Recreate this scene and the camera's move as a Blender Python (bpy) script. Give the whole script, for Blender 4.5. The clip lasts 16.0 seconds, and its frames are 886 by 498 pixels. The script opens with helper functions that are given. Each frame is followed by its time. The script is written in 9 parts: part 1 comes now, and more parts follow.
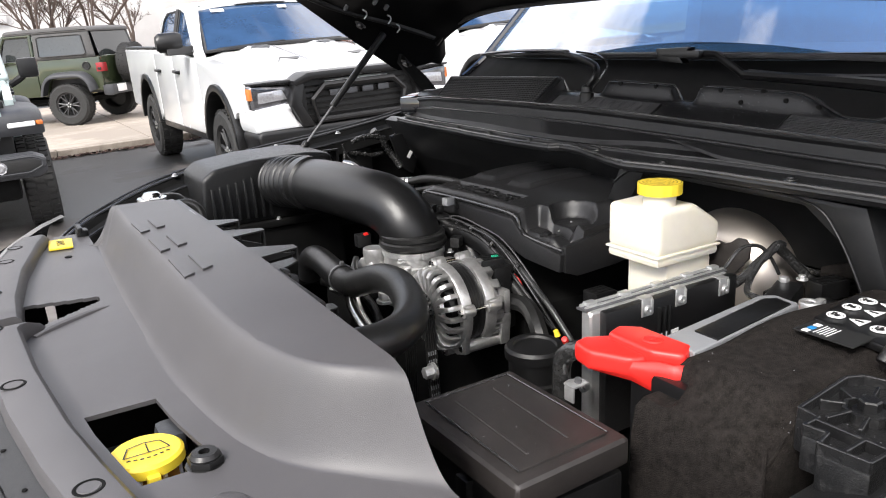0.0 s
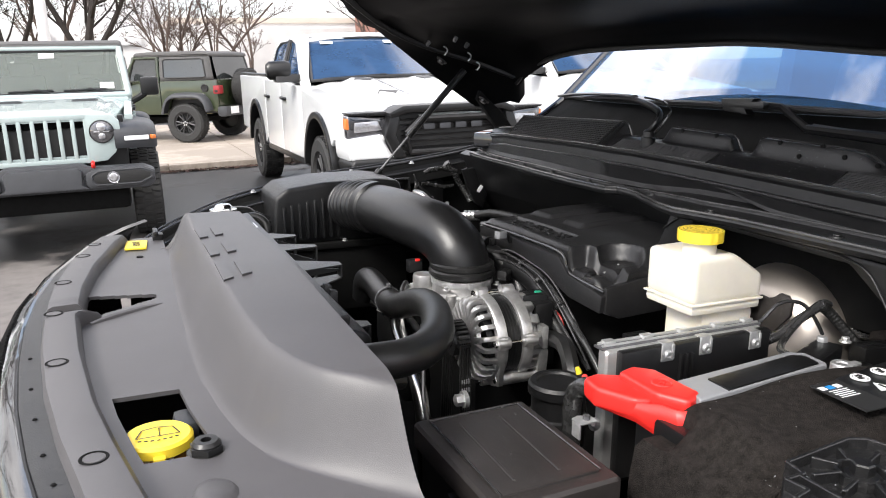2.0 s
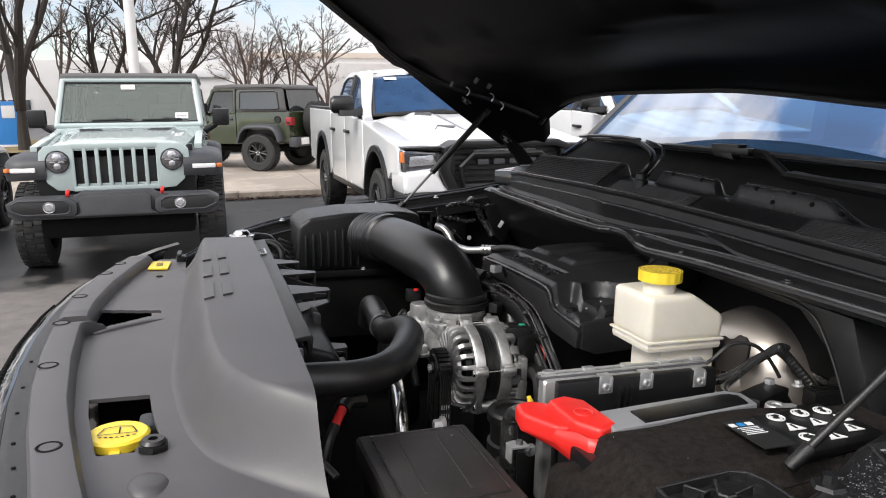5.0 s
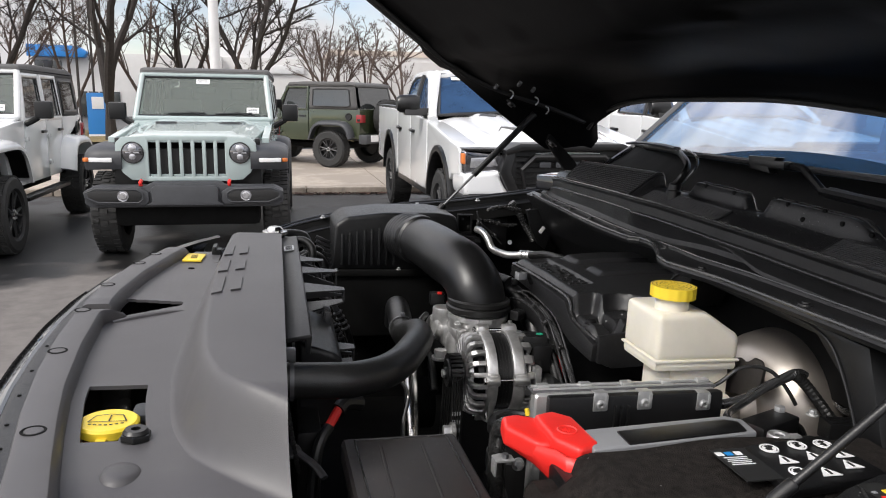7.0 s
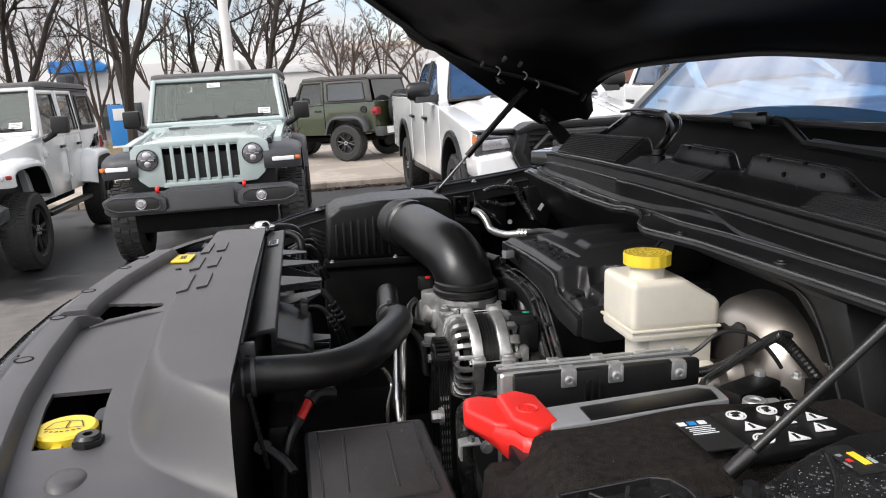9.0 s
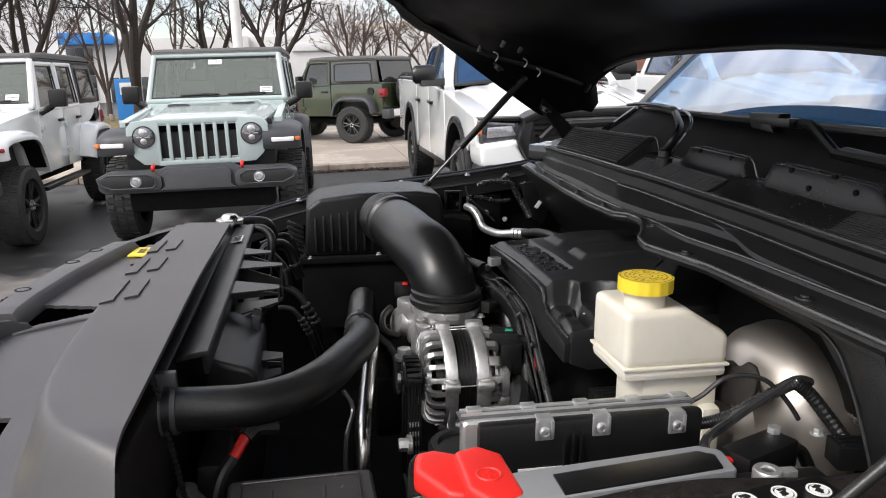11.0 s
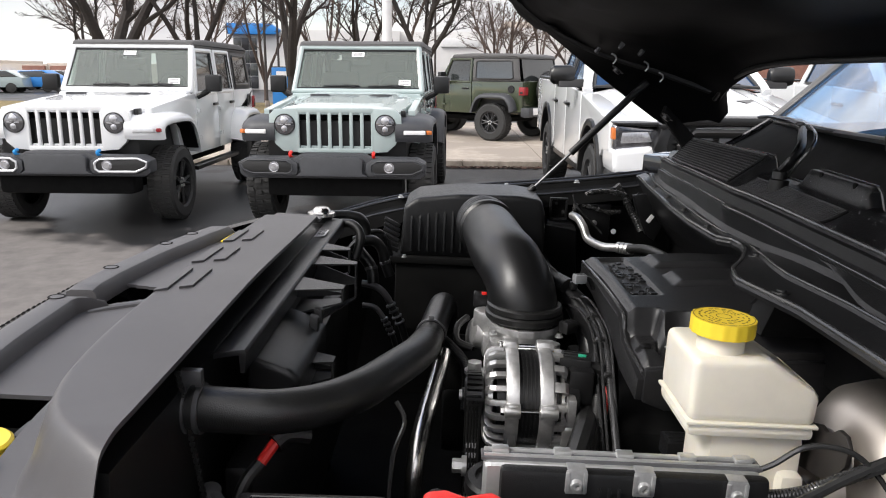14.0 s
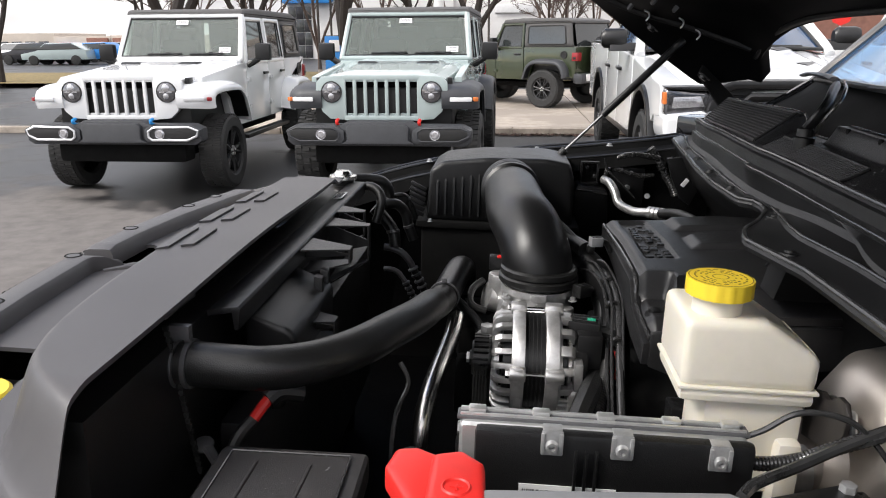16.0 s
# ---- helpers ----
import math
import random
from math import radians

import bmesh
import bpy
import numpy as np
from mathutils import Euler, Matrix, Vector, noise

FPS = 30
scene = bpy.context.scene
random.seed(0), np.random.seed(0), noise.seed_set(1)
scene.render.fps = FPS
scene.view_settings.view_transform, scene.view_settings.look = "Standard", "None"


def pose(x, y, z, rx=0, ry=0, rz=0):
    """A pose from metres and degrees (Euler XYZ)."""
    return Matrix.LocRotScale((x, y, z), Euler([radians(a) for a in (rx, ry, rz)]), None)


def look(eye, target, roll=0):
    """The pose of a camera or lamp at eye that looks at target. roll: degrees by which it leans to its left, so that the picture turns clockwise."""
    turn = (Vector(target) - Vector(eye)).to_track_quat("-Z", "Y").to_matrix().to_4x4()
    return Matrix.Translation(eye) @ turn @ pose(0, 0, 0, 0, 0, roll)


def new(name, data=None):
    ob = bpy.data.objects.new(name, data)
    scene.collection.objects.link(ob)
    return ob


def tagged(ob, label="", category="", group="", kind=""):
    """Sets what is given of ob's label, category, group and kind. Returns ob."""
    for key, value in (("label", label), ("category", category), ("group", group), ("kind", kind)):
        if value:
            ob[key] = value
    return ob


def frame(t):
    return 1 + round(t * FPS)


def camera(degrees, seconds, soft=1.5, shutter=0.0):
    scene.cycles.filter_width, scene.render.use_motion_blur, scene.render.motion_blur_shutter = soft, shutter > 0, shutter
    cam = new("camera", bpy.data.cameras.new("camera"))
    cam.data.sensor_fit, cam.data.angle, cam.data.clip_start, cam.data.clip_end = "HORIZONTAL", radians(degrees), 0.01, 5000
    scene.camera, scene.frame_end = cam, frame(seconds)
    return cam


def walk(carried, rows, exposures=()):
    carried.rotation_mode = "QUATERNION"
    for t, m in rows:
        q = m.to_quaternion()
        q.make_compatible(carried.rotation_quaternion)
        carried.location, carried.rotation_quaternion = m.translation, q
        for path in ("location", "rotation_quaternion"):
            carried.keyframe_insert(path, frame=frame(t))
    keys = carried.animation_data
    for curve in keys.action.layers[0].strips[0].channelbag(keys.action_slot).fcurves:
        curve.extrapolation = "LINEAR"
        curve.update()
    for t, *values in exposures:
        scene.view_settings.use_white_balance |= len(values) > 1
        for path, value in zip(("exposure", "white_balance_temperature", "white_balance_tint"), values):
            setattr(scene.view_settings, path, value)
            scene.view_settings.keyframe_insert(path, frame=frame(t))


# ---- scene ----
cam = camera(61.4, 16.0, soft=1.05)
PATH = [
    (0, (-0.386, -1.49, 1.532), (0.593, 0.163, 0.975), -2.8),
    (0.5, (-0.357, -1.501, 1.52), (0.603, 0.173, 0.994), -0.4),
    (1, (-0.321, -1.514, 1.519), (0.577, 0.2, 1.013), -0.8),
    (1.5, (-0.313, -1.527, 1.518), (0.495, 0.232, 1.017), -0.4),
    (2, (-0.321, -1.561, 1.52), (0.459, 0.224, 1.067), 0.4),
    (2.5, (-0.315, -1.618, 1.517), (0.437, 0.19, 1.112), 1.0),
    (3, (-0.312, -1.675, 1.519), (0.418, 0.149, 1.144), 1.4),
    (3.5, (-0.3, -1.689, 1.522), (0.414, 0.143, 1.158), 0.9),
    (4, (-0.264, -1.688, 1.527), (0.428, 0.151, 1.156), 0.8),
    (6.5, (-0.116, -1.705, 1.542), (0.36, 0.204, 1.182), 3.0),
    (7, (-0.09, -1.706, 1.544), (0.35, 0.209, 1.171), 2.9),
    (7.5, (-0.056, -1.697, 1.541), (0.352, 0.224, 1.162), 1.5),
    (8, (-0.03, -1.694, 1.536), (0.346, 0.234, 1.16), 1.0),
    (8.5, (0.001, -1.699, 1.532), (0.367, 0.229, 1.145), -0.3),
    (9, (0.02, -1.696, 1.529), (0.382, 0.229, 1.121), -1.5),
    (11.5, (0.117, -1.504, 1.537), (0.447, 0.416, 1.087), 0.8),
    (12, (0.122, -1.493, 1.536), (0.407, 0.436, 1.092), 1.0),
    (12.5, (0.15, -1.479, 1.54), (0.331, 0.469, 1.122), 1.5),
    (13, (0.179, -1.462, 1.548), (0.25, 0.488, 1.113), 2.2),
    (13.5, (0.2, -1.465, 1.549), (0.218, 0.486, 1.112), 2.5),
    (14, (0.219, -1.464, 1.541), (0.211, 0.481, 1.079), 2.5),
    (14.5, (0.233, -1.461, 1.539), (0.179, 0.481, 1.064), 2.6),
    (15, (0.26, -1.458, 1.538), (0.195, 0.481, 1.054), 1.9),
    (15.5, (0.283, -1.452, 1.525), (0.199, 0.476, 0.999), 1.9),
    (16, (0.298, -1.446, 1.526), (0.15, 0.472, 0.979), 1.7),
]
TILT = Matrix.Translation((-0.92, 0, 0.9)) @ Matrix.Rotation(radians(2.0), 4, "Y") @ Matrix.Translation((0.92, 0, -0.9))
walk(cam, [(t, TILT @ look(eye, target, roll)) for t, eye, target, roll in PATH],
     [(0, 0.88), (2.5, 0.85), (4, 0.54), (6.5, 0.16), (9, 0.30), (12, 0.31), (16, 0.38)])

# ---------------------------------------------------------------- world, sun
SUN_EL, SUN_AZ = radians(43), radians(-118)   # the sun stands ahead of the raised bonnet, behind thin cloud


def build_world():
    w = bpy.data.worlds.new("overcast_sky")
    scene.world = w
    w.use_nodes = True
    nt = w.node_tree
    nt.nodes.clear()
    out = nt.nodes.new("ShaderNodeOutputWorld")
    bg = nt.nodes.new("ShaderNodeBackground")
    sky = nt.nodes.new("ShaderNodeTexSky")
    sky.sky_type, sky.sun_disc = "NISHITA", False
    sky.sun_elevation, sky.sun_rotation = SUN_EL, SUN_AZ
    sky.air_density, sky.dust_density = 1.0, 0.4
    tc = nt.nodes.new("ShaderNodeTexCoord")
    mp = nt.nodes.new("ShaderNodeMapping")
    mp.inputs["Scale"].default_value = (1.0, 1.0, 1.9)
    mp.inputs["Location"].default_value = (3.7, 1.3, 0.4)
    n1 = nt.nodes.new("ShaderNodeTexNoise")
    n1.inputs["Scale"].default_value, n1.inputs["Detail"].default_value, n1.inputs["Roughness"].default_value = 2.2, 9, 0.58
    ramp = nt.nodes.new("ShaderNodeValToRGB")
    ramp.color_ramp.elements[0].position, ramp.color_ramp.elements[1].position = 0.385, 0.55
    n2 = nt.nodes.new("ShaderNodeTexNoise")
    n2.inputs["Scale"].default_value, n2.inputs["Detail"].default_value = 4.0, 7
    grey = nt.nodes.new("ShaderNodeMixRGB")
    grey.inputs[1].default_value, grey.inputs[2].default_value = (6.4, 6.25, 6.45, 1), (12.3, 11.9, 11.9, 1)
    mix = nt.nodes.new("ShaderNodeMixRGB")
    L = nt.links.new
    L(tc.outputs["Generated"], mp.inputs["Vector"])
    L(mp.outputs["Vector"], n1.inputs["Vector"])
    L(mp.outputs["Vector"], n2.inputs["Vector"])
    # the cover breaks up high over the far side of the lot
    clear = nt.nodes.new("ShaderNodeVectorMath")
    clear.operation = "DOT_PRODUCT"
    clear.inputs[1].default_value = Vector((0.04, 0.38, 0.92)).normalized()
    L(tc.outputs["Generated"], clear.inputs[0])
    gap = nt.nodes.new("ShaderNodeMapRange")
    gap.interpolation_type = "SMOOTHSTEP"
    gap.inputs["From Min"].default_value, gap.inputs["From Max"].default_value = 0.875, 0.955
    gap.inputs["To Min"].default_value, gap.inputs["To Max"].default_value = 0.0, 0.36
    L(clear.outputs["Value"], gap.inputs["Value"])
    thin = nt.nodes.new("ShaderNodeMath")
    thin.operation = "SUBTRACT"
    axes = nt.nodes.new("ShaderNodeSeparateXYZ")
    L(tc.outputs["Generated"], axes.inputs["Vector"])
    thick = nt.nodes.new("ShaderNodeMath")
    thick.operation = "MULTIPLY_ADD"
    thick.inputs[1].default_value = 0.17
    L(axes.outputs["Z"], thick.inputs[0])
    L(n1.outputs["Fac"], thick.inputs[2])
    L(thick.outputs["Value"], thin.inputs[0])
    L(gap.outputs["Result"], thin.inputs[1])
    L(thin.outputs["Value"], ramp.inputs["Fac"])
    folds = nt.nodes.new("ShaderNodeMapRange")
    folds.inputs["From Min"].default_value, folds.inputs["From Max"].default_value = 0.33, 0.67
    L(n2.outputs["Fac"], folds.inputs["Value"])
    L(folds.outputs["Result"], grey.inputs["Fac"])
    L(ramp.outputs["Color"], mix.inputs["Fac"])
    tone = nt.nodes.new("ShaderNodeMixRGB")
    tone.blend_type = "MULTIPLY"
    tone.inputs["Fac"].default_value = 1.0
    tone.inputs[2].default_value = (1.55, 1.45, 1.48, 1)
    L(sky.outputs["Color"], tone.inputs[1])
    L(tone.outputs["Color"], mix.inputs[1])
    L(grey.outputs["Color"], mix.inputs[2])
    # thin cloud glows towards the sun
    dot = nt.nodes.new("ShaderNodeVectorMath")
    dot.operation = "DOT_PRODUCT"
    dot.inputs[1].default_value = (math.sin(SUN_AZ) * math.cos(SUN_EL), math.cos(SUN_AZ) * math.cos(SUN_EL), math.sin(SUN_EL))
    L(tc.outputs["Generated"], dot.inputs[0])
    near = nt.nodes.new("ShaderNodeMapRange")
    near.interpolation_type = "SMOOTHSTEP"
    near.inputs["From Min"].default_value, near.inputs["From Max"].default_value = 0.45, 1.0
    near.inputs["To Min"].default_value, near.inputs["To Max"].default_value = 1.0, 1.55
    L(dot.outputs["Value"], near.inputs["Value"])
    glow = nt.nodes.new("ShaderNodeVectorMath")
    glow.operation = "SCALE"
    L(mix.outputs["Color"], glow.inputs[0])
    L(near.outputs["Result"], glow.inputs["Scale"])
    # cloud near the horizon is duller than the cover overhead
    low = nt.nodes.new("ShaderNodeMapRange")
    low.interpolation_type = "SMOOTHSTEP"
    low.inputs["From Min"].default_value, low.inputs["From Max"].default_value = 0.05, 0.55
    low.inputs["To Min"].default_value, low.inputs["To Max"].default_value = 0.70, 1.04
    L(axes.outputs["Z"], low.inputs["Value"])
    far = nt.nodes.new("ShaderNodeVectorMath")
    far.operation = "SCALE"
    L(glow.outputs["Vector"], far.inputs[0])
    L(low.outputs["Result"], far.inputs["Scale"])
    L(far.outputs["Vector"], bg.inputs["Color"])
    bg.inputs["Strength"].default_value = 0.13
    L(bg.outputs["Background"], out.inputs["Surface"])
    s = bpy.data.lights.new("sun", "SUN")
    s.energy, s.angle, s.color = 2.1, radians(14), (1.0, 0.96, 0.9)
    ob = new("sun", s)
    d = Vector((math.sin(SUN_AZ) * math.cos(SUN_EL), math.cos(SUN_AZ) * math.cos(SUN_EL), math.sin(SUN_EL)))
    ob.matrix_world = look((0, 0, 30), Vector((0, 0, 30)) - d)


build_world()


# ---------------------------------------------------------------- materials
def material(name, color, rough=0.5, metal=0.0, var=0.15, scale=30.0, bump=0.0, bscale=400.0, spec=0.5, coat=0.0, dust=0.0, dust_color=(0.35, 0.33, 0.3)):
    """A surface with two scales of variation in colour and roughness, and a fine relief."""
    m = bpy.data.materials.new(name)
    m.use_nodes = True
    nt = m.node_tree
    b = nt.nodes["Principled BSDF"]
    L = nt.links.new
    tc = nt.nodes.new("ShaderNodeTexCoord")
    n = nt.nodes.new("ShaderNodeTexNoise")
    n.inputs["Scale"].default_value, n.inputs["Detail"].default_value, n.inputs["Roughness"].default_value = scale, 6, 0.6
    L(tc.outputs["Object"], n.inputs["Vector"])
    ramp = nt.nodes.new("ShaderNodeValToRGB")
    ramp.color_ramp.elements[0].position, ramp.color_ramp.elements[1].position = 0.3, 0.7
    ramp.color_ramp.elements[0].color = (*[c * (1 - var) for c in color], 1)
    ramp.color_ramp.elements[1].color = (*[min(1, c * (1 + var)) for c in color], 1)
    L(n.outputs["Fac"], ramp.inputs["Fac"])
    last = ramp.outputs["Color"]
    if dust:
        n3 = nt.nodes.new("ShaderNodeTexNoise")
        n3.inputs["Scale"].default_value, n3.inputs["Detail"].default_value, n3.inputs["Roughness"].default_value = scale * 6, 10, 0.75
        L(tc.outputs["Object"], n3.inputs["Vector"])
        r3 = nt.nodes.new("ShaderNodeValToRGB")
        r3.color_ramp.elements[0].position, r3.color_ramp.elements[1].position = 0.52, 0.75
        r3.color_ramp.elements[1].color = (dust, dust, dust, 1)
        L(n3.outputs["Fac"], r3.inputs["Fac"])
        mx = nt.nodes.new("ShaderNodeMixRGB")
        mx.inputs[2].default_value = (*dust_color, 1)
        L(r3.outputs["Color"], mx.inputs["Fac"])
        L(last, mx.inputs[1])
        last = mx.outputs["Color"]
    L(last, b.inputs["Base Color"])
    mr = nt.nodes.new("ShaderNodeMapRange")
    mr.inputs["To Min"].default_value, mr.inputs["To Max"].default_value = max(0.02, rough * 0.82), min(1, rough * 1.2)
    n2 = nt.nodes.new("ShaderNodeTexNoise")
    n2.inputs["Scale"].default_value, n2.inputs["Detail"].default_value = scale * 0.35, 4
    L(tc.outputs["Object"], n2.inputs["Vector"])
    L(n2.outputs["Fac"], mr.inputs["Value"])
    L(mr.outputs["Result"], b.inputs["Roughness"])
    b.inputs["Metallic"].default_value = metal
    b.inputs["Specular IOR Level"].default_value = spec
    b.inputs["Coat Weight"].default_value = coat
    b.inputs["Coat Roughness"].default_value = 0.03
    if bump:
        nb = nt.nodes.new("ShaderNodeTexNoise")
        nb.inputs["Scale"].default_value, nb.inputs["Detail"].default_value = bscale, 3
        L(tc.outputs["Object"], nb.inputs["Vector"])
        bp = nt.nodes.new("ShaderNodeBump")
        bp.inputs["Strength"].default_value, bp.inputs["Distance"].default_value = bump, 0.002
        L(nb.outputs["Fac"], bp.inputs["Height"])
        L(bp.outputs["Normal"], b.inputs["Normal"])
    return m


def glass(name, tint, rough=0.01, ior=1.5, film=0.0, haze=(0.46, 0.52, 0.48)):
    """A thin tinted pane: it lets light straight through, and its gloss follows Fresnel."""
    m = bpy.data.materials.new(name)
    m.use_nodes = True
    nt = m.node_tree
    nt.nodes.clear()
    L = nt.links.new
    out = nt.nodes.new("ShaderNodeOutputMaterial")
    clear = nt.nodes.new("ShaderNodeBsdfTransparent")
    clear.inputs["Color"].default_value = (*tint, 1)
    gloss = nt.nodes.new("ShaderNodeBsdfGlossy")
    gloss.inputs["Roughness"].default_value = rough
    fr = nt.nodes.new("ShaderNodeFresnel")
    fr.inputs["IOR"].default_value = ior
    mix = nt.nodes.new("ShaderNodeMixShader")
    L(fr.outputs["Fac"], mix.inputs["Fac"])
    L(clear.outputs["BSDF"], mix.inputs[1])
    L(gloss.outputs["BSDF"], mix.inputs[2])
    # The diffuse film paints haze and reflected sky colour onto the pane.
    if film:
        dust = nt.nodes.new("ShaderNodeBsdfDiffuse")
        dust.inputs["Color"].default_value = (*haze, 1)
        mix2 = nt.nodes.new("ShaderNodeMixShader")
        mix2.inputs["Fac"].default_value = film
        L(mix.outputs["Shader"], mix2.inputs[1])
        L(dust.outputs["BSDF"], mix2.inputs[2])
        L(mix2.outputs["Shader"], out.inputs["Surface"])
    else:
        L(mix.outputs["Shader"], out.inputs["Surface"])
    return m


M = {}


def mats():
    M["cover"] = material("matt_grey_plastic", (0.077, 0.074, 0.077), 0.44, var=0.10, scale=6, bump=0.16, bscale=1100, spec=0.5)
    M["plastic"] = material("black_plastic", (0.006, 0.006, 0.0064), 0.37, var=0.25, scale=25, bump=0.3, bscale=900, spec=0.5, dust=0.03)
    M["satin"] = material("satin_black_plastic", (0.0072, 0.0072, 0.0076), 0.33, var=0.2, scale=20, bump=0.12, bscale=1200)
    M["rubber"] = material("black_rubber", (0.013, 0.013, 0.013), 0.34, var=0.3, scale=30, bump=0.25, bscale=600, spec=0.5, dust=0.03)
    # Near-black paints deep shade on hidden bay parts; also serves plain black parts.
    M["void"] = material("black_parts_and_shade", (0.004, 0.004, 0.004), 0.8, var=0.4, scale=20, spec=0.15)
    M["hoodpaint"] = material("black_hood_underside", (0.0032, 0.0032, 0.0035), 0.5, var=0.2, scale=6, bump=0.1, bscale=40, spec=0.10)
    M["blackpaint"] = material("gloss_black_paint", (0.01, 0.01, 0.012), 0.12, var=0.1, scale=4, coat=1.0)
    M["cowl"] = material("grained_cowl_plastic", (0.010, 0.010, 0.0108), 0.33, var=0.35, scale=14, bump=0.3, bscale=900, spec=0.45, dust=0.07, dust_color=(0.14, 0.135, 0.13))
    M["alu"] = material("cast_aluminium", (0.56, 0.555, 0.55), 0.33, 0.8, var=0.16, scale=60, bump=0.16, bscale=1100)
    # Trim colour is blued to paint a sky cast behind the windscreen.
    M["cabin"] = material("cabin_trim_painted_blue", (0.14, 0.19, 0.27), 0.8, var=0.15, scale=20)
    M["satin_grey"] = material("worn_grey_metal", (0.12, 0.12, 0.125), 0.35, 0.4, var=0.2, scale=40)
    M["case_metal"] = material("pressed_bright_metal", (0.66, 0.66, 0.65), 0.30, 0.75, var=0.12, scale=40, bump=0.2, bscale=300)
    M["dusty"] = material("dusty_black_plastic", (0.009, 0.009, 0.0095), 0.36, var=0.35, scale=18, bump=0.4, bscale=500, dust=0.22, dust_color=(0.17, 0.165, 0.16))
    M["enginecover"] = material("grey_black_moulding", (0.015, 0.015, 0.016), 0.33, var=0.2, scale=18, bump=0.25, bscale=900, dust=0.05)
    M["nose"] = material("gloss_black_grille", (0.012, 0.012, 0.013), 0.10, var=0.2, scale=30, bump=0.05, bscale=30, coat=0.8, dust=0.25, dust_color=(0.16, 0.16, 0.16))
    M["loomtape"] = material("wrinkled_black_tape", (0.022, 0.022, 0.022), 0.22, var=0.5, scale=90, bump=1.0, bscale=110, spec=0.8, dust=0.12, dust_color=(0.25, 0.24, 0.22))
    M["satin_silver"] = material("satin_silver_trim", (0.7, 0.71, 0.73), 0.3, 0.5, var=0.05, scale=30)
    M["chrome"] = material("bright_chrome", (0.8, 0.8, 0.82), 0.08, 1.0, var=0.1, scale=80)
    M["lampclear"] = material("dark_clear_lamp", (0.16, 0.16, 0.17), 0.06, 0.7, var=0.6, scale=14, coat=1.0)
    # Opaque pane whose blue base colour stands in for reflected sky.
    M["bluepane"] = material("screen_with_painted_sky", (0.02, 0.05, 0.11), 0.03, var=0.3, scale=2.5, spec=1.0)
    # Blue tint and blue film paint a sky-blue sheen into the glass.
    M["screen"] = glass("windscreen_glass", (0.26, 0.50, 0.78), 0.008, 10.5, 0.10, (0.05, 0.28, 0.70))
    M["capprint"] = material("worn_brown_print", (0.22, 0.15, 0.02), 0.5, var=0.3, scale=60)
    M["steel"] = material("bright_steel", (0.62, 0.61, 0.59), 0.22, 1.0, var=0.12, scale=30)
    M["zinc"] = material("dull_zinc", (0.55, 0.55, 0.55), 0.4, 0.7, var=0.2, scale=60)
    M["booster"] = material("brushed_plated_steel", (0.56, 0.51, 0.46), 0.38, 0.9, var=0.12, scale=8)
    # Lighter gloss lets added edge beads read as highlights; also sheathes wires.
    M["edge"] = material("glossy_rubber_edge", (0.035, 0.035, 0.036), 0.18, var=0.2, scale=20, spec=0.8)
    M["meshgrey"] = material("dusty_grey_mesh", (0.045, 0.045, 0.047), 0.5, var=0.3, scale=40)
    M["yellow"] = material("yellow_plastic", (0.88, 0.65, 0.045), 0.4, var=0.05, scale=20)
    M["fluid"] = material("amber_washer_fluid", (0.42, 0.17, 0.03), 0.2, var=0.3, scale=40)
    M["red"] = material("red_plastic", (0.72, 0.025, 0.02), 0.36, var=0.06, scale=20)
    M["milky"] = material("milky_white_plastic", (0.73, 0.69, 0.60), 0.30, var=0.06, scale=14)
    b = M["milky"].node_tree.nodes["Principled BSDF"]
    b.inputs["Subsurface Weight"].default_value = 0.35
    b.inputs["Subsurface Radius"].default_value = (0.02, 0.017, 0.01)
    M["felt"] = material("black_felt", (0.014, 0.012, 0.011), 0.95, var=0.6, scale=110, bump=1.0, bscale=600, spec=0.12, dust=0.42, dust_color=(0.10, 0.082, 0.068))
    M["grey"] = material("grey_plastic", (0.215, 0.22, 0.23), 0.45, var=0.06, scale=20)
    M["white"] = material("white_print", (0.8, 0.8, 0.8), 0.5, var=0.03, scale=20)
    M["blackprint"] = material("black_print", (0.015, 0.015, 0.015), 0.5, var=0.1, scale=20)
    M["brown"] = material("dark_brown_plastic", (0.024, 0.021, 0.020), 0.38, var=0.25, scale=14, bump=0.35, bscale=900, dust=0.2, dust_color=(0.16, 0.15, 0.14))
    M["blue"] = material("blue_plastic", (0.02, 0.25, 0.62), 0.4, var=0.1)
    M["green"] = material("green_plastic", (0.02, 0.35, 0.2), 0.4, var=0.1)
    M["teal_paint"] = material("pale_grey_green_paint", (0.37, 0.44, 0.435), 0.25, var=0.03, scale=3, coat=0.8)
    M["white_paint"] = material("white_paint", (0.72, 0.73, 0.74), 0.25, var=0.02, scale=3, coat=0.8)
    M["green_paint"] = material("dark_olive_green_paint", (0.032, 0.043, 0.020), 0.25, var=0.05, scale=3, coat=0.8)
    M["flare"] = material("charcoal_plastic", (0.042, 0.044, 0.049), 0.5, var=0.12, scale=12, bump=0.2, bscale=400)
    M["tyre"] = material("tyre_rubber", (0.022, 0.022, 0.022), 0.75, var=0.25, scale=20, bump=0.3, bscale=120, dust=0.12)
    M["rim"] = material("gloss_black_rim", (0.014, 0.014, 0.015), 0.42, var=0.1)
    M["softtop"] = material("dark_grey_canvas", (0.10, 0.098, 0.098), 0.85, var=0.15, scale=40, bump=0.4, bscale=300)
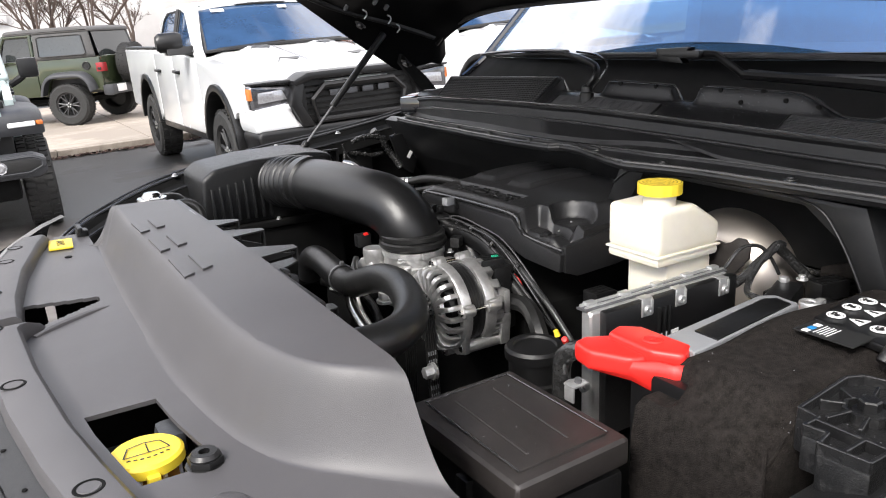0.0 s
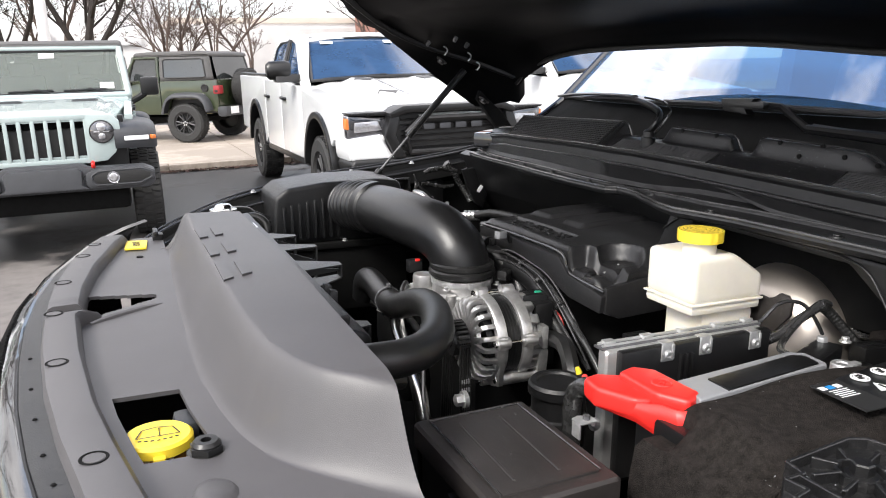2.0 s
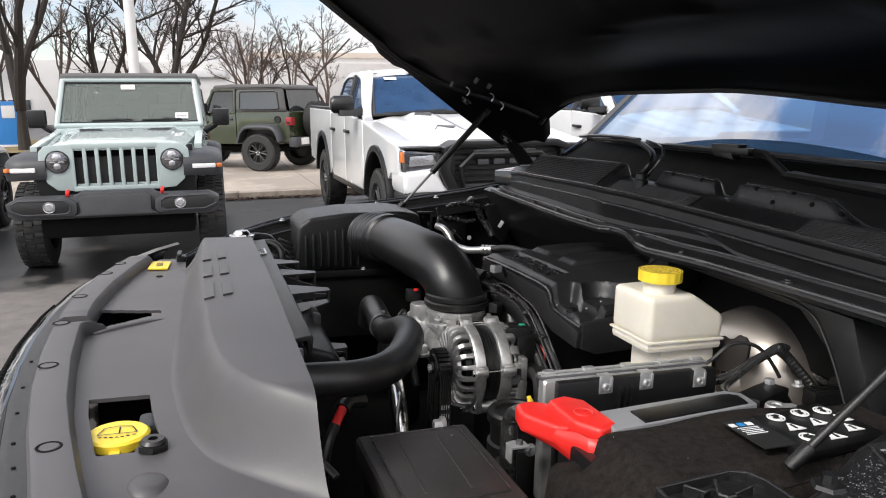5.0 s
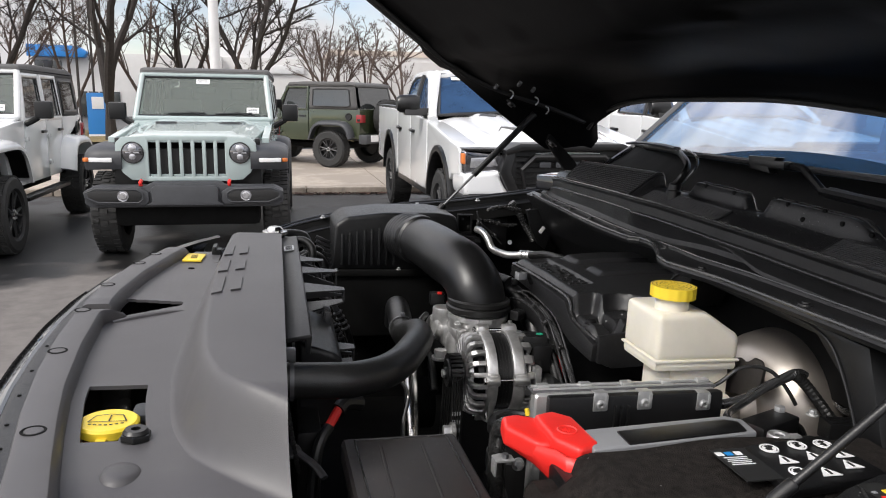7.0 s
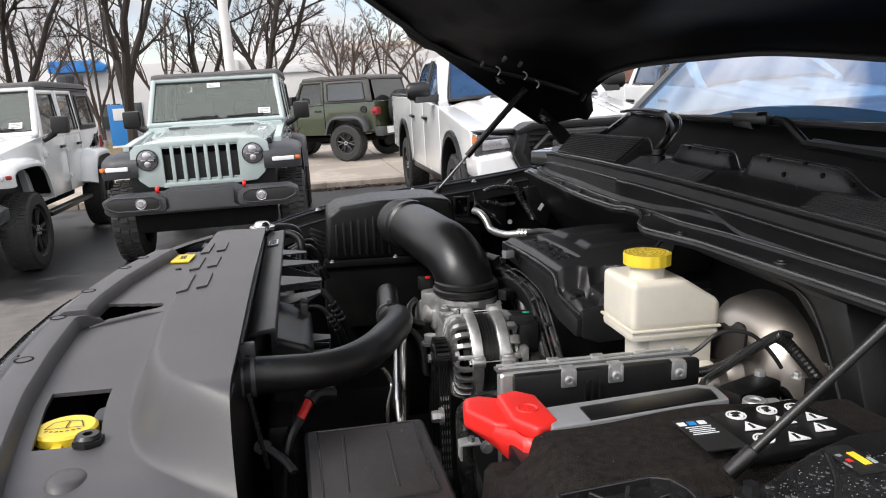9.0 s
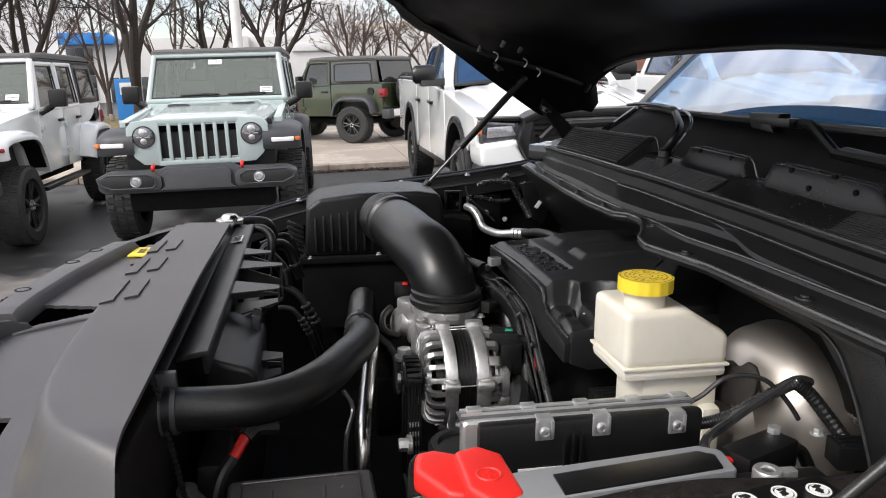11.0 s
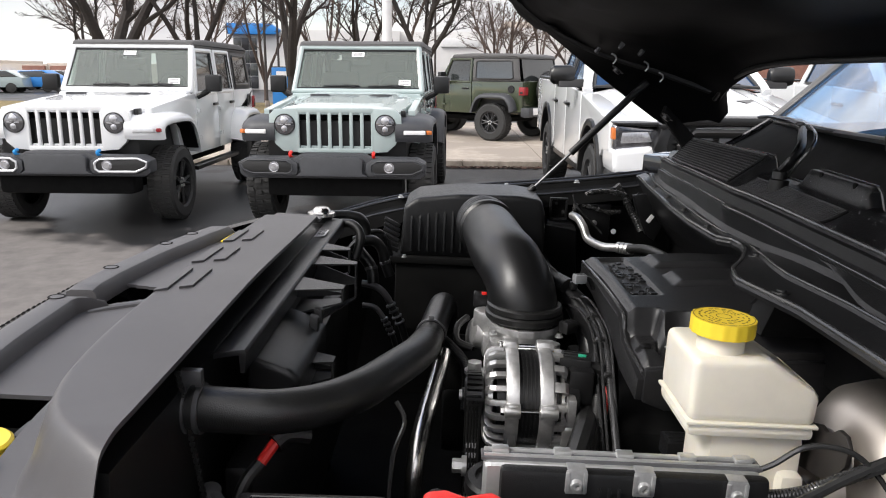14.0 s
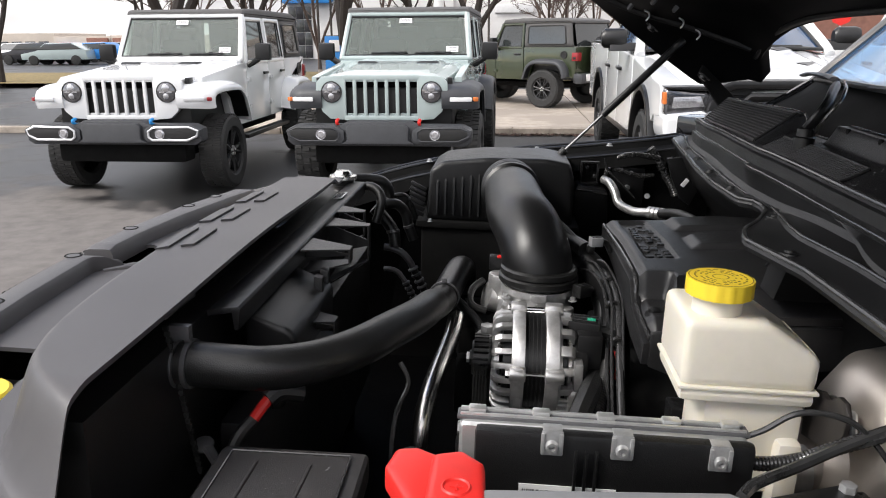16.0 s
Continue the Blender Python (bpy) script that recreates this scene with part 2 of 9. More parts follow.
    M["lamp"] = material("clear_lamp_lens", (0.5, 0.5, 0.52), 0.08, 0.6, var=0.3, scale=60)
    M["lampdark"] = material("dark_lamp_housing", (0.05, 0.05, 0.055), 0.12, 0.5, var=0.4, scale=40)
    M["amber"] = material("amber_lens", (0.7, 0.2, 0.05), 0.2, var=0.1)
    M["tail"] = material("red_lens", (0.28, 0.02, 0.025), 0.2, var=0.1)
    M["pane"] = glass("tinted_glass", (0.5, 0.6, 0.54), 0.02, 1.40, film=0.22)
    M["darkpane"] = material("dark_privacy_glass", (0.03, 0.034, 0.034), 0.03, var=0.1, spec=1.0)
    M["seat"] = material("dark_cloth", (0.03, 0.03, 0.032), 0.9, var=0.2, scale=30)


mats()


# ---------------------------------------------------------------- mesh helpers
def part(name, bm, mat, parent=None, label="", smooth=35, kind=""):
    me = bpy.data.meshes.new(name)
    bmesh.ops.recalc_face_normals(bm, faces=bm.faces)
    bm.to_mesh(me)
    bm.free()
    for mt in (mat if isinstance(mat, (list, tuple)) else (mat,)):
        me.materials.append(mt)
    if smooth:
        me.shade_smooth()
        me.set_sharp_from_angle(angle=radians(smooth))
    ob = new(name, me)
    if parent is not None:
        ob.parent = parent
    if label:
        ob["label"] = label
    if kind:
        ob["kind"] = kind
    return ob


def thing(name, at=(0, 0, 0), rz=0.0, label="", category="", group="", kind=""):
    ob = new(name)
    ob.empty_display_size = 0.05
    ob.matrix_basis = pose(*at, 0, 0, rz)
    return tagged(ob, label, category, group, kind)


def box(bm, size, at=(0, 0, 0), bevel=0.0, rot=None, seg=2, taper=(1, 1)):
    """A box centred at a place; taper scales its top in x and y."""
    g = bmesh.ops.create_cube(bm, size=1.0)
    vs = g["verts"]
    for v in vs:
        if v.co.z > 0:
            v.co.x *= taper[0]
            v.co.y *= taper[1]
        v.co = Vector((v.co.x * size[0], v.co.y * size[1], v.co.z * size[2]))
    if bevel:
        es = list({e for v in vs for e in v.link_edges})
        r = bmesh.ops.bevel(bm, geom=es, offset=bevel, segments=seg, affect="EDGES", profile=0.6)
        vs = list({v for f in r["faces"] for v in f.verts} | {v for v in vs if v.is_valid})
    m = Matrix.Translation(at)
    if rot is not None:
        m = m @ Euler([radians(a) for a in rot]).to_matrix().to_4x4()
    bmesh.ops.transform(bm, matrix=m, verts=vs)
    return vs


def cyl(bm, r, h, at=(0, 0, 0), axis="z", seg=24, r2=None, bevel=0.0, direction=None):
    g = bmesh.ops.create_cone(bm, cap_ends=True, segments=seg, radius1=r, radius2=r if r2 is None else r2, depth=h)
    vs = g["verts"]
    if bevel:
        es = [e for e in {e for v in vs for e in v.link_edges} if any(len(f.verts) > 4 for f in e.link_faces)]
        q = bmesh.ops.bevel(bm, geom=es, offset=bevel, segments=2, affect="EDGES", profile=0.6)
        vs = list({v for f in q["faces"] for v in f.verts} | {v for v in vs if v.is_valid})
    if direction is not None:
        m = Vector(direction).to_track_quat("Z", "Y").to_matrix().to_4x4()
    else:
        m = {"z": Matrix(), "x": Matrix.Rotation(radians(90), 4, "Y"), "y": Matrix.Rotation(radians(90), 4, "X")}[axis]
    bmesh.ops.transform(bm, matrix=Matrix.Translation(at) @ m, verts=vs)
    return vs


def prism(bm, outline, axis, a, b, bevel=0.0, seg=2):
    """A closed outline (pairs in the two other axes) pushed along an axis from a to b."""
    def pt(p, v):
        return {"x": (v, p[0], p[1]), "y": (p[0], v, p[1]), "z": (p[0], p[1], v)}[axis]
    lo = [bm.verts.new(pt(p, a)) for p in outline]
    hi = [bm.verts.new(pt(p, b)) for p in outline]
    n = len(outline)
    fs = [bm.faces.new(lo), bm.faces.new(hi)]
    for i in range(n):
        fs.append(bm.faces.new((lo[i], lo[(i + 1) % n], hi[(i + 1) % n], hi[i])))
    vs = lo + hi
    if bevel:
        bmesh.ops.recalc_face_normals(bm, faces=fs)
        es = list({e for f in fs for e in f.edges})
        r = bmesh.ops.bevel(bm, geom=es, offset=bevel, segments=seg, affect="EDGES", profile=0.6)
        vs = list({v for f in r["faces"] for v in f.verts} | {v for v in vs if v.is_valid})
    return vs


def catmull(pts, n=8):
    pts = [Vector(p) for p in pts]
    out = []
    for i in range(len(pts) - 1):
        p0, p1, p2, p3 = pts[max(0, i - 1)], pts[i], pts[i + 1], pts[min(len(pts) - 1, i + 2)]
        for k in range(n):
            t = k / n
            out.append(0.5 * ((2 * p1) + (p2 - p0) * t + (2 * p0 - 5 * p1 + 4 * p2 - p3) * t * t + (3 * p1 - p0 - 3 * p2 + p3) * t ** 3))
    out.append(pts[-1])
    return out


def tube(bm, pts, r, seg=16, n=8, smooth=True, flat=1.0):
    """A hose along points; r is one radius, a list for the points, or a function of the way 0 to 1."""
    path = catmull(pts, n) if smooth and len(pts) > 2 else [Vector(p) for p in pts]
    m = len(path)
    rings = []
    side = None
    for i, p in enumerate(path):
        d = (path[min(m - 1, i + 1)] - path[max(0, i - 1)]).normalized()
        if side is None:
            side = d.cross(Vector((0.13, 0.27, 1))).normalized()
        side = (side - d * side.dot(d)).normalized()
        up = d.cross(side)
        s = i / (m - 1)
        if callable(r):
            rr = r(s)
        elif isinstance(r, (list, tuple)):
            f = s * (len(r) - 1)
            k = min(len(r) - 2, int(f))
            rr = r[k] + (r[k + 1] - r[k]) * (f - k)
        else:
            rr = r
        rings.append([bm.verts.new(p + (side * math.cos(a) * flat + up * math.sin(a)) * rr) for a in [2 * math.pi * j / seg for j in range(seg)]])
    for a, b in zip(rings, rings[1:]):
        for j in range(seg):
            bm.faces.new((a[j], a[(j + 1) % seg], b[(j + 1) % seg], b[j]))
    bm.faces.new(rings[0])
    bm.faces.new(rings[-1])
    return bm


def lathe(bm, profile, seg=32, at=(0, 0, 0), direction=(0, 0, 1)):
    """Pairs of radius and height turned about an axis."""
    m = Matrix.Translation(at) @ Vector(direction).to_track_quat("Z", "Y").to_matrix().to_4x4()
    rings = []
    for r, h in profile:
        if r < 1e-5:
            rings.append([bm.verts.new(m @ Vector((0, 0, h)))])
        else:
            rings.append([bm.verts.new(m @ Vector((r * math.cos(2 * math.pi * j / seg), r * math.sin(2 * math.pi * j / seg), h))) for j in range(seg)])
    for a, b in zip(rings, rings[1:]):
        for j in range(seg):
            k = (j + 1) % seg
            if len(a) == 1 and len(b) == 1:
                continue
            if len(a) == 1:
                bm.faces.new((a[0], b[j], b[k]))
            elif len(b) == 1:
                bm.faces.new((a[j], a[k], b[0]))
            else:
                bm.faces.new((a[j], a[k], b[k], b[j]))
    return bm


def sheet(bm, f, us, vs, thick, hole=None):
    """A curved panel: f(u, v) gives its upper side; it is closed underneath, thick metres down. hole(u, v) leaves cells out."""
    top = [[bm.verts.new(f(u, v)) for v in vs] for u in us]
    low = [[bm.verts.new(Vector(f(u, v)) - Vector((0, 0, thick)) if not callable(thick) else thick(u, v)) for v in vs] for u in us]
    nu, nv = len(us), len(vs)
    keep = {(i, j) for i in range(nu - 1) for j in range(nv - 1) if hole is None or not hole((us[i] + us[i + 1]) / 2, (vs[j] + vs[j + 1]) / 2)}
    for i, j in keep:
        bm.faces.new((top[i][j], top[i + 1][j], top[i + 1][j + 1], top[i][j + 1]))
        bm.faces.new((low[i][j], low[i][j + 1], low[i + 1][j + 1], low[i + 1][j]))
        for (di, dj), (a, b) in {(-1, 0): ((i, j), (i, j + 1)), (1, 0): ((i + 1, j), (i + 1, j + 1)), (0, -1): ((i, j), (i + 1, j)), (0, 1): ((i, j + 1), (i + 1, j + 1))}.items():
            if (i + di, j + dj) not in keep:
                bm.faces.new((top[a[0]][a[1]], top[b[0]][b[1]], low[b[0]][b[1]], low[a[0]][a[1]]))
    bmesh.ops.delete(bm, geom=[v for v in bm.verts if not v.link_faces], context="VERTS")
    return bm


def lerp(table, t):
    """Piecewise straight table of (t, value)."""
    if t <= table[0][0]:
        return table[0][1]
    for (a, va), (b, vb) in zip(table, table[1:]):
        if t <= b:
            return va + (vb - va) * (t - a) / (b - a)
    return table[-1][1]


def sm(x):
    x = max(0.0, min(1.0, x))
    return x * x * (3 - 2 * x)


def steps(a, b, n):
    return [a + (b - a) * i / n for i in range(n + 1)]


NEWBM = bmesh.new
GZ = -0.08   # the car park's level


# ---------------------------------------------------------------- the black pickup with its bonnet up
YC = -0.15    # its middle line; x runs from its nose to its cabin
TRIM_IN = [(-1.05, -0.285), (-0.95, -0.304), (-0.87, -0.322), (-0.758, -0.345), (-0.641, -0.366), (-0.454, -0.387), (-0.282, -0.398), (-0.101, -0.394), (0.068, -0.377), (0.273, -0.339), (0.43, -0.30)]
TRIM_OUT = [(-1.05, -0.342), (-0.934, -0.365), (-0.834, -0.384), (-0.716, -0.408), (-0.566, -0.431), (-0.404, -0.446), (-0.228, -0.454), (-0.056, -0.450), (0.141, -0.429), (0.3, -0.392), (0.43, -0.361)]
FOOT = [(-1.2, 0.02), (-0.97, -0.03), (-0.93, -0.085), (-0.895, -0.135), (-0.855, -0.174), (-0.78, -0.212), (-0.675, -0.232), (-0.55, -0.243), (-0.40, -0.244), (-0.19, -0.243), (0.05, -0.238), (0.25, -0.229), (0.45, -0.217)]
CREST = [(-1.2, 0.12), (-0.93, 0.02), (-0.895, -0.045), (-0.87, -0.095), (-0.83, -0.140), (-0.775, -0.165), (-0.70, -0.180), (-0.60, -0.188), (-0.45, -0.190), (-0.2, -0.193), (0.04, -0.190), (0.45, -0.180)]
REAR_X = -0.074


def cover_foot(y):
    """Where the raised rear of the cover rises from its flat front."""
    return sum(lerp(FOOT, y + d) for d in (-0.04, -0.02, 0, 0.02, 0.04)) / 5


def cover_z(x, y):
    top = 1.213 - 0.035 * sm((-0.84 - y) / 0.12)
    low = 1.117 - 0.03 * sm((-0.86 - y) / 0.2)
    a = cover_foot(y)
    k = max(0.0, min(1.0, (x - a) / (sum(lerp(CREST, y + d) for d in (-0.04, -0.02, 0, 0.02, 0.04)) / 5 - a)))
    z = low + (top - low) * (0.2 * k + 0.8 * sm(k))
    z -= 0.014 * sm((y - 0.17) / 0.05) * sm((x + 0.24) / 0.05)
    z += 0.009 * math.exp(-((y + 0.35) / 0.3) ** 2) * sm(k)
    return z


def latch_gap(x, y):
    """The wedge-shaped opening over the bonnet latch, wide at the trim and narrow behind."""
    k = (x + 0.40) / 0.124
    return -0.05 < k < 1.0 and -0.235 + 0.095 * k < y < -0.085 - 0.030 * k


def build_radiator_cover():
    t = thing("radiator_cover", label="matt grey moulded plastic radiator cover behind the grille", category="engine cover")
    bm = NEWBM()
    us = sorted(steps(0, 0.45, 36) + steps(0.4625, 1, 43) + [0.064, 0.34])
    vs = sorted(steps(-1.05, 0.42, 260) + [-0.778, -0.588])

    def f(u, y):
        xf = lerp(TRIM_IN, y)
        xr = REAR_X + 0.012 * sm((-0.88 - y) / 0.12) - 0.16 * sm((y - 0.255) / 0.03)
        foot = min(max(cover_foot(y), xf + 0.03), xr - 0.03)
        x = xf + (foot - xf) * u / 0.45 if u < 0.45 else foot + (xr - foot) * (u - 0.45) / 0.55
        return (x, y, cover_z(x, y))

    def hole(u, y):
        if -0.778 < y < -0.588 and 0.064 < u < 0.34:
            return True
        return latch_gap(f(u, y)[0], y)
    sheet(bm, f, us, vs, 0.006, hole)
    panel = part("panel", bm, M["cover"], t)
    # the plain embossed badge: three pairs of bars
    for y0 in (-0.012, -0.180, -0.338):
        for xa, l in ((-0.192, 0.118), (-0.162, 0.100)):
            bm = NEWBM()
            q = [(xa, y0 - 0.012), (xa + 0.016, y0), (xa + 0.016, y0 - l + 0.010), (xa, y0 - l)]
            lo = [bm.verts.new((x, y, cover_z(x, y) - 0.001)) for x, y in q]
            hi = [bm.verts.new((x, y, cover_z(x, y) + 0.0035)) for x, y in q]
            bm.faces.new(hi)
            for k in range(4):
                bm.faces.new((lo[k], lo[(k + 1) % 4], hi[(k + 1) % 4], hi[k]))
            part("emblem_bar", bm, M["cover"], panel, smooth=0)
    # a soft rib beside the latch opening, and the rims of both openings
    bm = NEWBM()
    tube(bm, [(x, y, cover_z(x, y) - 0.002) for x, y in ((-0.385, -0.262), (-0.35, -0.232), (-0.30, -0.198), (-0.265, -0.178))], [0.006, 0.008, 0.007, 0.002], 8)
    part("rib", bm, M["cover"], panel)
    bm = NEWBM()
    lathe(bm, [(0.0, 0.0095), (0.014, 0.009), (0.020, 0.007), (0.0245, 0.001), (0.026, -0.004)], 28, (-0.258, -0.862, 1.112), (0.1, 0.1, 1))
    bmesh.ops.scale(bm, vec=(1, 1.25, 1), space=Matrix.Translation((0.258, 0.862, 0)), verts=bm.verts)
    part("plug", bm, M["cover"], t)
    bm = NEWBM()
    cyl(bm, 0.0075, 0.004, (-0.293, 0.205, 1.117), seg=14)
    part("clip_hole", bm, M["void"], t)
    bm = NEWBM()
    box(bm, (0.026, 0.034, 0.02), (-0.245, 0.395, 1.122), 0.005)
    box(bm, (0.012, 0.06, 0.012), (-0.25, 0.40, 1.134), 0.004)
    part("catch", bm, M["plastic"], t)
    return t


def build_front_trim():
    t = thing("grille_trim", label="grey plastic trim strip screwed along the grille top", category="trim")
    for n, (ya, yb) in enumerate(((-1.02, -0.222), (-0.205, 0.40))):
        bm = NEWBM()
        ys = steps(ya, yb, 64)
        prof = []
        for y in ys:
            xi, xo = lerp(TRIM_IN, y) + 0.002, lerp(TRIM_OUT, y)
            near, far = (y - ya), (yb - y)
            h = 1.143 - (0.016 * sm((0.035 - far) / 0.035) if n == 0 else 0.026 * sm((0.05 - far) / 0.05) + 0.004 * sm((0.03 - near) / 0.03))
            if n == 0:
                # the near strip ends in a rounded nose that turns in beside the latch opening
                xi += 0.030 * sm((0.05 - far) / 0.05)
            prof.append([(xi, 1.108), (xi - 0.003, h - 0.008), (xi - 0.009, h - 0.001), (xi - 0.014, h), (xo + 0.012, h - 0.001), (xo + 0.004, h - 0.005), (xo, h - 0.016), (xo - 0.002, 1.09)])
        rows = [[bm.verts.new((x, y, z)) for x, z in p] for y, p in zip(ys, prof)]
        for a, b in zip(rows, rows[1:]):
            for j in range(7):
                bm.faces.new((a[j], a[j + 1], b[j + 1], b[j]))
            bm.faces.new((a[7], a[0], b[0], b[7]))
        bm.faces.new(rows[0])
        bm.faces.new(rows[-1])
        part("strip", bm, M["cover"], t)
    for x, y in ((-0.368, -0.795), (-0.418, -0.497), (-0.436, -0.262), (-0.432, -0.065), (-0.405, 0.15), (-0.385, 0.26)):
        pin = NEWBM()
        lathe(pin, [(0.0, 0.0006), (0.010, 0.0008), (0.0112, -0.001), (0.0125, -0.001)], 24, (x, y, 1.1425))
        head = part("push_pin", pin, M["cover"], t)
        ring = NEWBM()
        lathe(ring, [(0.0112, 0.0002), (0.0118, 0.0006), (0.0142, 0.0006), (0.0148, 0.0)], 24, (x, y, 1.1428))
        part("gap_ring", ring, M["void"], head, "dark gap round the pin")
    # the narrow dusty ledge below the strip
    bm = NEWBM()
    ys = steps(-1.05, 0.42, 60)
    rows = [[bm.verts.new(q) for q in ((lerp(TRIM_OUT, y) + 0.006, y, 1.121), (lerp(TRIM_OUT, y) - 0.020, y, 1.118), (lerp(TRIM_OUT, y) - 0.029, y, 1.112), (lerp(TRIM_OUT, y) - 0.031, y, 1.09))] for y in ys]
    for a, b in zip(rows, rows[1:]):
        for j in range(3):
            bm.faces.new((a[j], a[j + 1], b[j + 1], b[j]))
    part("ledge", bm, M["dusty"], t, "dusty black ledge with small screws")
    for y in (-0.86, -0.79, -0.72, -0.62, -0.52, -0.4):
        bm = NEWBM()
        lathe(bm, [(0.0, 0.0016), (0.0026, 0.0014), (0.003, 0.0)], 10, (lerp(TRIM_OUT, y) - 0.014, y, 1.1186))
        part("screw", bm, M["void"], t)
    return t


def build_nose():
    """The painted nose before the trim, with a speckled rubber lip."""
    t = thing("pickup_truck", label="black pickup truck with its bonnet raised on two gas struts", category="pickup truck")
    bm = NEWBM()
    ys = steps(-1.2, 0.7, 40)

    edge = TRIM_OUT + [(0.6, -0.29), (0.75, -0.2)]

    def row(y):
        xo = lerp(edge, y) if y > -1.05 else -0.342 + (-1.05 - y) * 0.4
        return [(xo - 0.026, 1.108), (xo - 0.034, 1.114), (xo - 0.050, 1.106), (xo - 0.068, 1.085), (xo - 0.082, 1.05), (xo - 0.088, 1.01)]
    rows = [[bm.verts.new((x, y, z)) for x, z in row(y)] for y in ys]
    for a, b in zip(rows, rows[1:]):
        for j in range(5):
            bm.faces.new((a[j], a[j + 1], b[j + 1], b[j]))
    lip = part("front_lip", bm, M["nose"], t, "gloss black grille top mirroring bare branches")
    for k in range(34):
        y = -0.52 + 0.0165 * k
        bm = NEWBM()
        x = lerp(edge, y)
        box(bm, (0.020, 0.007, 0.006), (x - 0.060, y, 1.0965), 0.002, (0, -48, 0))
        part("slot", bm, M["void"], lip)
    bm = NEWBM()
    rows = []
    for y in ys:
        xo = row(y)[5][0]
        rows.append([bm.verts.new((x, y, z)) for x, z in ((xo + 0.01, 1.03), (xo - 0.014, 1.02), (xo - 0.020, 0.99), (xo - 0.03, 0.93), (xo - 0.02, 0.7), (xo - 0.05, 0.45), (xo, 0.3))])
    for a, b in zip(rows, rows[1:]):
        for j in range(6):
            bm.faces.new((a[j], a[j + 1], b[j + 1], b[j]))
    part("grille", bm, M["blackpaint"], t, "gloss black grille and bumper front")
    # far wing
    bm = NEWBM()
    far = [(-0.32, 1.03, 0.62), (-0.25, 1.055, 0.76), (-0.146, 1.09, 0.84), (0.04, 1.143, 0.9), (0.3, 1.188, 0.93), (0.55, 1.215, 0.945), (0.78, 1.245, 0.95), (0.95, 1.275, 0.95), (1.15, 1.30, 0.95)]
    rows = [[bm.verts.new(p) for p in ((x, y - 0.12, z - 0.065), (x, y - 0.10, z - 0.03), (x, y - 0.05, z - 0.022), (x, y - 0.035, z - 0.004), (x, y, z), (x, y + 0.06, z - 0.02), (x, y + 0.12, z - 0.1), (x, y + 0.14, 0.45))] for x, z, y in far]
    for a, b in zip(rows, rows[1:]):
        for j in range(7):
            bm.faces.new((a[j], a[j + 1], b[j + 1], b[j]))
    wing = part("wing", bm, M["void"], t)
    # Glossy beads added along the wing to draw its edge highlights.
    for dy, dz, r in ((-0.10, -0.028, 0.0035), (-0.035, -0.002, 0.005), (0.0, 0.002, 0.003)):
        bm = NEWBM()
        tube(bm, [(x, y + dy, z + dz) for x, z, y in far], r, 8)
        part("highlight_bead", bm, M["edge"], wing)
    # near wing
    bm = NEWBM()
    rows = [[bm.verts.new(p) for p in ((x, 2 * YC - y + 0.10, z - 0.10), (x, 2 * YC - y + 0.07, z - 0.05), (x, 2 * YC - y + 0.02, z - 0.03), (x, 2 * YC - y, z - 0.03), (x, 2 * YC - y - 0.05, z - 0.06), (x, 2 * YC - y - 0.1, z - 0.16), (x, 2 * YC - y - 0.12, 0.45))] for x, z, y in far]
    for a, b in zip(rows, rows[1:]):
        for j in range(6):
            bm.faces.new((a[j], a[j + 1], b[j + 1], b[j]))
    part("wing", bm, M["satin"], t)
    # inner walls, floor and bulkhead of the bay; all but the bulkhead painted shade-black
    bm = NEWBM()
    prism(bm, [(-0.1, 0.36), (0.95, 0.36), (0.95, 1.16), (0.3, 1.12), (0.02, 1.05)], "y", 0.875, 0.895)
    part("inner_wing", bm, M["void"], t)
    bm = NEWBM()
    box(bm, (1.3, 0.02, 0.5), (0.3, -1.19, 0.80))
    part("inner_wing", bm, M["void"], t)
    # speckled rail along the near wing
    bm = NEWBM()
    prism(bm, [(0.24, -1.222), (0.382, -1.164), (0.486, -1.106), (0.547, -1.083), (0.75, -1.07), (0.75, -1.178), (0.24, -1.2235)], "z", 1.10, 1.180, 0.006)
    rail = part("wing_rail", bm, M["dusty"], t, "dusty grained black wing rail")
    bm = NEWBM()
    rnd = random.Random(12)
    for k in range(420):
        x = rnd.uniform(0.38, 0.70)
        y = rnd.uniform(-1.208 + 0.09 * (x - 0.38), -1.168 + 0.45 * min(x - 0.38, 0.12))
        r = 0.0005 + 0.0022 * rnd.random() ** 3
        lathe(bm, [(0.0, 0.0006), (r * 0.6, 0.0004), (r, 0.0)], 5, (x, y, 1.1802))
    part("grit", bm, M["satin_grey"], rail, kind="stuff")
    bm = NEWBM()
    tube(bm, [(0.44, -1.203, 1.181), (0.475, -1.16, 1.1815), (0.50, -1.115, 1.181)], 0.003, 6)
    part("raised_rib", bm, M["dusty"], rail)
    bm = NEWBM()
    lathe(bm, [(0.0, 0.014), (0.007, 0.014), (0.008, 0.005), (0.015, 0.004), (0.017, 0.0)], 6, (0.384, -1.168, 1.18))
    part("bolt", bm, M["satin"], rail)
    bm = NEWBM()
    box(bm, (0.052, 0.030, 0.0012), (0.515, -1.131, 1.1815), 0, (0, 0, -88))
    lab = part("warning_label", bm, M["blackprint"], rail, "small black label with a yellow bar and coloured print")
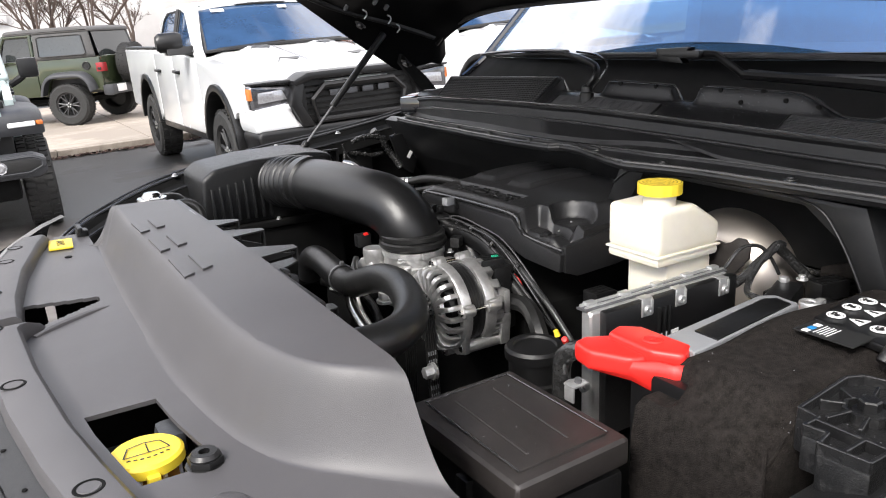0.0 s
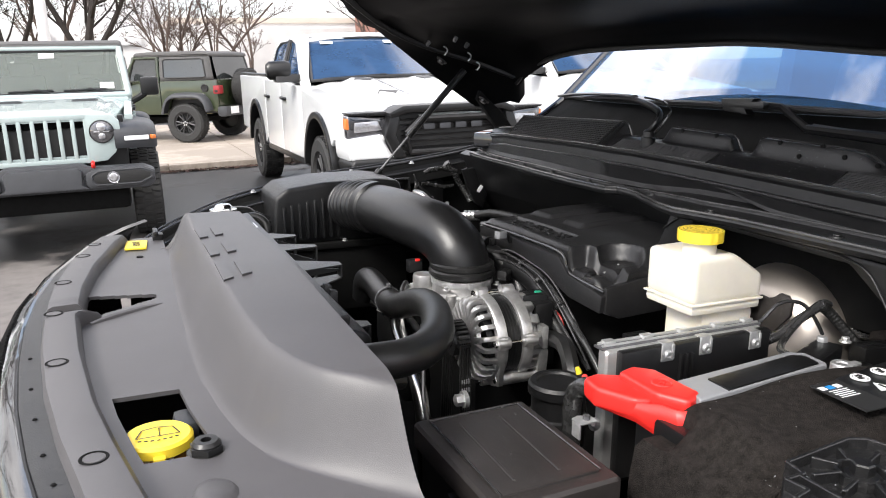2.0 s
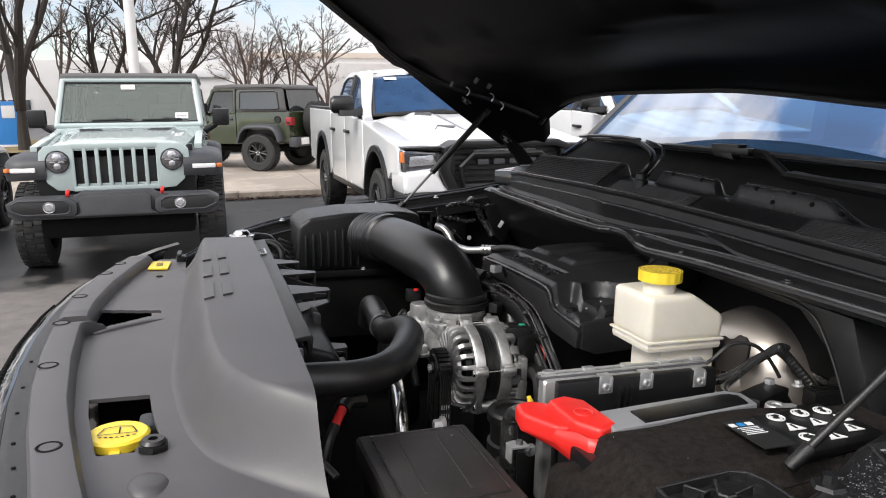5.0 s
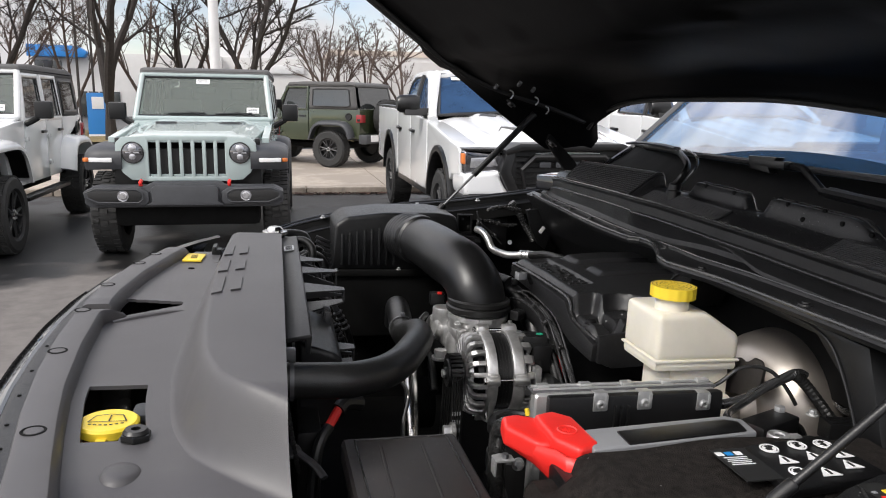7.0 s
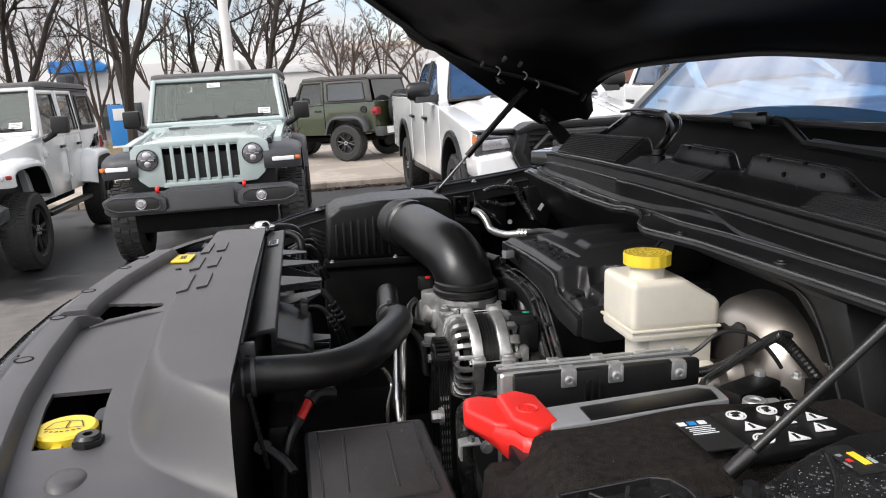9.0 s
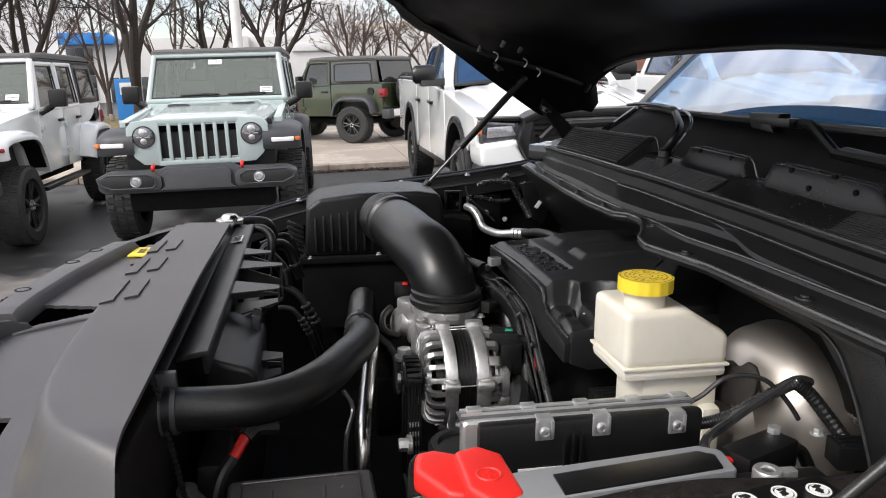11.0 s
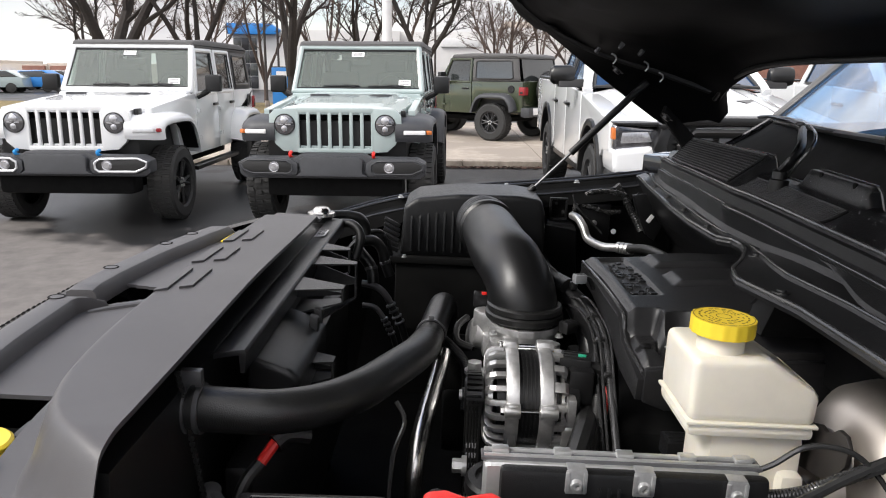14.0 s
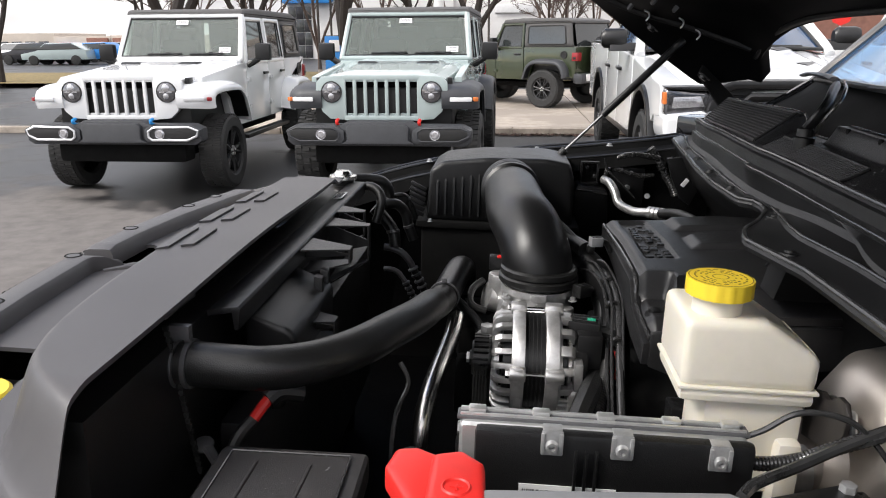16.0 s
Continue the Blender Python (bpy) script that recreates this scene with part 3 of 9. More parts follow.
    for m, sx, sy, x, y in (("yellow", 0.008, 0.024, 0.520, -1.132), ("red", 0.005, 0.005, 0.508, -1.134), ("teal_paint", 0.004, 0.011, 0.529, -1.138), ("grey", 0.005, 0.004, 0.505, -1.123), ("grey", 0.002, 0.010, 0.501, -1.141)):
        bm = NEWBM()
        box(bm, (sx, sy, 0.0008), (x, y, 1.1826), 0, (0, 0, 2))
        part("print_patch", bm, M[m], lab)
    bm = NEWBM()
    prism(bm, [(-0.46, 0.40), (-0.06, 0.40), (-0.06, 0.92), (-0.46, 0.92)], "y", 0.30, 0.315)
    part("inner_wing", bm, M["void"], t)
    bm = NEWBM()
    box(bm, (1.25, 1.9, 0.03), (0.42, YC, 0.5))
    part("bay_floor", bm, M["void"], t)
    bm = NEWBM()
    prism(bm, [(0.93, 0.5), (0.93, 1.05), (0.86, 1.13), (0.80, 1.25), (0.83, 1.262), (0.97, 1.1), (0.97, 0.5)], "y", -1.18, 0.87, 0.006)
    part("bulkhead", bm, M["plastic"], t)
    return t


LIP = [(-1.05, 0.66), (-0.8, 0.652), (-0.6, 0.645), (-0.54, 0.632), (-0.47, 0.617), (-0.41, 0.633), (-0.34, 0.672), (-0.24, 0.718), (-0.2, 0.727), (-0.155, 0.724), (-0.14, 0.703), (0.0, 0.70), (0.2, 0.712), (0.4, 0.738), (0.72, 0.775)]
RIDGE = [(-1.05, 0.768), (-0.7, 0.757), (-0.56, 0.753), (-0.43, 0.745), (-0.3, 0.741), (-0.15, 0.732), (0.0, 0.740), (0.17, 0.757), (0.36, 0.768), (0.51, 0.787), (0.73, 0.835)]
RIDGE_Z = [(-1.05, 1.332), (-0.7, 1.343), (-0.45, 1.352), (-0.2, 1.359), (0.0, 1.358), (0.2, 1.353), (0.5, 1.346), (0.73, 1.325)]


def shelf_z(y):
    return 1.272 + 0.010 * sm((-0.25 - y) / 0.2) - 0.006 * sm((y - 0.2) / 0.4)


def build_cowl(truck):
    ys = steps(-1.05, 0.73, 96)
    # front channel: seal lip, shelf, stepped wall and its top ridge
    bm = NEWBM()

    def prof(y):
        xl, xr, zr, zs = lerp(LIP, y), lerp(RIDGE, y), lerp(RIDGE_Z, y), shelf_z(y)
        w = xr - xl
        fold = sm((-0.10 - y) / 0.02) * 0.010
        return [(xl + 0.004, zs - 0.014), (xl, zs - 0.007), (xl + 0.003, zs), (xl + 0.012, zs + 0.001), (xl + 0.52 * w, zs + 0.003), (xl + 0.55 * w, zs + 0.009), (xl + 0.62 * w, zs + 0.010), (xr - 0.016, zs + 0.013), (xr - 0.010, zs + 0.022), (xr - 0.010 - fold, zr - 0.034), (xr - 0.006 - fold, zr - 0.031), (xr - 0.003, zr - 0.029), (xr - 0.002, zr - 0.012), (xr - 0.007, zr - 0.005), (xr - 0.003, zr), (xr + 0.006, zr + 0.001), (xr + 0.012, zr - 0.006), (xr + 0.012, zs - 0.02), (xl + 0.02, zs - 0.02)]
    rows = [[bm.verts.new((px, y, pz)) for px, pz in prof(y)] for y in ys]
    n = len(rows[0])
    for a, b in zip(rows, rows[1:]):
        for j in range(n):
            bm.faces.new((a[j], a[(j + 1) % n], b[(j + 1) % n], b[j]))
    bm.faces.new(rows[0])
    bm.faces.new(rows[-1])
    ch = part("cowl_channel", bm, M["cowl"], truck, "black plastic cowl channel with a seal lip", smooth=28)
    for y, dx in ((0.5, 0.3), (0.30, 0.3), (0.12, 0.3), (-0.06, 0.3), (-0.30, 0.4), (-0.54, 0.13), (-0.78, 0.2)):
        bm = NEWBM()
        lathe(bm, [(0.0, 0.0045), (0.006, 0.0045), (0.0065, 0.002), (0.011, 0.0015), (0.012, -0.002)], 16, (lerp(LIP, y) + dx * (lerp(RIDGE, y) - lerp(LIP, y)) + 0.004, y, shelf_z(y) + 0.002))
        part("push_pin", bm, M["plastic"], ch)
    # Added beads give the seal lip and folds their bright edge lines.
    for j, r in ((2, 0.0035), (5, 0.0022), (10, 0.0016), (14, 0.0032)):
        bm = NEWBM()
        tube(bm, [(prof(y)[j][0], y, prof(y)[j][1]) for y in ys], r, 8, smooth=False)
        part("highlight_bead", bm, M["edge"], ch)
    # a pressed wedge that widens the channel before the driver
    bm = NEWBM()
    rows = []
    for y in steps(-0.46, -1.05, 24):
        k = sm((-0.46 - y) / 0.18)
        x, z = lerp(RIDGE, y) - 0.014, lerp(RIDGE_Z, y) - 0.034
        rows.append([bm.verts.new(q) for q in ((x, y, z), (x - 0.002 - 0.026 * k, y, z - 0.012 * k - 0.002), (x - 0.003 - 0.028 * k, y, z - 0.016 * k - 0.004), (x, y, z - 0.022 * k - 0.006))])
    for a, b in zip(rows, rows[1:]):
        for j in range(4):
            bm.faces.new((a[j], a[(j + 1) % 4], b[(j + 1) % 4], b[j]))
    bm.faces.new(rows[0])
    bm.faces.new(rows[-1])
    part("channel_wedge", bm, M["cowl"], ch)
    # cowl top panel: a sloping louvre, a low dusty trough and two raised backs
    bm = NEWBM()

    def f(u, y):
        xr, zr = lerp(RIDGE, y), lerp(RIDGE_Z, y)
        x = xr + 0.006 + u * (0.905 - xr)
        louvre = sm((y + 0.065) / 0.02) * sm((0.52 - y) / 0.03)
        mid = sm((y + 0.415) / 0.02) * sm((-0.20 - y) / 0.02)
        hump = sm((y + 0.77) / 0.10) * sm((-0.455 - y) / 0.02)
        near = sm((-0.80 - y) / 0.06)
        wall = sm((u - 0.36) / 0.10)
        z = zr - 0.005 + 0.026 * sm(u / 0.40) * (1 - louvre) + wall * (1 - louvre) * (0.030 * mid + 0.034 * hump + 0.012 * near)
        z += louvre * 0.058 * min(1.0, max(0.0, (u - 0.02) / 0.46))
        return (x, y, z - 0.085 * sm((u - 0.56 - 0.10 * max(hump, near)) / 0.05))
    sheet(bm, f, steps(0, 1, 50), steps(-1.05, 0.72, 177), 0.006)
    cowl = part("cowl_panel", bm, M["cowl"], truck, "dusty black plastic cowl panel")
    bm = NEWBM()
    box(bm, (0.05, 1.9, 0.2), (1.0, YC, 1.24))
    part("plenum", bm, M["void"], truck)
    # intake grilles: meshes of thin slats over dark slots
    for ya, yb, ua, ub in ((-0.035, 0.49, 0.06, 0.47), (-0.40, -0.09, 0.04, 0.27), (-1.02, -0.68, 0.06, 0.34)):
        bm = NEWBM()
        for k in range(13):
            u = ua + (ub - ua) * k / 12
            tube(bm, [Vector(f(u, y)) + Vector((0, 0, 0.003)) for y in steps(ya, yb, 10)], 0.0013, 4, smooth=False)
        m = int((yb - ya) / 0.012)
        for k in range(m + 1):
            y = ya + (yb - ya) * k / m
            tube(bm, [Vector(f(u, y)) + Vector((0, 0, 0.0025)) for u in steps(ua, ub, 6)], 0.0013, 4, smooth=False)
        mesh = part("intake_mesh", bm, M["meshgrey"], cowl, kind="stuff")
        bm = NEWBM()
        g = [[bm.verts.new(Vector(f(u, y)) + Vector((0, 0, 0.0012))) for y in steps(ya, yb, 20)] for u in steps(ua, ub, 12)]
        for i in range(12):
            for j in range(20):
                bm.faces.new((g[i][j], g[i + 1][j], g[i + 1][j + 1], g[i][j + 1]))
        part("mesh_backing", bm, M["void"], mesh)
        bm = NEWBM()
        ring = [f(ua, y) for y in steps(ya, yb, 12)] + [f(u, yb) for u in steps(ua, ub, 6)] + [f(ub, y) for y in steps(yb, ya, 12)] + [f(u, ya) for u in steps(ub, ua, 6)]
        tube(bm, [Vector(q) + Vector((0, 0, 0.002)) for q in ring], 0.0028, 6, smooth=False)
        part("mesh_rim", bm, M["cowl"], mesh)
    bm = NEWBM()
    rnd = random.Random(21)
    spots = [(rnd.uniform(0.04, 0.5), rnd.uniform(-1.0, -0.08)) for _ in range(12)]
    for k in range(620):
        cu, cy = rnd.choice(spots)
        u, y = min(0.54, max(0.02, rnd.gauss(cu, 0.10))), min(0.0, max(-1.03, rnd.gauss(cy, 0.06)))
        q = Vector(f(u, y))
        r = 0.0005 + 0.0016 * rnd.random() ** 3
        lathe(bm, [(0.0, 0.0012), (r, 0.0)], 5, q + Vector((0, 0, 0.0003)))
    part("grit_speck", bm, M["grey"], cowl, "pale specks of grit and water", kind="stuff")
    bm = NEWBM()
    tube(bm, [Vector(f(0.545, y)) + Vector((0, 0, 0.001)) for y in steps(-1.04, 0.71, 140)], 0.0026, 6, smooth=False)
    part("rim_edge", bm, M["edge"], cowl)
    # far end cap, a glossy pointed wedge
    bm = NEWBM()
    prism(bm, [(0.775, 0.70), (0.84, 0.60), (1.04, 0.76), (1.06, 0.86), (0.96, 0.86), (0.86, 0.80)], "z", 1.285, 1.335, 0.006)
    part("cowl_end", bm, M["blackpaint"], truck)
    for y, u in ((-0.26, 0.44), (-0.36, 0.44), (-0.52, 0.44), (-0.57, 0.40), (-0.61, 0.46), (-0.66, 0.42), (-0.72, 0.44)):
        bm = NEWBM()
        cyl(bm, 0.0045, 0.004, Vector(f(u, y)), "x", 10)
        part("drain_hole", bm, M["void"], cowl)


def wind_x(y):
    return 0.935 + 0.13 * ((y - YC) / 0.9) ** 2


def build_windscreen(truck):
    def f(u, y):
        rise = 0.95
        return (wind_x(y) + rise * u * 0.84, y * (1 - 0.12 * u) + YC * 0.12 * u, 1.380 + rise * (0.54 * min(u, 0.08) + 0.86 * max(0.0, u - 0.08)))
    bm = NEWBM()
    us, vs = steps(0.11, 0.74, 12), steps(-1.0, 0.74, 30)
    g = [[bm.verts.new(f(u, v)) for v in vs] for u in us]
    for i in range(12):
        for j in range(30):
            bm.faces.new((g[i][j], g[i + 1][j], g[i + 1][j + 1], g[i][j + 1]))
    w = part("windscreen", bm, M["screen"], truck, "raked windscreen reflecting cloud and sky, its blue partly painted in")
    w.visible_shadow = False
    for s, v in ((1, 0.74), (-1, -1.0)):
        bm = NEWBM()
        tube(bm, [Vector(f(u, v)) + Vector((0, 0.012 * s, -0.004)) for u in steps(-0.06, 0.74, 10)], 0.016, 10, smooth=False)
        part("pillar", bm, M["blackpaint"], truck)
    bm = NEWBM()
    sheet(bm, f, steps(-0.08, 0.108, 4), vs, 0.004)
    part("screen_border", bm, M["void"], truck, "black printed lower border of the windscreen")
    bm = NEWBM()
    tube(bm, [Vector(f(0.11, v)) + Vector((-0.004, 0, 0.006)) for v in vs], 0.007, 8, smooth=False)
    part("screen_seal", bm, M["rubber"], truck)
    # cabin
    bm = NEWBM()
    prism(bm, [(1.02, 1.33), (1.15, 1.425), (1.35, 1.45), (1.58, 1.46), (1.65, 1.40), (1.65, 0.9), (1.02, 0.9)], "y", -1.0, 0.72, 0.02)
    part("dashboard", bm, M["cabin"], truck)
    bm = NEWBM()
    lathe(bm, [(0.165, -0.014), (0.19, 0.0), (0.165, 0.014)], 28, (1.66, -0.6, 1.40), (-0.85, 0, 0.5))
    part("steering_wheel", bm, M["seat"], truck)
    for y in (-0.6, 0.3):
        bm = NEWBM()
        box(bm, (0.16, 0.48, 0.62), (2.25, y, 1.30), 0.07, (0, 12, 0), 4)
        box(bm, (0.1, 0.26, 0.2), (2.36, y, 1.72), 0.045, (0, 8, 0), 4)
        part("seat", bm, M["cabin"], truck)
    for s in (1, -1):
        y = YC + s * 0.86
        bm = NEWBM()
        prism(bm, [(2.15, 0.9), (2.55, 0.9), (2.6, 1.45), (2.5, 1.9), (2.2, 1.9), (2.15, 1.45)], "y", y - 0.04, y + 0.04, 0.02)
        part("door_pillar", bm, M["cabin"], truck)
        bm = NEWBM()
        prism(bm, [(1.4, 0.9), (3.5, 0.9), (3.5, 1.48), (1.7, 1.45), (1.4, 1.42)], "y", y - 0.035, y + 0.035, 0.02)
        part("door_trim", bm, M["cabin"], truck)
    bm = NEWBM()
    box(bm, (0.22, 1.45, 0.75), (3.1, YC, 1.28), 0.06, (0, 10, 0), 3)
    part("rear_bench", bm, M["cabin"], truck)
    bm = NEWBM()
    box(bm, (2.15, 1.7, 0.04), (2.66, YC, 1.94), 0.015)
    part("roof", bm, M["blackpaint"], truck)
    bm = NEWBM()
    box(bm, (0.05, 1.7, 1.3), (3.6, YC, 1.3), 0.01)
    part("cab_rear", bm, M["cabin"], truck)
    for s in (1, -1):
        bm = NEWBM()
        box(bm, (2.4, 0.06, 0.9), (2.4, YC + s * 0.97, 0.9), 0.02)
        part("door", bm, M["blackpaint"], truck)
    return f


def build_wipers(truck):
    # far side: a broad curved arm from its pivot, its blade laid towards the far pillar
    bm = NEWBM()
    lathe(bm, [(0.0, 0.013), (0.008, 0.012), (0.0125, 0.008), (0.013, -0.004), (0.016, -0.006), (0.016, -0.03)], 20, (0.782, -0.19, 1.392))
    tube(bm, [(0.782, -0.19, 1.398), (0.790, -0.205, 1.420), (0.812, -0.185, 1.442), (0.86, -0.08, 1.456), (0.92, 0.06, 1.462), (0.97, 0.25, 1.46), (1.02, 0.42, 1.455)], [0.007, 0.0065, 0.0075, 0.007, 0.0055, 0.005], 10, flat=1.3)
    arm = part("wiper_arm", bm, M["satin"], truck)
    bm = NEWBM()
    tube(bm, [(0.90, 0.02, 1.471), (0.96, 0.22, 1.471), (1.02, 0.45, 1.466), (1.08, 0.66, 1.455)], 0.005, 6, flat=2)
    part("wiper_blade", bm, M["satin_grey"], arm)
    bm = NEWBM()
    tube(bm, [(0.795, -0.19, 1.39), (0.800, -0.215, 1.42), (0.818, -0.215, 1.447), (0.85, -0.15, 1.464), (0.90, -0.02, 1.470)], 0.0028, 6)
    part("washer_hose", bm, M["edge"], arm)
    # near side: a cranked arm lying low, its carrier resting on the glass
    bm = NEWBM()
    lathe(bm, [(0.0, 0.02), (0.016, 0.018), (0.02, 0.01), (0.02, -0.03)], 16, (0.86, -0.92, 1.385))
    tube(bm, [(0.86, -0.92, 1.40), (0.885, -0.80, 1.413), (0.90, -0.65, 1.419), (0.905, -0.505, 1.424)], [0.013, 0.009], 8)
    arm = part("wiper_arm", bm, M["satin"], truck)
    bm = NEWBM()
    tube(bm, [(0.905, -0.51, 1.423), (0.910, -0.455, 1.452), (0.912, -0.435, 1.462), (0.900, -0.36, 1.468)], 0.008, 8, smooth=False)
    box(bm, (0.025, 0.10, 0.016), (0.90, -0.36, 1.464), 0.004)
    prism(bm, [(-0.30, 1.450), (-0.29, 1.476), (-0.385, 1.479), (-0.36, 1.455), (-0.37, 1.445)], "x", 0.888, 0.91, 0.003)
    part("carrier", bm, M["satin"], arm)
    bm = NEWBM()
    tube(bm, [(0.935, -0.86, 1.425), (0.925, -0.62, 1.424), (0.92, -0.51, 1.430)], 0.0045, 6, flat=2)
    tube(bm, [(0.95, -0.80, 1.452), (0.93, -0.55, 1.460), (0.925, -0.3, 1.462), (0.94, -0.05, 1.460)], 0.006, 6, flat=2)
    part("wiper_blade", bm, M["satin_grey"], arm)
    bm = NEWBM()
    box(bm, (0.02, 0.05, 0.02), (0.95, -0.80, 1.457), 0.004)
    part("blade_end", bm, M["satin_grey"], arm)


def build_hood(truck):
    """The raised bonnet: a skin, an inner frame with a rolled rim, and the recesses that the struts sit in."""
    ang = math.atan2(0.533, 0.75)

    def f(u, v):
        """u 0 at the rear edge to 1 at the nose; v -1 to 1 across."""
        half = 1.03 - 0.02 * u
        y = YC + half * v
        a = abs(v)
        rear = math.sqrt(max(0.0, 1 - a ** 6)) * (1 - sm(u / 0.5))
        s = -0.02 + 1.32 * u
        bow = 0.035 * (1 - v * v) * sm(u * 2)
        cut = (1 - math.sqrt(max(0.0, 1 - a ** 6))) ** 2 * (1 - sm(u / 0.11))     # the corner is cut off level
        x = 0.965 - math.cos(ang) * s + math.sin(ang) * bow + rear * 0.05 + 0.07 * cut
        z = 1.345 + math.sin(ang) * s + math.cos(ang) * bow + rear * 0.255 + 0.085 * cut
        z += (0.012 - 0.040 * sm((-0.12 - y) / 0.65)) * (1 - sm(u / 0.3))
        return Vector((x, y, z))
    bm = NEWBM()
    us, vs = steps(0, 1, 40), steps(-1, 1, 50)
    nrm = Vector((math.sin(ang), 0, math.cos(ang)))
    top = [[bm.verts.new(f(u, v) + nrm * 0.03) for v in vs] for u in us]
    low = []
    for u in us:
        r = []
        for v in vs:
            a = abs(v)
            d = 0.0
            rim = min((1 - a) * 1.03, u * 1.32, (1 - u) * 1.32)
            d -= 0.02 * sm((rim - 0.05) / 0.06)                       # the panel behind the rim lies deeper
            rib = abs(u - 0.42 - 0.08 * a) < 0.035
            d += 0.012 * rib
            d += 0.028 * math.exp(-((a - 0.86) / 0.07) ** 4) * math.exp(-((u - 0.2) / 0.2) ** 4)
            r.append(bm.verts.new(f(u, v) - nrm * (0.01 + d)))
        low.append(r)
    for i in range(40):
        for j in range(50):
            bm.faces.new((top[i][j], top[i][j + 1], top[i + 1][j + 1], top[i + 1][j]))
            bm.faces.new((low[i][j], low[i + 1][j], low[i + 1][j + 1], low[i][j + 1]))
    for i in range(40):
        for j in (0, 50):
            bm.faces.new((top[i][j], top[i + 1][j], low[i + 1][j], low[i][j]))
    for j in range(50):
        for i in (0, 40):
            bm.faces.new((top[i][j], low[i][j], low[i][j + 1], top[i][j + 1]))
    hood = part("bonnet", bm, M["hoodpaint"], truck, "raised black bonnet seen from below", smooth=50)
    bm = NEWBM()
    for v in (0.93, -0.93):
        tube(bm, [f(u, v) - nrm * 0.012 for u in steps(0.03, 0.9, 16)], 0.011, 8, smooth=False)
    tube(bm, [f(0.012, v) - nrm * 0.012 for v in steps(-0.95, 0.95, 40)], 0.008, 8, smooth=False)
    part("rim_seal", bm, M["rubber"], hood)
    for v, u, r in ((0.80, 0.24, 0.005), (0.74, 0.30, 0.005), (0.86, 0.33, 0.005)):
        bm = NEWBM()
        lathe(bm, [(0.0, 0.006), (r * 0.6, 0.006), (r, 0.002), (r * 1.2, 0.004), (r * 1.35, -0.012)], 16, f(u, v) - nrm * 0.034, -nrm)
        part("clip", bm, M["satin_grey"], hood)
    for v, u, rz in ((0.83, 0.215, 20), (0.80, 0.30, -30), (0.885, 0.16, 40)):
        bm = NEWBM()
        q = f(u, v) - nrm * 0.046
        tube(bm, [q, q + Vector((0.012, 0.004, -0.006)), q + Vector((0.016, 0.012, -0.016)), q + Vector((0.010, 0.018, -0.026))], 0.0024, 6)
        part("wire_clip", bm, M["satin_silver"], hood, "bright bent wire clip")
    # the painted edge of the near wing
    bm = NEWBM()
    rows = []
    for x in steps(0.10, 0.98, 24):
        y = -1.228 + 0.09 * (x - 0.25)
        rows.append([bm.verts.new((x, y + dy, z)) for dy, z in ((0.002, 1.12), (0.002, 1.180), (-0.004, 1.185), (-0.05, 1.168), (-0.10, 1.138), (-0.14, 1.09), (-0.16, 0.95))])
    for a, b in zip(rows, rows[1:]):
        for j in range(6):
            bm.faces.new((a[j], a[j + 1], b[j + 1], b[j]))
    part("wing_edge", bm, M["blackpaint"], truck)
    # hinges
    for s in (1, -1):
        bm = NEWBM()
        y = YC + s * 0.985
        prism(bm, [(0.93, 1.2), (0.985, 1.2), (1.0, 1.33), (0.95, 1.39), (0.86, 1.47), (0.85, 1.44), (0.93, 1.34)], "y", y - 0.012, y + 0.012, 0.003)
        part("hinge", bm, M["void"], truck)
        for px, pz in ((0.70, 1.60), (0.86, 1.47)):
            bm = NEWBM()
            lathe(bm, [(0.0, -0.012), (0.011, -0.012), (0.013, -0.004), (0.02, -0.003), (0.02, 0.0)], 12, (px, YC + s * 0.945, pz - 0.03), (0.58, 0, 0.81))
            part("bolt", bm, M["satin"], hood)
    # gas struts
    for s, a, b in ((1, (0.47, 0.80, 1.20), (0.785, 0.826, 1.525)), (-1, (0.427, -1.087, 1.167), (0.755, -1.126, 1.49))):
        A, B = Vector(a), Vector(b)
        st = new("gas_strut")
        tagged(st, "slim black bonnet gas strut with a bright rod", "gas strut", "bonnet struts")
        bm = NEWBM()
        if s < 0:
            tube(bm, [A, A + (B - A) * 0.62], 0.0052, 12, smooth=False)
        else:
            tube(bm, [A + (B - A) * 0.36, B], 0.011, 12, smooth=False)
        part("cylinder", bm, M["satin"], st)
        bm = NEWBM()
        tube(bm, [A, B], 0.0045, 10, smooth=False)
        part("rod", bm, M["satin_grey"] if s > 0 else M["satin"], st)
        for p in (A, B):
            bm = NEWBM()
            cyl(bm, 0.012 if s > 0 else 0.0082, 0.035, p, direction=(B - A), seg=12, bevel=0.003)
            part("ball_socket", bm, M["plastic"], st)


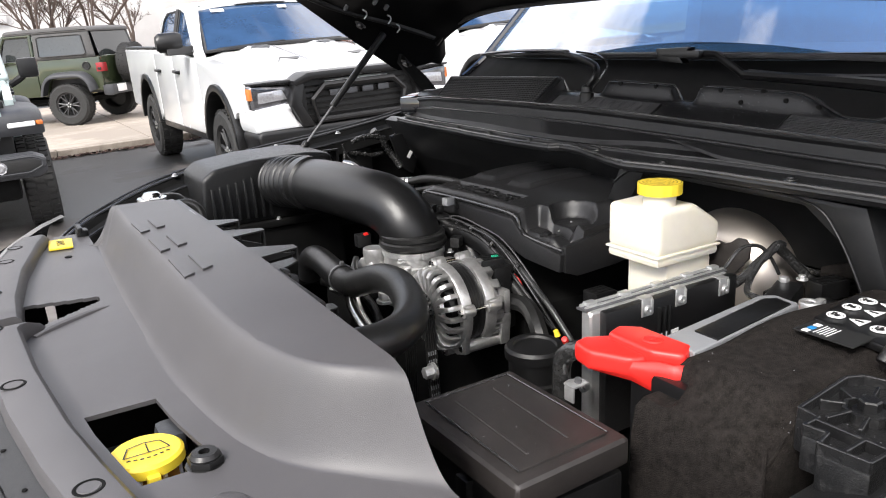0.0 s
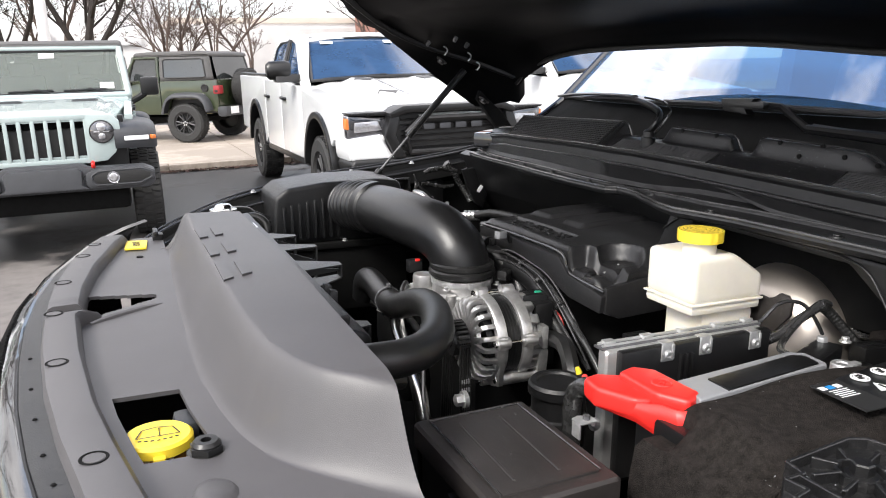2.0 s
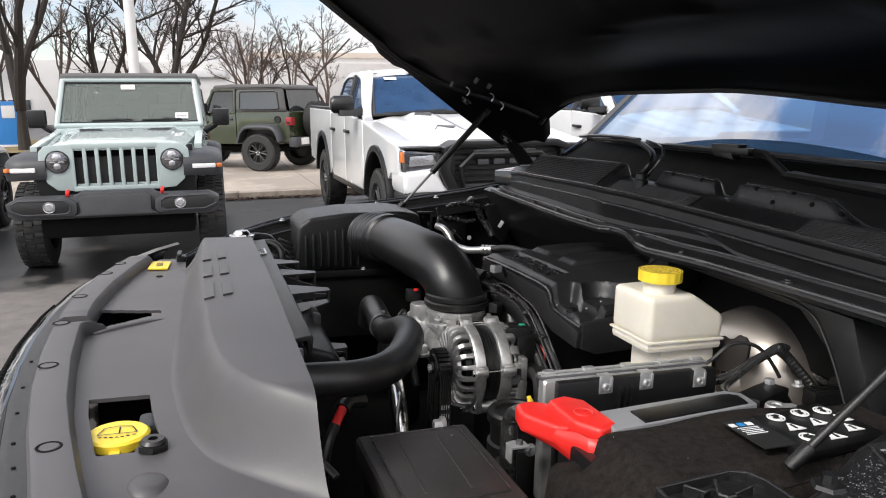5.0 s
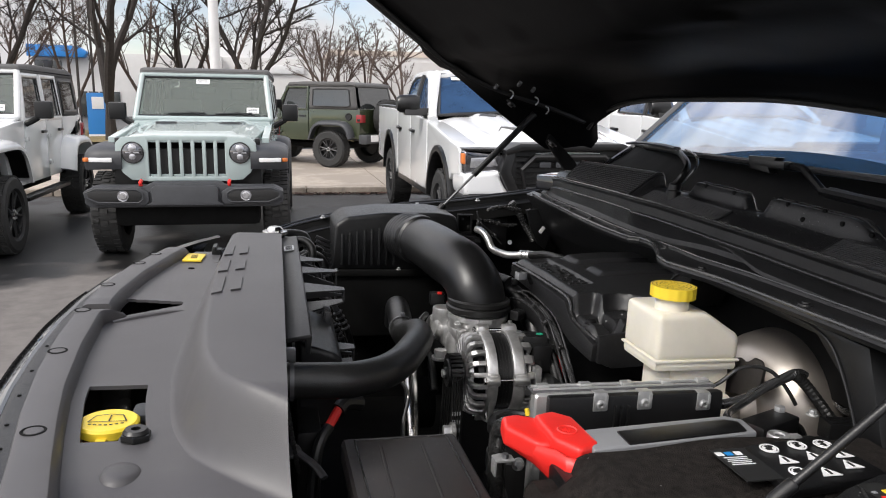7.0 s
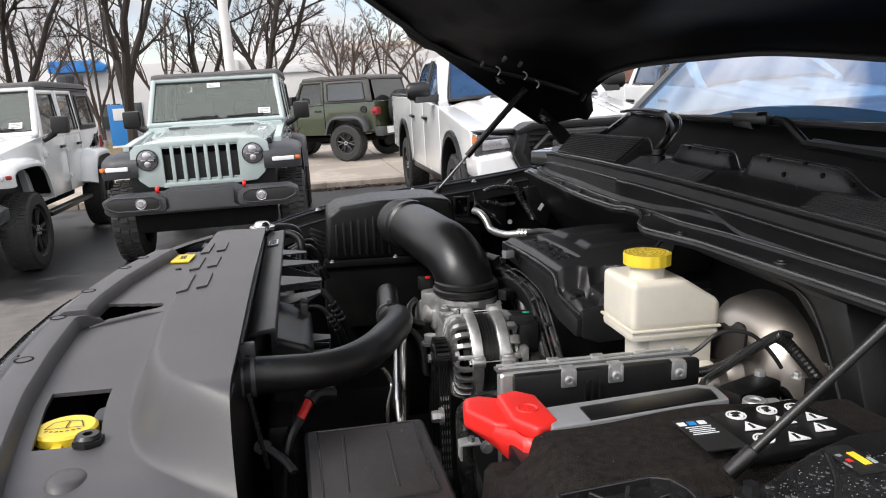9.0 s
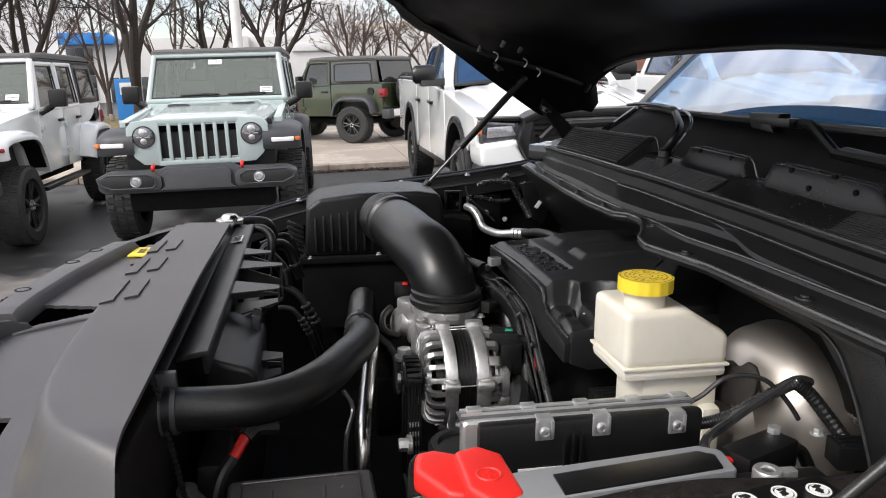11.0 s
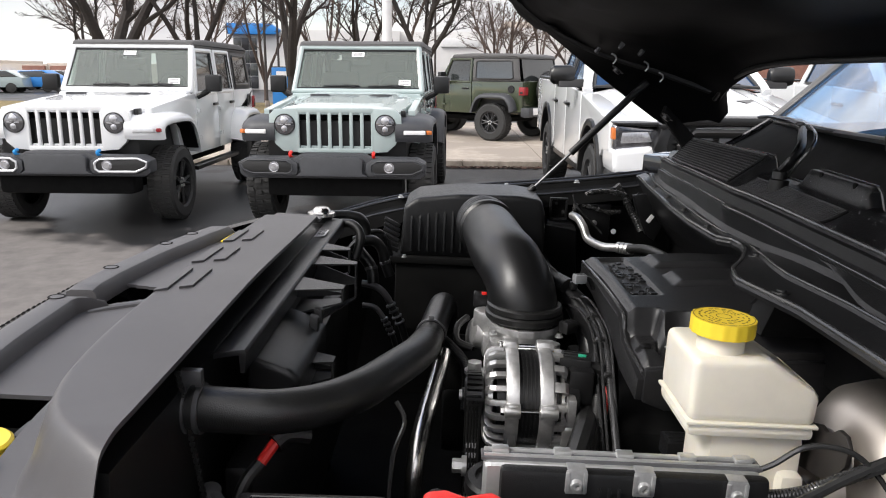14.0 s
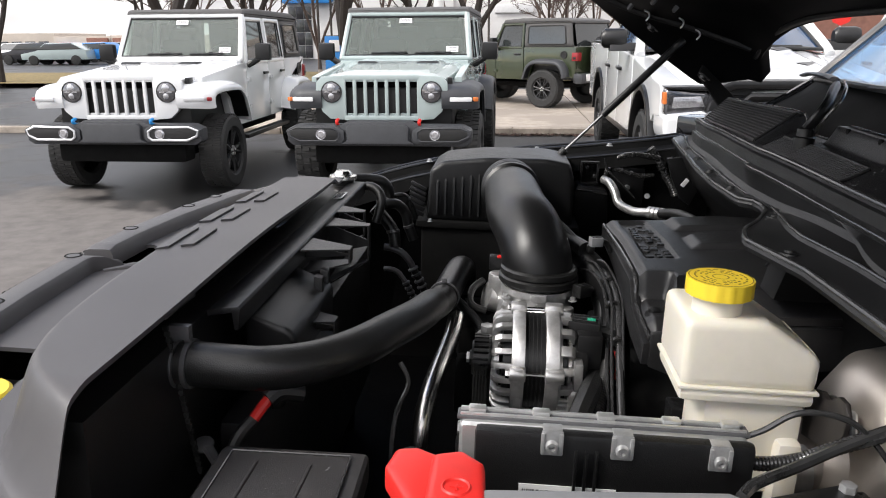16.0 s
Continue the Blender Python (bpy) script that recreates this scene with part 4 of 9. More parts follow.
# ---------------------------------------------------------------- the engine bay's things
def build_fluids():
    t = thing("brake_fluid_reservoir", (0.584, -0.620, 1.0), label="milky white brake fluid reservoir with a yellow cap", category="fluid reservoir")
    bm = NEWBM()
    # upper tank: its top falls away towards the bulkhead
    prism(bm, [(-0.078, 0.160), (0.070, 0.160), (0.071, 0.196), (0.065, 0.204), (0.012, 0.238), (0.0, 0.240), (-0.078, 0.238)], "y", -0.050, 0.068, 0.012, 4)
    part("tank", bm, M["milky"], t)
    bm = NEWBM()
    box(bm, (0.1525, 0.1225, 0.0042), (-0.004, 0.009, 0.160), 0.002)
    part("flange", bm, M["milky"], t)
    bm = NEWBM()
    box(bm, (0.1475, 0.1175, 0.018), (-0.004, 0.009, 0.151), 0.008)
    part("shoulder", bm, M["milky"], t)
    bm = NEWBM()
    box(bm, (0.112, 0.092, 0.12), (0.010, 0.006, 0.085), 0.012)
    part("lower_tank", bm, M["milky"], t)
    bm = NEWBM()
    box(bm, (0.028, 0.03, 0.10), (0.05, -0.042, 0.05), 0.009)
    part("outlet", bm, M["milky"], t)
    bm = NEWBM()
    cyl(bm, 0.027, 0.035, (-0.038, -0.012, 0.248), seg=32)
    part("neck", bm, M["milky"], t)
    bm = NEWBM()
    prof = []
    for k in range(64):
        a = 2 * math.pi * k / 64
        r = 0.0362 + (0.0005, 0.0005, 0.0001, -0.0007)[k % 4]
        prof.append((-0.038 + r * math.cos(a), -0.012 + r * math.sin(a)))
    prism(bm, prof, "z", 0.2590, 0.2775, 0.0)
    cap = part("cap", bm, M["yellow"], t, "yellow ribbed screw cap")
    bm = NEWBM()
    for r in (0.008, 0.0335):
        for k in range(40):
            a, b = 2 * math.pi * k / 40, 2 * math.pi * (k + 1) / 40
            q = [bm.verts.new((-0.038 + rr * math.cos(aa), -0.012 + rr * math.sin(aa), 0.2782)) for rr, aa in ((r, a), (r + 0.0012, a), (r + 0.0012, b), (r, b))]
            bm.faces.new(q)
    for r in (0.015, 0.0205, 0.0265):
        for k in range(22):
            if (k * 7 + int(r * 1000)) % 5 == 0:
                continue
            a, b = 2 * math.pi * k / 22, 2 * math.pi * (k + 0.7) / 22
            q = [bm.verts.new((-0.038 + rr * math.cos(aa), -0.012 + rr * math.sin(aa), 0.2782)) for rr, aa in ((r, a), (r + 0.0022, a), (r + 0.0022, b), (r, b))]
            bm.faces.new(q)
    part("print_bar", bm, M["capprint"], cap, "fine dark lettering too small to read")

    w = thing("washer_filler", (-0.305, -0.70, 1.0), label="yellow windscreen washer cap in a square opening", category="filler cap")
    bm = NEWBM()
    lathe(bm, [(0.0, 0.112), (0.036, 0.112), (0.0395, 0.109), (0.040, 0.099), (0.037, 0.097), (0.034, 0.095)], 40)
    cap = part("cap", bm, M["yellow"], w)
    bm = NEWBM()
    lathe(bm, [(0.033, 0.098), (0.033, 0.03), (0.04, -0.02)], 28)
    neck = part("neck", bm, M["fluid"], w, "amber fluid showing through the filler neck")
    for a in (200, 245, 290, 335):
        bm = NEWBM()
        box(bm, (0.005, 0.004, 0.06), (0.0335 * math.cos(radians(a)), 0.0335 * math.sin(radians(a)), 0.066), 0.001, (0, 0, a + 90), 1)
        part("rib", bm, M["milky"], neck)
    bm = NEWBM()
    box(bm, (0.014, 0.012, 0.024), (-0.001, -0.042, 0.092), 0.003)
    part("tab", bm, M["yellow"], cap)
    bm = NEWBM()
    z = 0.1135
    # a plain windscreen sign: frame, wiper line, spray dots
    pts = [(-0.024, -0.008), (0.024, -0.008), (0.017, 0.012), (0.0, 0.016), (-0.017, 0.012)]
    for a, b in zip(pts, pts[1:] + pts[:1]):
        d = Vector((b[0] - a[0], b[1] - a[1], 0)).normalized()
        s = Vector((-d.y, d.x, 0)) * 0.0009
        q = [bm.verts.new(Vector((*p, z)) + o) for p, o in ((a, s), (b, s), (b, -s), (a, -s))]
        bm.faces.new(q)
    for k in range(7):
        box(bm, (0.004, 0.0018, 0.0006), (-0.02 + k * 0.0067, -0.015 - 0.004 * math.cos((k - 3) * 0.5), z))
    for k in range(4):
        box(bm, (0.0016, 0.004, 0.0006), (0.002, -0.006 + k * 0.0055, z))
    part("sign", bm, M["blackprint"], cap)
    bm = NEWBM()
    box(bm, (0.11, 0.2, 0.14), (0.005, 0, 0.01), 0.01)
    part("well", bm, M["void"], w)
    bm = NEWBM()
    box(bm, (0.03, 0.05, 0.05), (0.035, 0.055, 0.08), 0.01)
    part("pump_neck", bm, M["flare"], w)

    n = thing("plastic_nut", (-0.258, -0.772, 1.112), label="black plastic nut standing on the radiator cover", category="fastener")
    bm = NEWBM()
    lathe(bm, [(0.0, 0.012), (0.006, 0.012), (0.006, 0.018), (0.013, 0.018), (0.016, 0.014), (0.016, 0.010)], 20)
    for k in range(1):
        cyl(bm, 0.019, 0.009, (0, 0, 0.008), seg=6, bevel=0.001)
    cyl(bm, 0.021, 0.004, (0, 0, 0.003), seg=24, bevel=0.001)
    cyl(bm, 0.015, 0.01, (0, 0, -0.002), seg=16)
    part("nut", bm, M["satin"], n)

    l = thing("latch_label", (-0.298, 0.325, 1.1185), label="yellow bonnet latch tag with dark print", category="label")
    bm = NEWBM()
    prism(bm, [(-0.026, -0.046), (0.022, -0.050), (0.028, 0.034), (-0.020, 0.044)], "z", 0.0, 0.005, 0.002)
    part("tag", bm, M["yellow"], l)
    bm = NEWBM()
    for k in range(4):
        box(bm, (0.016, 0.005, 0.0008), (0.001, -0.022 + 0.012 * k, 0.0055))
    part("print_bar", bm, M["blackprint"], l)

    h = thing("bonnet_latch", (-0.335, -0.18, 1.07), label="steel bonnet latch down in its opening", category="latch")
    bm = NEWBM()
    box(bm, (0.1, 0.13, 0.03), (0, 0, -0.03), 0.004)
    tube(bm, [(-0.03, 0.02, -0.02), (-0.02, 0.0, 0.03), (0.0, -0.01, 0.03), (0.01, -0.01, -0.02)], 0.004, 8)
    tube(bm, [(-0.035, -0.03, -0.02), (-0.03, -0.04, 0.025), (-0.02, -0.045, 0.0)], 0.004, 8)
    part("latch", bm, M["zinc"], h)

    r = thing("coolant_filler", (-0.09, 0.335, 1.19), label="bright metal radiator cap with two ears", category="filler cap")
    bm = NEWBM()
    lathe(bm, [(0.0, 0.016), (0.016, 0.015), (0.021, 0.010), (0.023, 0.004), (0.033, 0.003), (0.034, -0.004), (0.03, -0.008)], 32)
    box(bm, (0.02, 0.09, 0.006), (0, 0, 0.004), 0.002)
    part("cap", bm, M["steel"], r)
    bm = NEWBM()
    cyl(bm, 0.026, 0.1, (0, 0, -0.056), seg=24)
    box(bm, (0.08, 0.10, 0.02), (0.0, 0, -0.03), 0.005)
    part("neck", bm, M["plastic"], r)
    bm = NEWBM()
    tube(bm, [(0.03, -0.01, -0.025), (0.075, -0.015, -0.02), (0.10, -0.03, -0.045), (0.09, -0.05, -0.10)], 0.011, 12)
    part("overflow_hose", bm, M["rubber"], r)


def build_radiator():
    t = thing("radiator_shroud", label="black plastic fan shroud behind the radiator cover", category="fan shroud")
    # the long shelf behind the cover, with a foil label at its far end
    bm = NEWBM()
    prism(bm, [(-0.075, 1.176), (-0.050, 1.181), (-0.034, 1.183), (-0.031, 1.179), (-0.034, 1.150), (-0.040, 1.150), (-0.042, 1.174), (-0.075, 1.168)], "y", -0.565, 0.318, 0.0015)
    part("shelf", bm, M["enginecover"], t)
    bm = NEWBM()
    box(bm, (0.024, 0.060, 0.0012), (-0.056, 0.140, 1.1835), 0, (0, -9, 0))
    st = part("foil_label", bm, M["satin_silver"], t, "silver printed foil label")
    bm = NEWBM()
    for k in range(4):
        box(bm, (0.016, 0.003 + 0.004 * (k % 2), 0.0006), (-0.056, 0.120 + 0.013 * k, 1.1846), 0, (0, -9, 0))
    part("print_bar", bm, M["blackprint"], st)
    bm = NEWBM()
    box(bm, (0.04, 1.16, 0.60), (-0.10, -0.27, 0.87), 0.006)
    part("tank", bm, M["plastic"], t)
    bm = NEWBM()
    box(bm, (0.04, 0.9, 0.35), (-0.035, -0.15, 0.86), 0.01)
    part("shroud", bm, M["plastic"], t)
    # a rounded hump below the shelf
    bm = NEWBM()
    prism(bm, [(-0.05, 1.15), (0.012, 1.128), (0.024, 1.116), (0.022, 1.05), (0.0, 1.0), (-0.05, 1.0)], "y", -0.50, -0.265, 0.010, 3)
    part("hump", bm, M["enginecover"], t)
    # pointed webs that stand out from the shelf, each a folded wedge with an end plate
    for y, tip, zt, w, drop in ((0.03, 0.020, 1.178, 0.018, 0.05), (-0.055, 0.045, 1.171, 0.020, 0.07), (-0.236, 0.046, 1.175, 0.024, 0.024), (-0.385, 0.053, 1.103, 0.024, 0.026)):
        bm = NEWBM()
        for z0, z1 in ((zt, zt + 0.002), (zt - drop, zt - drop * 1.7)):
            q = [(-0.036, y + w * 1.9, z1), (tip, y + w * 0.5, z0), (tip, y - w * 0.5, z0), (-0.036, y - w * 1.6, z1)]
            a = [bm.verts.new(v) for v in q]
            c = [bm.verts.new((v[0], v[1], v[2] - 0.003)) for v in q]
            bm.faces.new(a)
            bm.faces.new(c)
            for j in range(4):
                bm.faces.new((a[j], a[(j + 1) % 4], c[(j + 1) % 4], c[j]))
        box(bm, (0.003, w, drop), (tip, y, zt - drop / 2))
        web = part("bracket", bm, M["enginecover"], t, smooth=0)
        bm = NEWBM()
        prism(bm, [(-0.036, zt - 0.002), (tip, zt - drop * 0.45), (tip, zt - drop * 0.6), (-0.036, zt - drop * 0.9)], "y", y - 0.0015, y + 0.0015)
        part("web", bm, M["enginecover"], web, smooth=0)
    # two upright ribs between the webs
    for y in (-0.275, -0.315):
        bm = NEWBM()
        prism(bm, [(0.004, 1.150), (0.018, 1.146), (0.016, 1.05), (0.006, 1.02), (-0.004, 1.02)], "y", y - 0.009, y + 0.009, 0.003)
        part("rib", bm, M["enginecover"], t)
    # coolant hose: out of the radiator, over a bend, then down and away to the engine
    h = thing("radiator_hose", label="thick black rubber radiator hose with spring clamps", category="hose")
    bm = NEWBM()
    way = [(-0.095, -0.645, 1.138), (-0.06, -0.645, 1.138), (-0.02, -0.643, 1.136), (0.025, -0.632, 1.132), (0.075, -0.595, 1.127), (0.118, -0.535, 1.124), (0.150, -0.46, 1.120), (0.178, -0.376, 1.111), (0.191, -0.29, 1.097), (0.190, -0.225, 1.076), (0.187, -0.175, 1.056), (0.192, -0.12, 1.043), (0.198, -0.07, 1.039)]
    tube(bm, way, 0.0272, 28, 6)
    part("hose", bm, M["rubber"], h)
    bm = NEWBM()
    tube(bm, [(0.197, -0.085, 1.040), (0.202, -0.03, 1.038), (0.210, 0.05, 1.040), (0.217, 0.12, 1.036), (0.222, 0.17, 1.015), (0.224, 0.19, 0.97)], [0.0285, 0.0285, 0.0285, 0.028], 28)
    part("hose_end", bm, M["satin"], h)
    for p, d in (((-0.080, -0.645, 1.138), (1, 0, 0)), ((-0.064, -0.645, 1.138), (1, 0, 0)), ((0.197, -0.078, 1.040), (0.05, 1, 0))):
        bm = NEWBM()
        lathe(bm, [(0.027, -0.003), (0.0305, -0.003), (0.0305, 0.003), (0.027, 0.003)], 28, p, d)
        box(bm, (0.010, 0.006, 0.010), (p[0], p[1] - 0.004, p[2] + 0.034), 0.002)
        part("clamp", bm, M["satin_grey"], h)
    bm = NEWBM()
    box(bm, (0.026, 0.012, 0.018), (-0.072, -0.652, 1.182), 0.003)
    part("clamp_buckle", bm, M["satin_grey"], h)
    bm = NEWBM()
    for k in range(26):
        q = Vector((-0.084 + 0.0012 * k, -0.664, 1.190 - 0.0074 * k))
        box(bm, (0.007, 0.004, 0.006), q, 0.001)
    tube(bm, [(-0.084, -0.664, 1.190), (-0.053, -0.664, 1.0)], 0.0022, 6, smooth=False)
    part("ratchet_strap", bm, M["rubber"], h)
    # metal coolant pipe
    p = thing("coolant_pipe", label="bare metal coolant pipe running down beside the engine", category="pipe")
    bm = NEWBM()
    tube(bm, [(0.222, -0.06, 1.0), (0.215, -0.10, 0.965), (0.192, -0.25, 0.93), (0.182, -0.32, 0.87), (0.178, -0.35, 0.7)], 0.0165, 14)
    part("pipe", bm, M["steel"], p)


def build_intake():
    t = thing("air_filter_box", label="black ribbed plastic air filter box", category="air filter")
    bm = NEWBM()
    prism(bm, [(0.085, 1.02), (0.095, 1.165), (0.13, 1.19), (0.25, 1.205), (0.42, 1.208), (0.485, 1.198), (0.50, 1.15), (0.50, 1.02)], "y", 0.625, 0.86, 0.014, 3)
    part("lid", bm, M["plastic"], t)
    for k in range(8):
        bm = NEWBM()
        x = 0.118 + k * 0.0235
        prism(bm, [(0.627, 1.035), (0.612, 1.04), (0.618, 1.13 + 0.004 * k), (0.627, 1.14 + 0.004 * k)], "x", x - 0.003, x + 0.003, 0.001, 1)
        part("rib", bm, M["plastic"], t)
    # The tray's black shade under the lid is put into its colour.
    bm = NEWBM()
    box(bm, (0.46, 0.27, 0.02), (0.29, 0.74, 1.012), 0.005)
    box(bm, (0.43, 0.25, 0.2), (0.29, 0.74, 0.90), 0.01)
    part("tray", bm, M["void"], t)
    for k in range(6):
        bm = NEWBM()
        box(bm, (0.05, 0.006, 0.012), (0.06, 0.60 + 0.012 * k, 1.05 + 0.012 * k), 0.002, (0, 25, 0))
        part("vent_fin", bm, M["plastic"], t)
    d = thing("air_intake_duct", label="thick black plastic intake elbow with a bellows collar", category="air duct")
    bm = NEWBM()

    def rad(s):
        if s < 0.26:
            return 0.0685 + 0.0055 * math.copysign(abs(math.cos(s / 0.26 * math.pi * 2 * 5.5)) ** 0.6, math.cos(s / 0.26 * math.pi * 2 * 5.5))
        if s < 0.31:
            return 0.0725
        return 0.0655 + 0.002 * math.exp(-((s - 0.9) / 0.06) ** 2)
    tube(bm, [(0.318, 0.60, 1.135), (0.318, 0.50, 1.15), (0.322, 0.38, 1.162), (0.328, 0.24, 1.17), (0.336, 0.10, 1.172), (0.353, 0.0, 1.165), (0.37, -0.055, 1.13), (0.377, -0.072, 1.07)], rad, 40, 26)
    part("elbow", bm, M["satin"], d)
    for z, r in ((1.089, 0.076), (1.104, 0.073)):
        bm = NEWBM()
        lathe(bm, [(0.06, -0.008), (r - 0.003, -0.008), (r, -0.004), (r, 0.005), (r - 0.004, 0.008), (0.06, 0.008)], 40, (0.377, -0.072, z))
        part("collar", bm, M["rubber"], d)
    bm = NEWBM()
    lathe(bm, [(0.06, -0.006), (0.0705, -0.006), (0.0705, 0.006), (0.06, 0.006)], 40, (0.377, -0.072, 1.070))
    box(bm, (0.03, 0.012, 0.014), (0.375, -0.143, 1.070), 0.002)
    part("band_clamp", bm, M["zinc"], d)
    bm = NEWBM()
    tube(bm, [(0.40, 0.10, 1.14), (0.45, 0.03, 1.13), (0.47, -0.02, 1.13)], 0.018, 12)
    box(bm, (0.014, 0.014, 0.016), (0.476, -0.030, 1.138), 0.003)
    part("side_port", bm, M["plastic"], d)
    b = thing("throttle_body", label="cast aluminium throttle body under the intake elbow", category="throttle body")
    bm = NEWBM()
    lathe(bm, [(0.0, 1.063), (0.066, 1.063), (0.068, 1.045), (0.062, 1.03), (0.072, 1.01), (0.075, 0.955), (0.0, 0.95)], 32, (0.377, -0.072, 0))
    box(bm, (0.13, 0.14, 0.02), (0.375, -0.075, 1.035), 0.006)
    tube(bm, [(0.36, -0.15, 1.04), (0.39, -0.16, 1.045), (0.41, -0.155, 1.03), (0.40, -0.15, 1.01)], 0.008, 8)
    for x, y in ((0.322, -0.135), (0.43, -0.135), (0.322, -0.02), (0.43, -0.02)):
        cyl(bm, 0.012, 0.035, (x, y, 1.035), seg=12, bevel=0.002)
    part("housing", bm, M["alu"], b)
    bm = NEWBM()
    cyl(bm, 0.03, 0.05, (0.30, -0.045, 1.03), seg=20, bevel=0.006, direction=(1, 0.3, -0.3))
    cyl(bm, 0.024, 0.06, (0.305, -0.05, 1.055), seg=20, bevel=0.006)
    box(bm, (0.05, 0.06, 0.05), (0.325, -0.06, 1.02), 0.008)
    bmesh.ops.translate(bm, verts=bm.verts, vec=(0, 0.035, -0.010))
    part("motor", bm, M["alu"], b)
    bm = NEWBM()
    box(bm, (0.034, 0.022, 0.03), (0.298, -0.012, 1.095), 0.003)
    bmesh.ops.translate(bm, verts=bm.verts, vec=(0, 0.035, -0.010))
    plug = part("plug", bm, M["plastic"], b)
    bm = NEWBM()
    box(bm, (0.011, 0.008, 0.006), (0.302, -0.022, 1.11), 0.002)
    bmesh.ops.translate(bm, verts=bm.verts, vec=(0, 0.035, -0.010))
    part("lock_tab", bm, M["red"], plug)
    bm = NEWBM()
    tube(bm, [(0.27, -0.03, 1.06), (0.25, -0.06, 1.05), (0.25, -0.09, 1.03), (0.28, -0.1, 1.02)], 0.007, 8)
    bmesh.ops.translate(bm, verts=bm.verts, vec=(0, 0.035, -0.010))
    part("cable", bm, M["rubber"], b)


def spun(bm, outline, half, angle):
    """An outline in axis and radius, half metres thick to each side, turned to an angle about the x axis."""
    vs = prism(bm, outline, "z", -half, half, 0.0013, 2)
    # x stays the axis, y is the radius, z the way round
    bmesh.ops.rotate(bm, verts=vs, cent=(0, 0, 0), matrix=Matrix.Rotation(angle, 3, "X"))


def build_alternator():
    t = thing("alternator", (0.366, -0.262, 0.998), label="bare aluminium alternator with slotted end brackets", category="alternator")
    R = 0.087
    ears = (80.6, 170.6, 260.6, 350.6)
    # front bracket: a band whose ribs fold over to the pulley face, with rounded slots between
    bm = NEWBM()
    lathe(bm, [(R * 0.86, -0.038), (R * 1.0, -0.038), (R * 1.03, -0.034), (R * 1.03, -0.017), (R * 0.86, -0.016)], 56, direction=(1, 0, 0))
    lathe(bm, [(0.022, -0.070), (R * 0.46, -0.070), (R * 0.60, -0.066), (R * 0.62, -0.058), (0.022, -0.056)], 48, direction=(1, 0, 0))
    for a in ears:
        y, z = math.cos(radians(a)), math.sin(radians(a))
        cyl(bm, 0.0125, 0.026, (-0.028, y * R * 1.03, z * R * 1.03), "x", 20, bevel=0.003)
        box(bm, (0.020, 0.030, 0.026), (-0.028, y * R * 0.97, z * R * 0.97), 0.006, (a, 0, 0))
    front = part("front_bracket", bm, M["alu"], t)
    n = 22
    for k in range(n):
        bm = NEWBM()
        spun(bm, [(-0.034, R * 1.0), (-0.056, R * 0.985), (-0.066, R * 0.93), (-0.071, R * 0.82), (-0.070, R * 0.50), (-0.061, R * 0.50), (-0.061, R * 0.80), (-0.056, R * 0.86), (-0.034, R * 0.88)], 0.0046, 2 * math.pi * k / n)
        part("fin", bm, M["alu"], front)
    # rear bracket: a band with square-cut slots and lugs
    bm = NEWBM()
    lathe(bm, [(R * 0.86, 0.017), (R * 1.03, 0.017), (R * 1.05, 0.021), (R * 1.05, 0.038), (R * 0.99, 0.043), (R * 0.86, 0.044)], 56, direction=(1, 0, 0))
    lathe(bm, [(R * 0.2, 0.060), (R * 0.78, 0.060), (R * 0.80, 0.054), (R * 0.2, 0.052)], 48, direction=(1, 0, 0))
    for a in ears:
        y, z = math.cos(radians(a)), math.sin(radians(a))
        cyl(bm, 0.0125, 0.030, (0.031, y * R * 1.03, z * R * 1.03), "x", 20, bevel=0.003)
        box(bm, (0.024, 0.030, 0.026), (0.031, y * R * 0.97, z * R * 0.97), 0.006, (a, 0, 0))
    rear = part("rear_bracket", bm, M["alu"], t)
    for k in range(16):
        bm = NEWBM()
        spun(bm, [(0.040, R * 1.02), (0.058, R * 1.0), (0.064, R * 0.93), (0.064, R * 0.62), (0.054, R * 0.62), (0.054, R * 0.86), (0.040, R * 0.88)], 0.0062 if k % 3 else 0.0085, 2 * math.pi * (k + 0.4) / 16)
        part("lug", bm, M["alu"], rear)
    bm = NEWBM()
    lathe(bm, [(0.0, -0.018), (R * 0.95, -0.018), (R * 0.95, 0.019), (0.0, 0.019)], 56, direction=(1, 0, 0))
    cyl(bm, R * 0.78, 0.104, (0, 0, 0), "x", 32)
    part("stator", bm, M["satin"], t, "dark laminated core")
    bm = NEWBM()
    for k in range(4):
        lathe(bm, [(R * 0.945, -0.0012), (R * 0.957, -0.0008), (R * 0.957, 0.0008), (R * 0.945, 0.0012)], 56, (-0.010 + 0.0066 * k, 0, 0), (1, 0, 0))
    part("lamination", bm, M["rubber"], t)
    for a in ears:
        bm = NEWBM()
        cyl(bm, 0.0036, 0.075, (0.002, math.cos(radians(a)) * R * 1.03, math.sin(radians(a)) * R * 1.03), "x", 10)
        cyl(bm, 0.0075, 0.007, (-0.044, math.cos(radians(a)) * R * 1.03, math.sin(radians(a)) * R * 1.03), "x", 6, bevel=0.001)
        part("through_bolt", bm, M["steel"], t)
    bm = NEWBM()
    box(bm, (0.042, 0.055, 0.062), (0.088, -0.020, 0.040), 0.007)
    box(bm, (0.038, 0.050, 0.055), (0.086, -0.040, -0.030), 0.007)
    cyl(bm, R * 0.72, 0.03, (0.072, 0, 0), "x", 28, bevel=0.006)
    part("end_cover", bm, M["plastic"], t)
    bm = NEWBM()
    box(bm, (0.006, 0.010, 0.018), (0.112, -0.058, -0.006), 0.002)
    part("lock_tab", bm, M["red"], t)
    bm = NEWBM()
